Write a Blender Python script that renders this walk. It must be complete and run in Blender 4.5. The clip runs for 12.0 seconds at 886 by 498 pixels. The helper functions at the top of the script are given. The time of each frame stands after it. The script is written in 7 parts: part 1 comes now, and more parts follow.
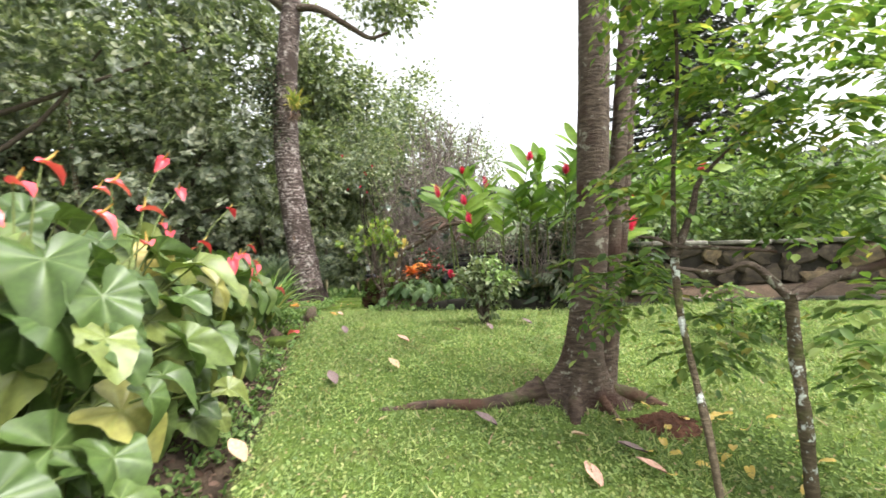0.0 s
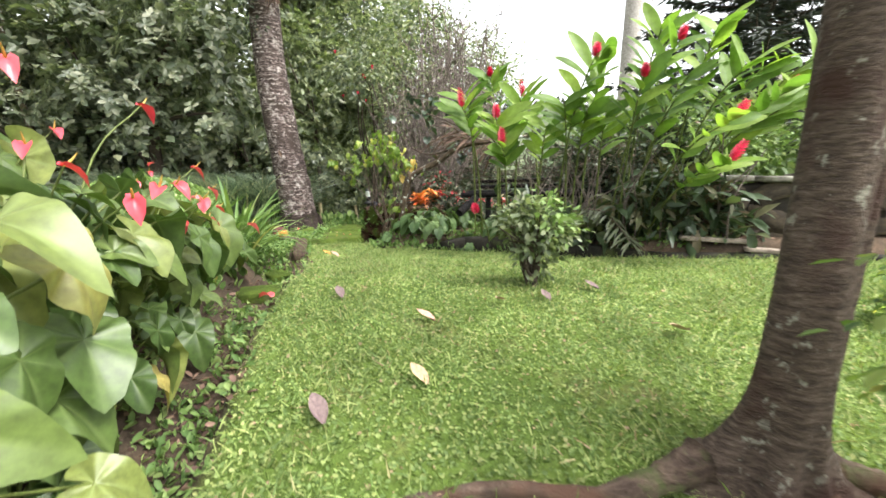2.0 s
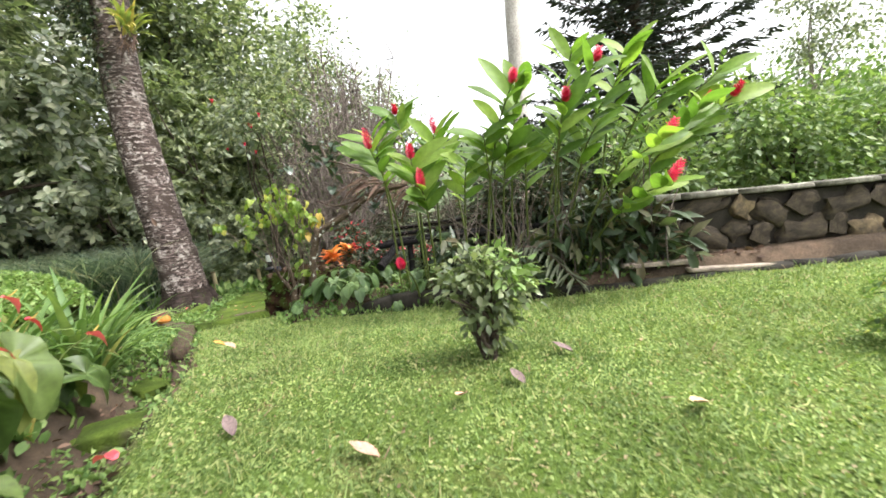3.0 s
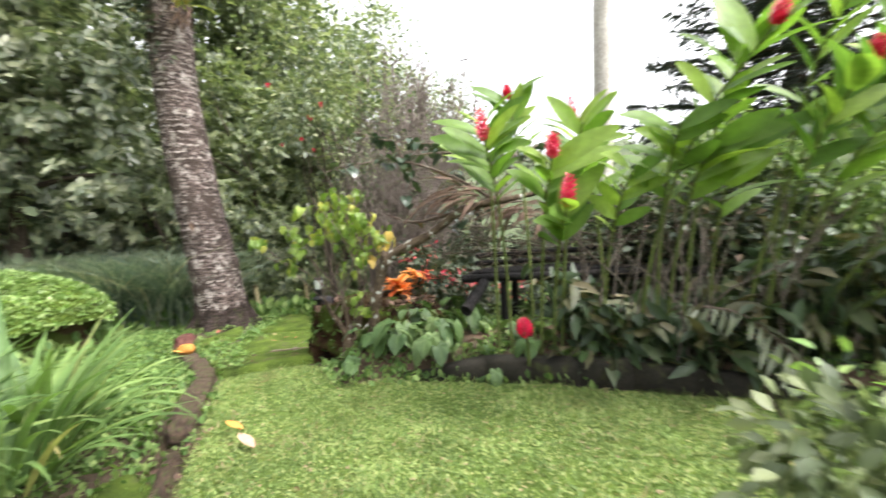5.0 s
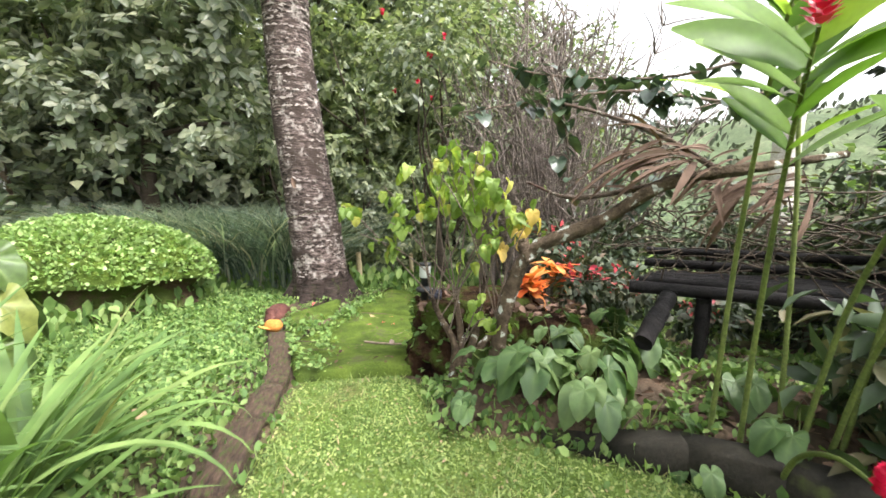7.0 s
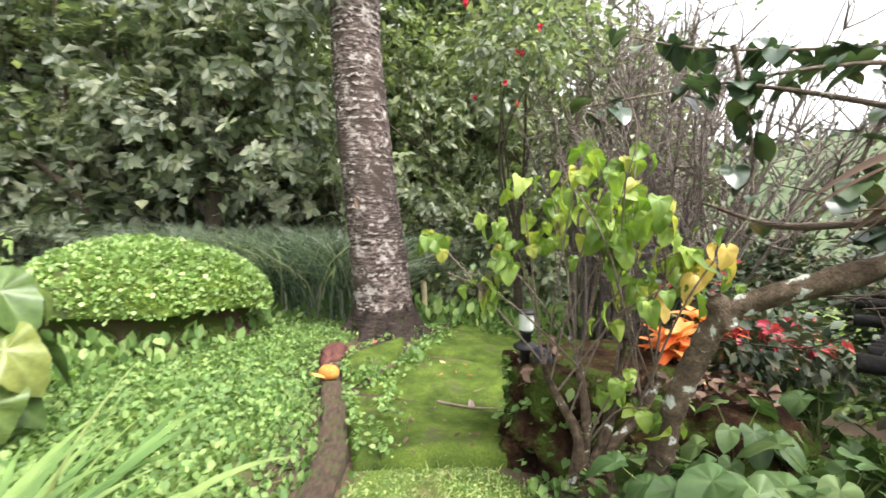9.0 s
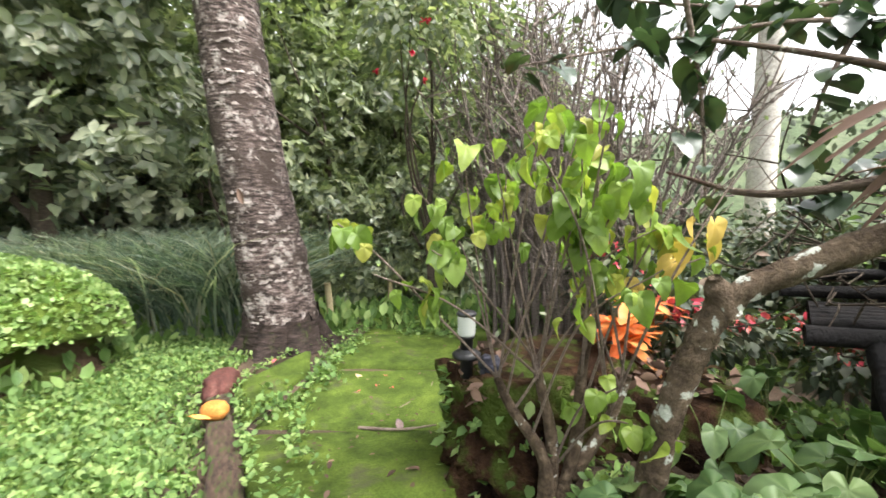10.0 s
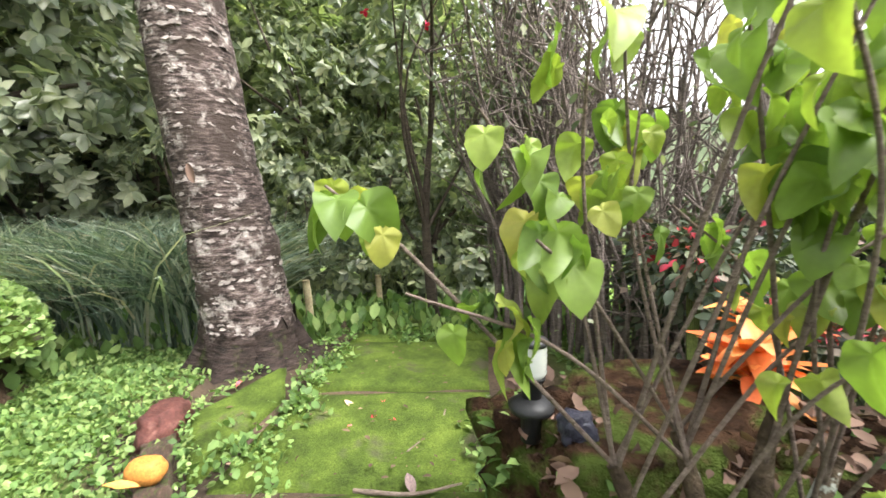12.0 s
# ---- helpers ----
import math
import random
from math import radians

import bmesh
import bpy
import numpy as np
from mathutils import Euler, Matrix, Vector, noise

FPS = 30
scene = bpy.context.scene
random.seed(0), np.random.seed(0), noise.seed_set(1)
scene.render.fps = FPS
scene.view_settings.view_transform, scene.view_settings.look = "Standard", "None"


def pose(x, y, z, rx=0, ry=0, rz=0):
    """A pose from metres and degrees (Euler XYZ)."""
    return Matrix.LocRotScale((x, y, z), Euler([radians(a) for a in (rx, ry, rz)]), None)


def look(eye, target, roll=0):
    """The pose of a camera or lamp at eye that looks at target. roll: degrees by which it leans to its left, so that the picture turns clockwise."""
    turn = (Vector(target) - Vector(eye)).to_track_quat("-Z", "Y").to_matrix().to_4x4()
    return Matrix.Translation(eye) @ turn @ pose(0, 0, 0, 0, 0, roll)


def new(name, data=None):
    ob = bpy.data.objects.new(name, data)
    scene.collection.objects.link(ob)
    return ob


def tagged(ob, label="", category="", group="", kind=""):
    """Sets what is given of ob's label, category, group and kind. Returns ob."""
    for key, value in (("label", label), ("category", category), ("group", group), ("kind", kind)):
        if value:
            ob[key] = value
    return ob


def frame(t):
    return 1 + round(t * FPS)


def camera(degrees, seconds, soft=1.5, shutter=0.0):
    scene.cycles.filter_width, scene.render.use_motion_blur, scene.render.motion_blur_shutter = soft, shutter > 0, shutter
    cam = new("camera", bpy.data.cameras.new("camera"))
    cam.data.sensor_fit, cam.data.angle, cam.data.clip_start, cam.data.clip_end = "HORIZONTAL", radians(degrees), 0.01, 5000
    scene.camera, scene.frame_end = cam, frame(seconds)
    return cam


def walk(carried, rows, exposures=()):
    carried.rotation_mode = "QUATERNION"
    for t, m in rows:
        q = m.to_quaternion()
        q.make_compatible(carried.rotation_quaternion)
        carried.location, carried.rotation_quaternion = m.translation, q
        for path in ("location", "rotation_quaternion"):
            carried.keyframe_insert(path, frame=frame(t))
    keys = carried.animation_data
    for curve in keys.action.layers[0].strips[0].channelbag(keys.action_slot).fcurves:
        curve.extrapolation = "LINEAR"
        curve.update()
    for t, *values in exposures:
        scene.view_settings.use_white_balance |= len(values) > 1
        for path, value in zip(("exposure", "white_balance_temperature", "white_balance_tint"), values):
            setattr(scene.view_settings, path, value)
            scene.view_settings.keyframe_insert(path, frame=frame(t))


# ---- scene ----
cam = camera(92.6, 12.0, soft=1.6, shutter=0.3)
SKY, SUN = 0.15, 1.5
EXPOSURES = [(0.0, 1.9), (1.0, 1.95), (2.0, 2.04), (3.0, 2.02), (5.5, 2.17), (7.5, 2.25), (9.5, 2.25), (12.0, 2.42)]
PATH = [
    (0, (-0.095, 0.217, 0.936), (-0.04, 2.216, 0.949), -1.5),
    (0.5, (-0.109, 0.528, 0.945), (0.108, 2.516, 0.948), -4.5),
    (1, (-0.185, 0.9, 0.973), (-0.026, 2.89, 0.844), -2.2),
    (1.5, (-0.28, 1.274, 0.989), (0.039, 3.224, 0.682), -1.1),
    (2, (-0.363, 1.659, 1.04), (-0.299, 3.624, 0.677), 0.3),
    (2.5, (-0.411, 2.038, 1.095), (-0.352, 4.028, 0.899), -1.5),
    (3, (-0.376, 2.482, 1.134), (0.086, 4.418, 0.936), -5.9),
    (3.2, (-0.381, 2.662, 1.171), (0.081, 4.601, 1.012), -5.5),
    (4.8, (-0.569, 4.152, 1.282), (-0.123, 6.098, 1.172), -2.7),
    (5, (-0.649, 4.296, 1.27), (-0.388, 6.275, 1.153), -2.3),
    (5.5, (-0.821, 4.615, 1.289), (-1.089, 6.593, 1.167), -0.2),
    (6, (-0.889, 4.993, 1.3), (-1.435, 6.912, 1.156), 0.4),
    (6.5, (-0.915, 5.368, 1.265), (-1.267, 7.327, 1.062), 2.5),
    (7, (-0.887, 5.747, 1.315), (-1.116, 7.716, 1.05), 1.4),
    (7.5, (-0.993, 5.964, 1.349), (-1.635, 7.846, 1.133), 1.1),
    (7.7, (-1.052, 6.032, 1.357), (-1.885, 7.84, 1.163), -0.8),
    (9.3, (-1.409, 6.753, 1.295), (-1.704, 8.726, 1.152), 0.7),
    (9.5, (-1.46, 6.852, 1.285), (-1.612, 8.842, 1.157), -0.9),
    (10, (-1.561, 7.109, 1.255), (-1.582, 9.1, 1.066), -0.4),
    (10.5, (-1.623, 7.302, 1.22), (-1.334, 9.269, 1.001), -0.1),
    (11, (-1.671, 7.547, 1.209), (-1.618, 9.539, 1.037), -0.4),
    (11.5, (-1.741, 7.766, 1.19), (-1.711, 9.753, 0.971), -0.6),
    (12, (-1.808, 7.983, 1.173), (-1.735, 9.968, 0.936), -0.6),
]
walk(cam, [(t, look(e, g, r)) for t, e, g, r in PATH], EXPOSURES)

# ---- light: bright overcast sky, very wide soft sun ----
world = bpy.data.worlds.new("overcast")
scene.world = world
world.use_nodes = True
wn, wl = world.node_tree.nodes, world.node_tree.links
sky = wn.new("ShaderNodeTexSky")
sky.sky_type, sky.sun_disc = "NISHITA", False
sky.sun_elevation, sky.sun_rotation = radians(58), radians(118)
sky.dust_density, sky.air_density = 4.0, 1.0
grey = wn.new("ShaderNodeHueSaturation")
grey.inputs["Saturation"].default_value = 0.12
grey.inputs["Value"].default_value = 1.0
wl.new(sky.outputs[0], grey.inputs["Color"])
wl.new(grey.outputs[0], wn["Background"].inputs["Color"])
wn["Background"].inputs["Strength"].default_value = SKY
sun = new("sun", bpy.data.lights.new("sun", "SUN"))
sun.data.energy, sun.data.angle, sun.data.color = SUN, radians(28), (1.0, 0.97, 0.92)
sun.matrix_world = look((0, 0, 30), (-16.5, 8.8, 0))

RNG = np.random.default_rng(7)


# ---- materials ----
def node_mat(name):
    m = bpy.data.materials.new(name)
    m.use_nodes = True
    return m, m.node_tree.nodes, m.node_tree.links, m.node_tree.nodes["Principled BSDF"]


def ramp(nodes, stops):
    r = nodes.new("ShaderNodeValToRGB")
    e = r.color_ramp.elements
    while len(e) < len(stops):
        e.new(0.5)
    for el, (p, c) in zip(e, stops):
        el.position, el.color = p, (*c, 1)
    return r


def noise_node(nodes, links, scale, detail=4, rough=0.6, coord="Object"):
    c = nodes.new("ShaderNodeTexCoord")
    n = nodes.new("ShaderNodeTexNoise")
    n.inputs["Scale"].default_value, n.inputs["Detail"].default_value, n.inputs["Roughness"].default_value = scale, detail, rough
    links.new(c.outputs[coord], n.inputs["Vector"])
    return n


def mix_rgb(nodes, links, fac, a, b, mode="MIX"):
    x = nodes.new("ShaderNodeMix")
    x.data_type, x.blend_type = "RGBA", mode
    for sock, v in ((x.inputs[0], fac), (x.inputs[6], a), (x.inputs[7], b)):
        if isinstance(v, (int, float)):
            sock.default_value = v
        elif isinstance(v, tuple):
            sock.default_value = (*v, 1)
        else:
            links.new(v, sock)
    return x.outputs[2]


def bump(nodes, links, bsdf, height, strength, dist=0.01):
    b = nodes.new("ShaderNodeBump")
    b.inputs["Strength"].default_value, b.inputs["Distance"].default_value = strength, dist
    links.new(height, b.inputs["Height"])
    links.new(b.outputs[0], bsdf.inputs["Normal"])


def surface(name, stops, scale, rough=0.85, bump_s=0.5, fine=30, dist=0.01, spots=None, spec=0.3):
    """A rough natural surface: broad colour noise, fine grain, relief, optional patches of another colour."""
    m, n, l, b = node_mat(name)
    big = noise_node(n, l, scale, 6, 0.65)
    small = noise_node(n, l, fine, 5, 0.7)
    r = ramp(n, stops)
    l.new(big.outputs[0], r.inputs[0])
    g = ramp(n, [(0.3, (0.55, 0.55, 0.55)), (0.7, (1.25, 1.25, 1.25))])
    l.new(small.outputs[0], g.inputs[0])
    c = mix_rgb(n, l, 1.0, r.outputs[0], g.outputs[0], "MULTIPLY")
    if spots:
        colour, sscale, lo, hi = spots
        sp = noise_node(n, l, sscale, 5, 0.6)
        sr = ramp(n, [(lo, (0, 0, 0)), (hi, (1, 1, 1))])
        l.new(sp.outputs[0], sr.inputs[0])
        c = mix_rgb(n, l, sr.outputs[0], c, colour)
    l.new(c, b.inputs["Base Color"])
    b.inputs["Roughness"].default_value = rough
    b.inputs["Specular IOR Level"].default_value = spec
    bump(n, l, b, small.outputs[0], bump_s, dist)
    return m


def foliage(name, stops, rough=0.45, glow=0.3, by_object=False, blotch=6.0, spec=0.4):
    """Leaves: colour varies leaf by leaf and over each leaf; light passes through them."""
    m, n, l, b = node_mat(name)
    if by_object:
        src = n.new("ShaderNodeObjectInfo").outputs["Random"]
    else:
        src = n.new("ShaderNodeNewGeometry").outputs["Random Per Island"]
    r = ramp(n, [(p, (c[0] * 1.13, c[1] * 0.94, c[2] + 0.18 * c[1])) for p, c in stops])
    l.new(src, r.inputs[0])
    big = noise_node(n, l, blotch, 3)
    g = ramp(n, [(0.3, (0.7, 0.7, 0.7)), (0.7, (1.25, 1.25, 1.25))])
    l.new(big.outputs[0], g.inputs[0])
    c = mix_rgb(n, l, 1.0, r.outputs[0], g.outputs[0], "MULTIPLY")
    if by_object:
        vein = n.new("ShaderNodeAttribute")
        vein.attribute_name = "vein"
        pale = mix_rgb(n, l, 0.4, c, (0.3, 0.38, 0.15))
        c = mix_rgb(n, l, vein.outputs["Fac"], c, pale)
    l.new(c, b.inputs["Base Color"])
    b.inputs["Roughness"].default_value = rough
    b.inputs["Specular IOR Level"].default_value = spec
    tr = n.new("ShaderNodeBsdfTranslucent")
    tint = mix_rgb(n, l, 1.0, c, (1.1, 1.25, 0.6), "MULTIPLY")
    l.new(tint, tr.inputs["Color"])
    mx = n.new("ShaderNodeMixShader")
    mx.inputs[0].default_value = glow
    l.new(b.outputs[0], mx.inputs[1])
    l.new(tr.outputs[0], mx.inputs[2])
    l.new(mx.outputs[0], n["Material Output"].inputs["Surface"])
    return m


def bark(name, stops, ring=18.0, patch=None, streak=None, rough=0.9):
    """Bark with cross rings and cracks, and pale lichen patches."""
    m, n, l, b = node_mat(name)
    c = n.new("ShaderNodeTexCoord")
    mp = n.new("ShaderNodeMapping")
    mp.inputs["Scale"].default_value = (1.0, 1.0, 4.0)
    l.new(c.outputs["Object"], mp.inputs["Vector"])
    no = n.new("ShaderNodeTexNoise")
    no.inputs["Scale"].default_value, no.inputs["Detail"].default_value, no.inputs["Roughness"].default_value = ring, 6, 0.7
    l.new(mp.outputs[0], no.inputs["Vector"])
    r = ramp(n, stops)
    l.new(no.outputs[0], r.inputs[0])
    col = r.outputs[0]
    if patch:
        colour, sc, lo, hi = patch
        pn = noise_node(n, l, sc, 5, 0.7)
        pr = ramp(n, [(lo, (0, 0, 0)), (hi, (1, 1, 1))])
        l.new(pn.outputs[0], pr.inputs[0])
        col = mix_rgb(n, l, pr.outputs[0], col, colour)
    if streak:
        colour, sc, lo, hi = streak
        pn = noise_node(n, l, sc, 4, 0.6)
        pr = ramp(n, [(lo, (0, 0, 0)), (hi, (1, 1, 1))])
        l.new(pn.outputs[0], pr.inputs[0])
        col = mix_rgb(n, l, pr.outputs[0], col, colour)
    l.new(col, b.inputs["Base Color"])
    b.inputs["Roughness"].default_value = rough
    b.inputs["Specular IOR Level"].default_value = 0.2
    bump(n, l, b, no.outputs[0], 0.9, 0.03)
    return m


G1, G2, G3 = (0.030, 0.070, 0.014), (0.065, 0.135, 0.022), (0.13, 0.22, 0.04)
M_SOIL = surface("soil", [(0.3, (0.055, 0.035, 0.022)), (0.6, (0.1, 0.068, 0.044)), (0.8, (0.16, 0.11, 0.07))], 3, 1.0, 1.0, 40, 0.03, ((0.06, 0.08, 0.02), 2.6, 0.48, 0.58), 0.1)
M_REDDIRT = surface("red_earth", [(0.3, (0.045, 0.024, 0.016)), (0.5, (0.11, 0.052, 0.034)), (0.75, (0.25, 0.12, 0.078))], 5, 1.0, 1.0, 34, 0.04, ((0.07, 0.085, 0.02), 6, 0.55, 0.62), 0.1)
M_MOSS = surface("moss", [(0.3, (0.03, 0.045, 0.012)), (0.5, (0.075, 0.112, 0.02)), (0.7, (0.13, 0.178, 0.032))], 3.2, 0.95, 1.0, 70, 0.015, ((0.075, 0.07, 0.045), 2.1, 0.58, 0.68), 0.1)
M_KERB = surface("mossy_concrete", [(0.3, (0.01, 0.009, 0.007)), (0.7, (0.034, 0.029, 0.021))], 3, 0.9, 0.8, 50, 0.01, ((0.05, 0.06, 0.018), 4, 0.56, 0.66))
M_EDGE = surface("old_brick", [(0.32, (0.03, 0.02, 0.016)), (0.52, (0.1, 0.062, 0.046)), (0.75, (0.2, 0.13, 0.095))], 6, 0.85, 1.0, 40, 0.02, ((0.07, 0.09, 0.025), 7, 0.52, 0.62))
M_STONE = surface("wall_stone", [(0.32, (0.045, 0.035, 0.025)), (0.52, (0.13, 0.095, 0.055)), (0.75, (0.24, 0.18, 0.1))], 2.5, 0.85, 0.6, 40, 0.012)
M_STONE_DARK = surface("dark_wall_stone", [(0.32, (0.02, 0.016, 0.012)), (0.52, (0.055, 0.042, 0.028)), (0.75, (0.11, 0.085, 0.05))], 3.5, 0.85, 0.7, 40, 0.012)
M_REDSTONE = surface("maroon_stone", [(0.3, (0.035, 0.012, 0.01)), (0.55, (0.1, 0.035, 0.028)), (0.75, (0.2, 0.1, 0.08))], 7, 0.8, 0.8, 40, 0.012)
M_MORTAR = surface("dark_mortar", [(0.3, (0.02, 0.017, 0.014)), (0.7, (0.05, 0.042, 0.033))], 6, 0.95, 0.8, 60)
M_CAP = surface("wall_cap", [(0.35, (0.04, 0.037, 0.03)), (0.55, (0.16, 0.15, 0.12)), (0.75, (0.42, 0.4, 0.35))], 3, 0.85, 0.5, 50, 0.01)
M_BOARD = surface("weathered_board", [(0.3, (0.13, 0.1, 0.08)), (0.7, (0.38, 0.32, 0.26))], 6, 0.8, 0.5, 60)
M_ROCK = surface("stump_rock", [(0.35, (0.012, 0.007, 0.005)), (0.52, (0.05, 0.027, 0.016)), (0.75, (0.13, 0.075, 0.045))], 5, 1.0, 1.0, 16, 0.08, ((0.06, 0.085, 0.018), 4.5, 0.49, 0.58), 0.05)
M_BARK_BIG = bark("big_trunk_bark", [(0.4, (0.02, 0.015, 0.013)), (0.51, (0.085, 0.062, 0.056)), (0.61, (0.2, 0.155, 0.142)), (0.74, (0.44, 0.39, 0.365))], 9, ((0.46, 0.41, 0.38), 6, 0.54, 0.66), ((0.05, 0.036, 0.03), 2.4, 0.5, 0.62))
M_BARK_NEAR = bark("near_trunk_bark", [(0.3, (0.03, 0.022, 0.017)), (0.5, (0.085, 0.062, 0.047)), (0.75, (0.18, 0.14, 0.11))], 14, ((0.27, 0.26, 0.21), 12, 0.59, 0.64), ((0.055, 0.03, 0.022), 2.5, 0.5, 0.62))
M_ROOT = bark("earthy_root_bark", [(0.3, (0.025, 0.017, 0.013)), (0.5, (0.075, 0.052, 0.039)), (0.75, (0.17, 0.125, 0.095))], 9, ((0.07, 0.085, 0.03), 5, 0.52, 0.64), ((0.09, 0.05, 0.034), 3, 0.5, 0.62))
M_CROOKED = surface("crooked_bark", [(0.32, (0.035, 0.024, 0.016)), (0.52, (0.11, 0.08, 0.055)), (0.72, (0.23, 0.18, 0.13))], 9, 0.95, 1.0, 38, 0.03, ((0.5, 0.52, 0.47), 9, 0.59, 0.62), 0.15)
M_DAMP = bark("damp_bark", [(0.35, (0.012, 0.009, 0.008)), (0.55, (0.04, 0.028, 0.024)), (0.75, (0.1, 0.075, 0.066))], 8, ((0.05, 0.06, 0.02), 5, 0.58, 0.68))
M_SCALE = bark("bark_scale", [(0.3, (0.09, 0.07, 0.06)), (0.7, (0.42, 0.37, 0.34))], 6)
M_TWIG_DARK = bark("grey_brown_twig", [(0.3, (0.08, 0.064, 0.056)), (0.7, (0.25, 0.205, 0.18))], 20)
M_BARK_GREY = bark("grey_bark", [(0.3, (0.08, 0.07, 0.06)), (0.7, (0.33, 0.3, 0.26))], 12, ((0.45, 0.44, 0.38), 7, 0.6, 0.7))
M_BARK_DARK = bark("dark_bark", [(0.3, (0.03, 0.023, 0.017)), (0.7, (0.11, 0.085, 0.065))], 14)
M_BARK_LICHEN = bark("lichen_bark", [(0.3, (0.045, 0.033, 0.022)), (0.55, (0.13, 0.1, 0.065)), (0.75, (0.22, 0.18, 0.12))], 22, ((0.6, 0.63, 0.58), 9, 0.56, 0.6), ((0.1, 0.12, 0.03), 5, 0.55, 0.68))
M_TWIG = bark("dry_twig", [(0.3, (0.11, 0.08, 0.065)), (0.7, (0.27, 0.21, 0.175))], 20)
M_STEM = surface("green_stem", [(0.3, (0.07, 0.1, 0.025)), (0.7, (0.16, 0.19, 0.05))], 9, 0.6, 0.2, 60)
M_PALE_POLE = surface("pale_trunk", [(0.3, (0.33, 0.3, 0.27)), (0.6, (0.48, 0.44, 0.41)), (0.8, (0.58, 0.55, 0.51))], 1.2, 0.8, 0.4, 14, 0.02)
M_LOG = surface("charred_log", [(0.3, (0.008, 0.008, 0.009)), (0.6, (0.016, 0.014, 0.014)), (0.85, (0.04, 0.034, 0.03))], 6, 0.8, 0.9, 30, 0.02, None, 0.12)
M_BAMBOO = surface("bamboo_post", [(0.3, (0.3, 0.24, 0.13)), (0.7, (0.5, 0.42, 0.26))], 6, 0.7, 0.3, 50)
M_BLACK = surface("black_plastic", [(0.3, (0.012, 0.012, 0.013)), (0.7, (0.03, 0.03, 0.032))], 8, 0.45, 0.1, 80)

F_LAWN = foliage("lawn_leaf", [(0.0, (0.095, 0.175, 0.022)), (0.4, (0.165, 0.275, 0.034)), (0.75, (0.24, 0.355, 0.052)), (0.94, (0.31, 0.395, 0.085)), (1.0, (0.34, 0.27, 0.14))], 0.6, 0.32, blotch=1.9, spec=0.25)
F_WEED = foliage("weed_leaf", [(0.0, (0.065, 0.145, 0.015)), (0.6, (0.145, 0.275, 0.03)), (1.0, (0.25, 0.39, 0.065))], 0.55, 0.36, spec=0.25)
F_CLOVER = foliage("clover_leaf", [(0.0, (0.12, 0.24, 0.02)), (0.6, (0.21, 0.37, 0.045)), (1.0, (0.32, 0.48, 0.1))], 0.45, 0.32, spec=0.45)
F_DARK = foliage("forest_leaf", [(0.0, (0.06, 0.095, 0.038)), (0.5, (0.13, 0.19, 0.072)), (0.85, (0.22, 0.29, 0.12)), (1.0, (0.3, 0.37, 0.15))], 0.4, 0.42, spec=0.6)
F_MID = foliage("tree_leaf", [(0.0, (0.07, 0.11, 0.034)), (0.5, (0.135, 0.2, 0.062)), (1.0, (0.25, 0.33, 0.11))], 0.42, 0.4, spec=0.5)
F_GREY = foliage("grey_green_leaf", [(0.0, (0.08, 0.125, 0.05)), (0.5, (0.16, 0.22, 0.095)), (1.0, (0.29, 0.36, 0.17))], 0.38, 0.32, spec=0.6)
F_BRIGHT = foliage("hedge_leaf", [(0.0, (0.07, 0.14, 0.02)), (0.5, (0.13, 0.24, 0.03)), (1.0, (0.24, 0.36, 0.06))], 0.45, 0.35)
F_SAP = foliage("sapling_leaf", [(0.0, (0.06, 0.13, 0.012)), (0.5, (0.13, 0.24, 0.02)), (0.9, (0.22, 0.33, 0.03)), (1.0, (0.36, 0.36, 0.04))], 0.5, 0.5, spec=0.3)
F_ANTH = foliage("anthurium_leaf", [(0.0, (0.038, 0.083, 0.004)), (0.45, (0.064, 0.125, 0.008)), (0.8, (0.1, 0.167, 0.012)), (0.96, (0.17, 0.23, 0.018)), (1.0, (0.42, 0.4, 0.05))], 0.4, 0.22, True, 5, 0.45)
F_GINGER = foliage("ginger_leaf", [(0.0, (0.085, 0.19, 0.0)), (0.5, (0.145, 0.285, 0.0)), (1.0, (0.235, 0.39, 0.0))], 0.45, 0.48, True, 7, 0.3)
# old low leaves; the shade under the canes is coloured into these dark greens
F_GINGER_D = foliage("old_shaded_ginger_leaf", [(0.0, (0.03, 0.06, 0.018)), (0.6, (0.055, 0.1, 0.025)), (1.0, (0.14, 0.14, 0.05))], 0.4, 0.25)
F_LILY = foliage("strap_leaf", [(0.0, (0.085, 0.18, 0.02)), (0.6, (0.145, 0.275, 0.03)), (0.93, (0.22, 0.35, 0.05)), (1.0, (0.42, 0.4, 0.11))], 0.5, 0.36, True, 5, 0.3)
F_TALL = foliage("tall_grass_blade", [(0.0, (0.06, 0.12, 0.055)), (0.5, (0.14, 0.23, 0.12)), (0.9, (0.34, 0.45, 0.25)), (1.0, (0.42, 0.42, 0.22))], 0.5, 0.3)
F_HEART = foliage("heart_leaf", [(0.0, (0.11, 0.215, 0.0)), (0.5, (0.175, 0.31, 0.0)), (0.85, (0.26, 0.39, 0.0)), (1.0, (0.38, 0.42, 0.02))], 0.42, 0.45, True, 14, 0.35)
F_BROAD = foliage("broad_leaf", [(0.0, (0.04, 0.095, 0.012)), (0.6, (0.075, 0.155, 0.02)), (1.0, (0.13, 0.225, 0.035))], 0.48, 0.25, True, 9, 0.4)
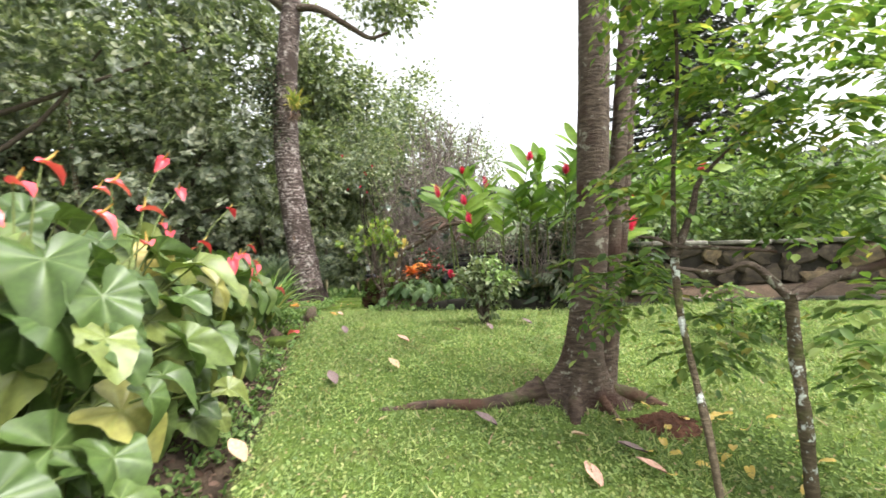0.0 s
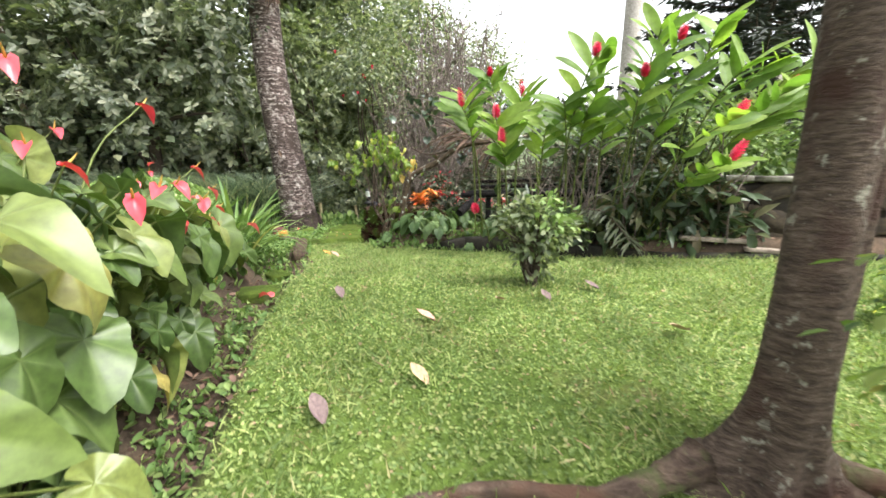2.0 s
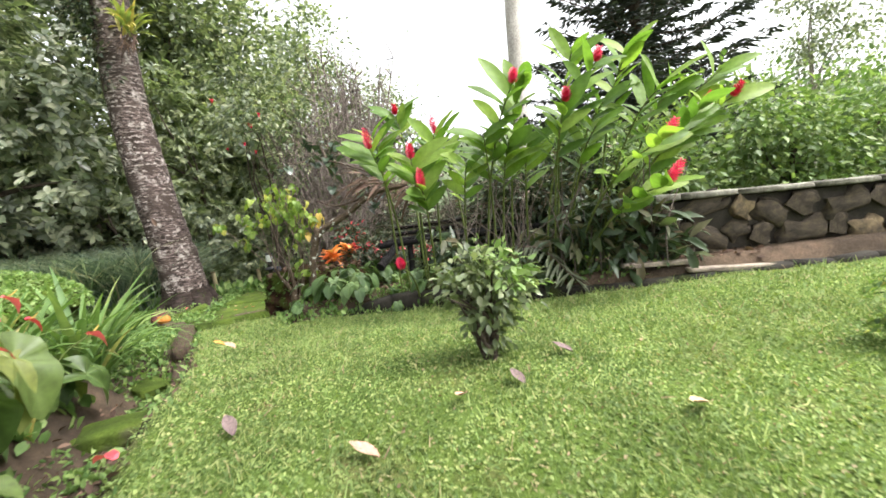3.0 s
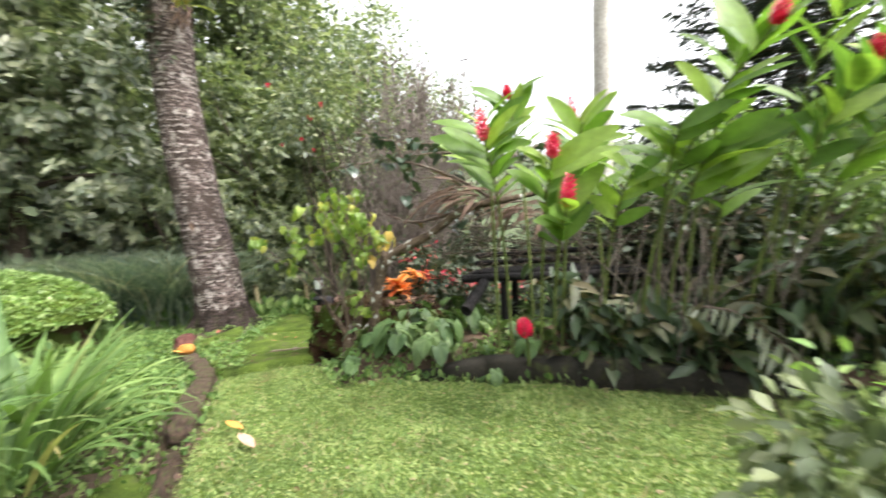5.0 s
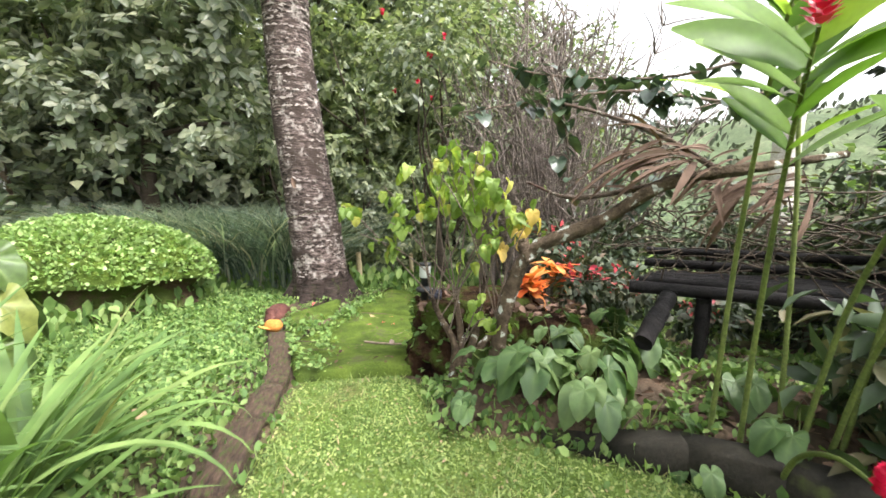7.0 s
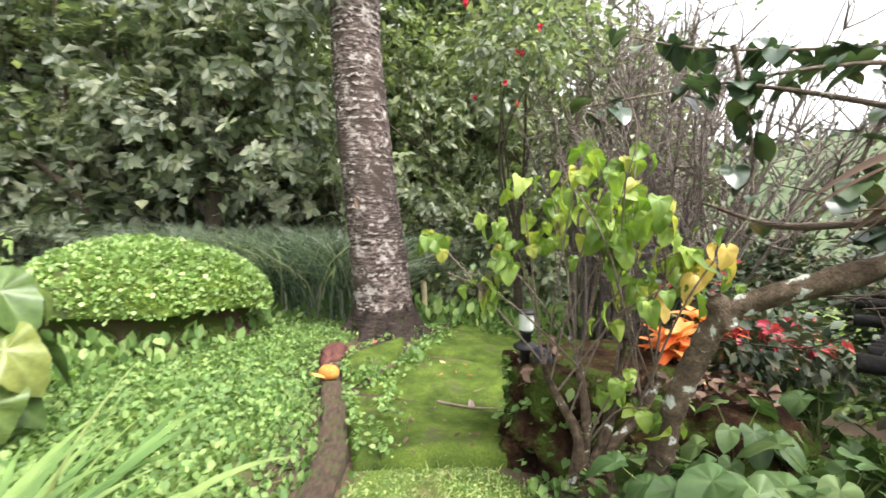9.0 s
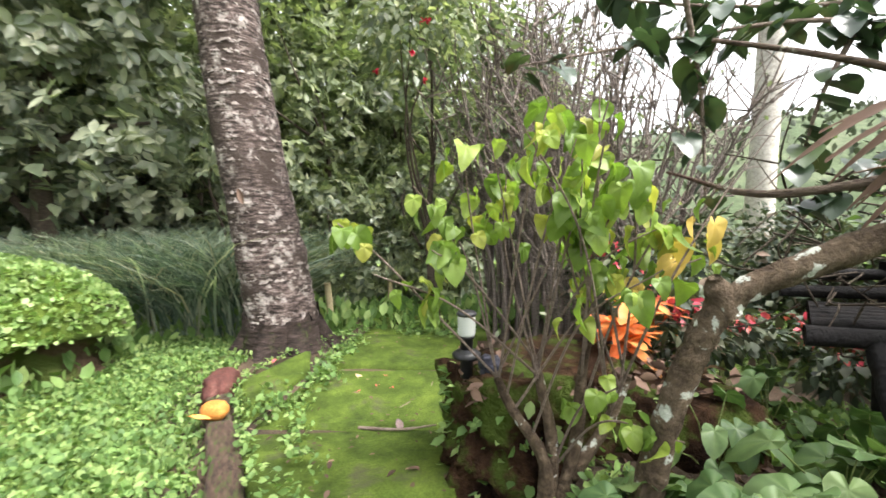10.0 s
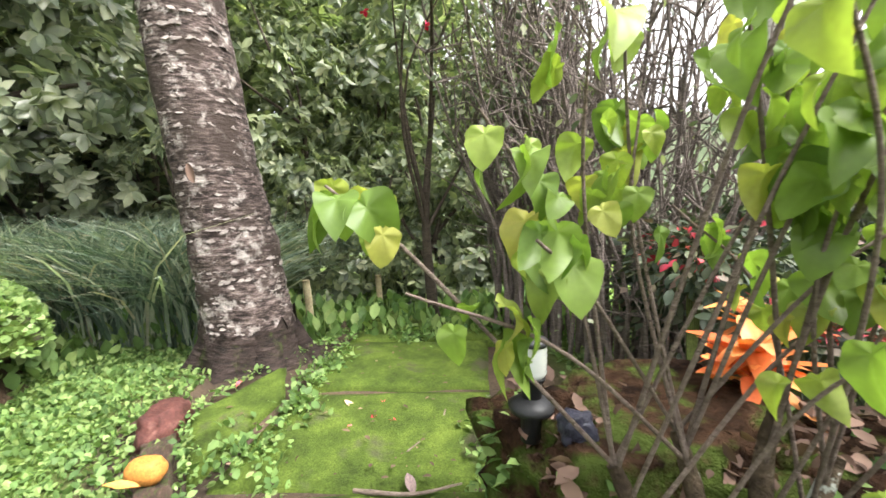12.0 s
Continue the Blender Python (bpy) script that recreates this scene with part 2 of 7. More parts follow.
# foliage green darkened so the leaf colour itself carries the shade of dense growth
F_SHADED = foliage("shaded_leaf", [(0.0, (0.025, 0.045, 0.018)), (0.6, (0.05, 0.08, 0.03)), (0.9, (0.1, 0.13, 0.05)), (1.0, (0.16, 0.13, 0.07))], 0.5, 0.2, spec=0.3)
F_YELLOW = foliage("yellow_leaf", [(0.0, (0.5, 0.42, 0.03)), (1.0, (0.65, 0.55, 0.06))], 0.45, 0.35, True)
F_CROTON = foliage("croton_leaf", [(0.0, (0.6, 0.16, 0.02)), (0.6, (0.75, 0.3, 0.03)), (1.0, (0.8, 0.45, 0.06))], 0.4, 0.3, True, 8)
F_PINK = foliage("red_pink_leaf", [(0.0, (0.35, 0.03, 0.05)), (0.6, (0.55, 0.08, 0.1)), (1.0, (0.6, 0.2, 0.12))], 0.4, 0.3)
F_ROUND = foliage("dark_round_leaf", [(0.0, (0.02, 0.045, 0.018)), (0.7, (0.045, 0.085, 0.03)), (1.0, (0.09, 0.15, 0.04))], 0.28, 0.2, True, 6, 0.7)
F_DRY = foliage("dry_leaf", [(0.0, (0.05, 0.036, 0.02)), (0.6, (0.105, 0.08, 0.042)), (1.0, (0.22, 0.17, 0.09))], 0.8, 0.15, spec=0.2)
F_RED = foliage("red_bract", [(0.0, (0.36, 0.004, 0.035)), (0.6, (0.52, 0.01, 0.06)), (1.0, (0.6, 0.03, 0.1))], 0.4, 0.25)
F_SPATHE = foliage("red_spathe", [(0.0, (0.56, 0.04, 0.06)), (0.5, (0.68, 0.09, 0.1)), (1.0, (0.74, 0.17, 0.16))], 0.3, 0.25, True, 8, 0.6)
F_PINE = foliage("conifer_needle", [(0.0, (0.016, 0.028, 0.016)), (1.0, (0.045, 0.065, 0.035))], 0.6, 0.1)
F_BROMELIAD = foliage("bromeliad_leaf", [(0.0, (0.16, 0.25, 0.03)), (0.6, (0.3, 0.36, 0.04)), (1.0, (0.45, 0.4, 0.05))], 0.5, 0.4, True)
F_HILL = foliage("hill_tree", [(0.0, (0.035, 0.055, 0.025)), (1.0, (0.075, 0.1, 0.045))], 0.7, 0.1)


# ---- mesh tools ----
def np_mesh(name, verts, faces_flat, sizes, mat, smooth=False):
    me = bpy.data.meshes.new(name)
    verts = np.asarray(verts, np.float32).reshape(-1, 3)
    faces_flat, sizes = np.asarray(faces_flat, np.int32), np.asarray(sizes, np.int32)
    me.vertices.add(len(verts))
    me.vertices.foreach_set("co", verts.ravel())
    me.loops.add(len(faces_flat))
    me.loops.foreach_set("vertex_index", faces_flat)
    me.polygons.add(len(sizes))
    starts = np.concatenate(([0], np.cumsum(sizes)[:-1])).astype(np.int32)
    me.polygons.foreach_set("loop_start", starts)
    me.polygons.foreach_set("loop_total", sizes)
    if smooth:
        me.polygons.foreach_set("use_smooth", np.ones(len(sizes), bool))
    me.update(calc_edges=True)
    me.validate()
    me.materials.append(mat)
    return me


def joined(chunks):
    """Joins (verts, quads-or-tris list) chunks into flat arrays."""
    vs, ff, ss, off = [], [], [], 0
    for v, f in chunks:
        vs.append(np.asarray(v, float))
        for q in f:
            ff.extend(int(i) + off for i in q)
            ss.append(len(q))
        off += len(v)
    return np.concatenate(vs), ff, ss


def chunk_mesh(name, chunks, mat, smooth=True):
    return np_mesh(name, *joined(chunks), mat, smooth)


def part(name, mesh, parent=None, label="", m=None):
    ob = new(name, mesh)
    if parent is not None:
        ob.parent = parent
    if m is not None:
        ob.matrix_basis = m
    return tagged(ob, label)


def thing(name, x=0, y=0, z=0, label="", category="", group="", kind=""):
    ob = new(name)
    ob.empty_display_size = 0.1
    ob.location = (x, y, z)
    return tagged(ob, label, category, group, kind)


def tube(points, radii, seg=8, rough=0.0, ring=0.0, seed=0, caps=True):
    """A tapered, slightly uneven tube along points."""
    P = np.asarray(points, float)
    n = len(P)
    R = np.interp(np.linspace(0, 1, n), np.linspace(0, 1, len(radii)), radii)
    rng = np.random.default_rng(seed)
    T = np.gradient(P, axis=0)
    T /= np.linalg.norm(T, axis=1)[:, None] + 1e-9
    ref = np.array([1.0, 0, 0]) if abs(T[:, 0]).mean() < 0.8 else np.array([0, 1.0, 0])
    a = np.linspace(0, 2 * np.pi, seg, endpoint=False)
    V = []
    ph = rng.uniform(0, 6.28, 3)
    for i in range(n):
        u = np.cross(T[i], ref)
        u /= np.linalg.norm(u) + 1e-9
        w = np.cross(T[i], u)
        r = R[i] * (1 + rough * (np.sin(2 * a + ph[0] + i * 0.4) * 0.5 + np.sin(5 * a + ph[1] - i * 0.3) * 0.35 + rng.normal(0, 0.25, seg)) + ring * rng.normal())
        V.append(P[i] + np.outer(np.cos(a) * r, u) + np.outer(np.sin(a) * r, w))
    V = np.concatenate(V)
    F = [(i * seg + j, i * seg + (j + 1) % seg, (i + 1) * seg + (j + 1) % seg, (i + 1) * seg + j) for i in range(n - 1) for j in range(seg)]
    if caps:
        F += [tuple(range(seg)), tuple(range((n - 1) * seg, n * seg))[::-1]]
    return V, F


def curve_pts(ctrl, n):
    """A smooth line through a few control points."""
    C = np.asarray(ctrl, float)
    k = len(C)
    if k == 2:
        s = np.linspace(0, 1, n)[:, None]
        return C[0] * (1 - s) + C[1] * s
    E = np.vstack([2 * C[0] - C[1], C, 2 * C[-1] - C[-2]])
    out = []
    for s in np.linspace(0, k - 1 - 1e-6, n):
        i = int(s)
        f = s - i
        p0, p1, p2, p3 = E[i:i + 4]
        out.append(0.5 * (2 * p1 + (p2 - p0) * f + (2 * p0 - 5 * p1 + 4 * p2 - p3) * f * f + (3 * p1 - p0 - 3 * p2 + p3) * f ** 3))
    return np.array(out)


def ellipse_pts(n, c, r, rng, shell=0.45):
    d = rng.normal(size=(n, 3))
    d /= np.linalg.norm(d, axis=1)[:, None]
    rad = rng.uniform(shell, 1, n) ** 0.6
    return np.asarray(c) + d * rad[:, None] * np.asarray(r), d


# leaf outlines: across, along, up
LEAF2 = (np.array([(0, 0, 0), (-0.29, 0.45, 0.08), (0, 1, -0.12), (0.29, 0.45, 0.08)]), [(0, 3, 2), (0, 2, 1)])
LEAF_OVAL = (np.array([(0, 0, 0), (-0.2, 0.25, 0.05), (-0.25, 0.6, 0.03), (0, 1, -0.16), (0.25, 0.6, 0.03), (0.2, 0.25, 0.05), (0, 0.5, -0.02)]),
             [(0, 6, 1), (1, 6, 2), (2, 6, 3), (3, 6, 4), (4, 6, 5), (5, 6, 0)])
LEAF4 = (np.array([(0, 0, 0), (-0.2, 0.3, 0.06), (-0.23, 0.66, 0.03), (0, 1, -0.1), (0.23, 0.66, 0.03), (0.2, 0.3, 0.06)]), [(0, 3, 2, 1), (0, 5, 4, 3)])
BLADE = (np.array([(-0.5, 0, 0), (0.5, 0, 0), (0.4, 0.5, 0.06), (-0.4, 0.5, 0.06), (0, 1, -0.1)]), [(0, 1, 2, 3), (3, 2, 4)])
NEEDLE = (np.array([(-0.12, 0, 0), (0.12, 0, 0), (0, 1, 0)]), [(0, 1, 2)])


def scatter(name, pos, tip, size, outline, mat, width=None, up=None, rng=RNG, smooth=False):
    """Many leaves in one mesh: each at pos, pointing along tip, of that length."""
    tv, tf = outline
    n = len(pos)
    tip = tip / (np.linalg.norm(tip, axis=1)[:, None] + 1e-9)
    if up is None:
        up = rng.normal(size=(n, 3)) * 0.6 + np.array([0, 0, 1.0])
    side = np.cross(tip, up)
    side /= np.linalg.norm(side, axis=1)[:, None] + 1e-9
    nor = np.cross(side, tip)
    w = np.ones(n) if width is None else width
    V = pos[:, None, :] + size[:, None, None] * (tv[None, :, 0:1] * w[:, None, None] * side[:, None, :] + tv[None, :, 1:2] * tip[:, None, :] + tv[None, :, 2:3] * nor[:, None, :])
    flat = np.concatenate([np.array(f) for f in tf])
    sizes = np.array([len(f) for f in tf])
    allf = (np.arange(n) * len(tv))[:, None] + flat[None, :]
    return np_mesh(name, V.reshape(-1, 3), allf.ravel(), np.tile(sizes, n), mat, smooth)


def crown_mesh(name, blobs, leaf, mat, seed, per=140, clusters=60, spread=0.28, outline=LEAF2, droop=-0.35):
    """A crown: clumps of leaves spread over several uneven blobs (centre, radii)."""
    rng = np.random.default_rng(seed)
    pos, tip = [], []
    vol = np.array([np.prod(r) ** (2 / 3) for _, r in blobs])
    vol /= vol.sum()
    for (c, r), share in zip(blobs, vol):
        k = max(3, int(clusters * share * len(blobs) / max(1, len(blobs)) + 0.5))
        cc, dd = ellipse_pts(k, c, r, rng)
        for q, d in zip(cc, dd):
            m = max(8, int(per * rng.uniform(0.5, 1.3)))
            sc = spread * rng.uniform(0.7, 1.5) * np.array([1, 1, 0.65])
            p = q + rng.normal(size=(m, 3)) * sc
            pos.append(p)
            t = (p - q) / (spread + 1e-6) * 0.6 + d * 0.6 + rng.normal(size=(m, 3)) * 0.5
            t[:, 2] += droop
            tip.append(t)
    pos, tip = np.concatenate(pos), np.concatenate(tip)
    size = leaf * rng.uniform(0.6, 1.35, len(pos))
    return scatter(name, pos, tip, size, outline, mat, rng=rng)


def whorl_crown(name, blobs, leaf, mat, seed, tips=500, per=9, droop=0.35, outline=LEAF4):
    """A crown of twig ends, each with a ring of leaves spread round it, with gaps between the boughs."""
    rng = np.random.default_rng(seed)
    vol = np.array([np.prod(r) ** (2 / 3) for _, r in blobs])
    vol /= vol.sum()
    pos, tip, up = [], [], []
    for (c, r), share in zip(blobs, vol):
        boughs, out = ellipse_pts(max(4, int(tips * share / 9)), c, r, rng, 0.55)
        for q, d in zip(boughs, out):
            ends = q + rng.normal(size=(9, 3)) * leaf * np.array([1.5, 1.5, 1.0])
            for e in ends:
                ax = d * 0.8 + rng.normal(size=3) * 0.4 + np.array([0, 0, 0.35])
                ax /= np.linalg.norm(ax)
                u = np.cross(ax, rng.normal(size=3))
                u /= np.linalg.norm(u) + 1e-9
                w = np.cross(ax, u)
                a = np.arange(per) * 6.283 / per + rng.uniform(0, 6.28) + rng.normal(0, 0.2, per)
                t = np.outer(np.cos(a), u) + np.outer(np.sin(a), w) + ax * rng.uniform(-0.05, 0.6, per)[:, None] + np.array([0, 0, -droop])
                pos.append(e + ax * rng.uniform(-0.3, 0.1, per)[:, None] * leaf)
                tip.append(t)
                up.append(np.tile(ax, (per, 1)) + rng.normal(0, 0.2, (per, 3)))
    pos, tip, up = np.concatenate(pos), np.concatenate(tip), np.concatenate(up)
    return scatter(name, pos, tip, leaf * rng.uniform(0.65, 1.3, len(pos)), outline, mat, up=up, rng=rng)


def spray_mesh(name, blobs, leaf, mat, seed, fronds=160, pairs=6):
    """Flat feather-shaped sprays: pairs of leaflets along a drooping rib."""
    rng = np.random.default_rng(seed)
    vol = np.array([np.prod(r) ** (2 / 3) for _, r in blobs])
    vol /= vol.sum()
    pos, tip, up, size = [], [], [], []
    for (c, r), share in zip(blobs, vol):
        for q, d in zip(*ellipse_pts(max(3, int(fronds * share)), c, r, rng, 0.2)):
            h = np.array([d[0], d[1], 0]) + rng.normal(size=3) * np.array([0.5, 0.5, 0.25])
            h /= np.linalg.norm(h) + 1e-9
            sd = np.cross(h, (0, 0, 1.0))
            sd /= np.linalg.norm(sd) + 1e-9
            L = leaf * rng.uniform(2.6, 4.6)
            for k in range(pairs * 2 + 1):
                f = (k // 2 + 1) / (pairs + 0.5)
                p = q + h * L * (f - 0.5) + np.array([0, 0, -0.35 * L * f * f])
                if k == pairs * 2:
                    t = h + np.array([0, 0, -0.5])
                else:
                    t = sd * (1 if k % 2 else -1) + h * 0.55 + np.array([0, 0, -0.2 - 0.3 * f])
                pos.append(p)
                tip.append(t + rng.normal(0, 0.12, 3))
                up.append(np.array([0, 0, 1.0]) + rng.normal(0, 0.2, 3))
                size.append(leaf * rng.uniform(0.8, 1.2) * (1.1 - 0.3 * f))
    return scatter(name, np.array(pos), np.array(tip), np.array(size), LEAF4, mat, up=np.array(up), rng=rng)


def heart_leaf(name, mat, length=1.0, wide=0.55, droop=0.35, fold=0.12, wave=0.03, seed=0, veins=9, lobe=0.42, rings=5, seg=26, ribs=0.0, sinus=0.08):
    """A heart-shaped blade around its stalk's joint: lobes behind, tip ahead, ribs raised."""
    rng = np.random.default_rng(seed)
    key = np.radians([-90, -72, -50, -10, 25, 55, 75, 90])
    rad = np.array([sinus, lobe, lobe * 1.12, wide * 0.95, wide * 1.02, 0.68, 0.86, 1.0])
    th = np.linspace(-np.pi / 2, 1.5 * np.pi, seg, endpoint=False)
    fold_th = np.where(th > np.pi / 2, np.pi - th, th)
    ro = np.interp(fold_th, key, rad) * (1 + rng.normal(0, 0.015, seg))
    V = [(0, 0, 0)]
    a, b = rng.uniform(0, 6.28, 2)
    for k in range(1, rings + 1):
        f = k / rings
        r = ro * f
        x, y = r * np.cos(th), r * np.sin(th)
        z = fold * np.abs(x) - droop * np.maximum(y, 0) ** 2 - droop * 0.5 * np.maximum(-y, 0) ** 2 + wave * f * np.sin(5 * th + a) + wave * 0.7 * f * np.sin(3 * th + b) + 0.02 * f * (np.abs(np.cos(veins * th)) - 0.6)
        V += list(zip(x, y, z))
    F = [(0, 1 + j, 1 + (j + 1) % seg) for j in range(seg)]
    for k in range(rings - 1):
        o, p = 1 + k * seg, 1 + (k + 1) * seg
        F += [(o + j, p + j, p + (j + 1) % seg, o + (j + 1) % seg) for j in range(seg)]
    V = np.array(V) * length
    # pale ribs: the middle rib and spokes spreading from the joint, sunk between swollen panels
    step = max(3, seg // 8)
    rib = [0.6 * ribs] + [ribs * max(0.0, 1 - 0.75 * k / rings) if j % step == seg // 2 % step else 0.0 for k in range(1, rings + 1) for j in range(seg)]
    V[:, 2] -= np.array(rib) * 0.014 * length
    me = chunk_mesh(name, [(V, F)], mat)
    at = me.attributes.new("vein", "FLOAT", "POINT")
    at.data.foreach_set("value", np.array(rib, np.float32))
    return me


def strap_leaf(name, mat, length, width, arch, fold=0.25, rows=9, blunt=0.0, twist=0.0, curl=0.0):
    """A long blade folded along its rib that arches over: grows along y, rises along z."""
    V = []
    ang = radians(78)
    p = np.zeros(3)
    for i in range(rows):
        s = i / (rows - 1)
        w = width * 0.5 * (min(1, 0.45 + s * 2.2) * (1 - max(0, (s - 0.45) / 0.55) ** 1.6 * (1 - blunt)) + 0.002)
        tw = twist * s
        side = np.array([math.cos(tw), 0, math.sin(tw)])
        up = np.array([0, -math.sin(ang), math.cos(ang)])
        V += [p - side * w + up * w * fold, p.copy(), p + side * w + up * w * fold]
        p = p + np.array([0, math.cos(ang), math.sin(ang)]) * length / (rows - 1)
        ang -= arch / (rows - 1) * (0.4 + 1.3 * s)
    F = []
    for i in range(rows - 1):
        o = 3 * i
        F += [(o, o + 1, o + 4, o + 3), (o + 1, o + 2, o + 5, o + 4)]
    return chunk_mesh(name, [(np.array(V), F)], mat)


def oblong_leaf(name, mat, length, width, droop=0.3, fold=0.15, rows=8, wave=0.02, seed=0):
    """A long lance-shaped leaf along y, from its stalk to its tip."""
    rng = np.random.default_rng(seed)
    V = []
    for i in range(rows):
        s = i / (rows - 1)
        w = width * 0.5 * (math.sin(math.pi * min(1, s * 0.93 + 0.05)) ** 0.65)
        z = 0.1 * s - droop * s * s
        for k in (-1, -0.5, 0, 0.5, 1):
            V.append((k * w, s * length, z * length + abs(k) * w * fold + (wave * length * 0.3 * math.sin(7 * s + k * 2 + seed) if abs(k) == 1 else 0) + rng.normal(0, 0.001)))
    F = []
    for i in range(rows - 1):
        o = 5 * i
        F += [(o + k, o + k + 1, o + k + 6, o + k + 5) for k in range(4)]
    return chunk_mesh(name, [(np.array(V), F)], mat)


def aim(p, tip, up=(0, 0, 1), s=1.0):
    """The pose of a leaf mesh at p that points along tip with its face towards up."""
    y = Vector(tip).normalized()
    x = y.cross(Vector(up))
    if x.length < 1e-4:
        x = Vector((1, 0, 0))
    x.normalize()
    z = x.cross(y)
    m = Matrix((x, y, z)).transposed().to_4x4()
    return Matrix.Translation(p) @ m @ Matrix.Diagonal((s, s, s, 1))


# ---- ground ----
GY = [-400, -30, -10, 0, 2.4, 3.5, 4.3, 5.2, 6.3, 7.2, 8.8, 10.2, 11.5, 14, 16, 22, 35, 70, 400]
GZ = [-8, -2.0, -0.9, -0.3, -0.1, 0.0, 0.07, 0.09, 0.02, -0.1, -0.2, -0.38, -0.32, -0.6, -0.95, -1.8, -4, -8, -8]
EY = [-4, 0, 2.1, 3.2, 4.4, 6.4, 7.0, 8.6]
EX = [-0.75, -0.93, -1.06, -1.24, -1.5, -1.75, -1.92, -2.36]
KX = [-2.6, -1.62, -1.35, -1.2, -0.6, -0.15, 0.3, 0.76, 1.4, 1.72, 2.1, 2.45, 3.1, 3.85, 5.5, 9.0]
KY = [8.85, 9.1, 8.9, 8.25, 8.16, 8.05, 7.88, 7.65, 7.3, 7.07, 6.78, 6.52, 6.22, 5.95, 5.3, 3.9]


WY = [6.6, 7.5, 8.2, 8.85, 9.5, 10.12, 10.82, 11.6, 12.5, 14]
WX = [-1.95, -2.17, -2.36, -2.55, -2.92, -3.28, -3.66, -3.4, -2.9, -2.7]


def ground_z(x, y):
    x, y = np.asarray(x, float), np.asarray(y, float)
    z = np.interp(y, GY, GZ)
    z = z + np.clip((x - 1.8) * 0.05, 0, 0.12) * np.clip(1 - np.abs(y - 5) / 6, 0, 1)
    e = np.interp(y, EY, EX)
    d = e - x
    along = np.clip((7.6 - y) / 0.8, 0, 1) * np.clip((y + 6) / 3, 0, 1)
    z = z - along * 0.3 * np.clip(d / 0.1, 0, 1) * np.clip((0.75 - d) / 0.3, 0, 1)
    bank = np.clip((d - 0.6) / 1.2, 0, 1) * np.clip((8 - y) / 2, 0, 1) * np.clip((y + 6) / 3, 0, 1)
    z = z + bank * 0.1
    ky = np.interp(x, KX, KY)
    bed = np.clip((y - ky - 0.06) / 0.1, 0, 1) * np.clip((x + 1.25) / 0.3, 0, 1) * np.clip((10.6 - y) / 1.2, 0, 1) * np.clip((9.0 - x) / 1.5, 0, 1)
    z = z + bed * (0.16 + 0.16 * np.clip((y - ky) / 0.9, 0, 1))
    far = np.clip((np.abs(x) - 30) / 60, 0, 1)
    z = z * (1 - far) + far * -3.0
    return z + 0.012 * np.sin(x * 3.1 + 1) * np.cos(y * 2.7) + 0.008 * np.sin(x * 7.3) * np.sin(y * 6.1 + 2)


def lawn_mask(x, y):
    e = np.interp(y, EY, EX)
    ky = np.interp(x, KX, KY)
    m = np.clip((x - e) / 0.07, 0, 1) * np.clip((ky - y) / 0.06, 0, 1)
    back = np.clip((y - 10.8) / 0.4, 0, 1) * np.clip((x + 0.8) / 0.3, 0, 1)
    left = np.clip((y - 7.2) / 0.6, 0, 1) * np.clip((np.interp(y, WY, WX) - 0.3 - x) / 0.4, 0, 1) + np.clip((-4.0 - x) / 0.5, 0, 1)
    return np.clip(np.maximum(np.maximum(m, back), left), 0, 1)


def build_ground():
    def axis(a, b, step, far):
        fine = np.arange(a, b + 1e-6, step)
        out = []
        w, d = b, step
        while w < far:
            d *= 1.35
            w += d
            out.append(w)
        lo = []
        w, d = a, step
        while w > -far:
            d *= 1.35
            w -= d
            lo.append(w)
        return np.concatenate([np.array(lo[::-1]), fine, np.array(out)])
    xs, ys = axis(-7, 7, 0.06, 420), axis(-1, 13, 0.06, 420)
    X, Y = np.meshgrid(xs, ys)
    Z = ground_z(X, Y)
    V = np.stack([X, Y, Z], -1).reshape(-1, 3)
    nx, ny = len(xs), len(ys)
    i, j = np.meshgrid(np.arange(nx - 1), np.arange(ny - 1))
    o = (j * nx + i).ravel()
    F = np.stack([o, o + 1, o + 1 + nx, o + nx], -1)
    m, n, l, b = node_mat("garden_ground")
    at = n.new("ShaderNodeAttribute")
    at.attribute_name = "turf"
    big = noise_node(n, l, 1.6, 6, 0.65)
    small = noise_node(n, l, 45, 5, 0.7)
    turf = ramp(n, [(0.3, (0.06, 0.1, 0.018)), (0.55, (0.1, 0.15, 0.028)), (0.75, (0.16, 0.14, 0.06))])
    l.new(big.outputs[0], turf.inputs[0])
    soil = ramp(n, [(0.3, (0.03, 0.022, 0.016)), (0.5, (0.07, 0.05, 0.034)), (0.7, (0.14, 0.095, 0.065))])
    l.new(big.outputs[0], soil.inputs[0])
    c = mix_rgb(n, l, at.outputs["Fac"], soil.outputs[0], turf.outputs[0])
    g = ramp(n, [(0.3, (0.6, 0.6, 0.6)), (0.7, (1.3, 1.3, 1.3))])
    l.new(small.outputs[0], g.inputs[0])
    c = mix_rgb(n, l, 1.0, c, g.outputs[0], "MULTIPLY")
    l.new(c, b.inputs["Base Color"])
    b.inputs["Roughness"].default_value = 0.95
    b.inputs["Specular IOR Level"].default_value = 0.2
    bump(n, l, b, small.outputs[0], 0.9, 0.02)
    me = np_mesh("ground", V, F.ravel(), np.full(len(F), 4), m, True)
    a = me.attributes.new("turf", "FLOAT", "POINT")
    a.data.foreach_set("value", lawn_mask(X, Y).ravel().astype(np.float32))
    tagged(new("ground", me), "garden ground of turf, bare soil and a shallow ditch", "ground", kind="structure")


build_ground()


def gz(x, y):
    return float(ground_z(x, y))


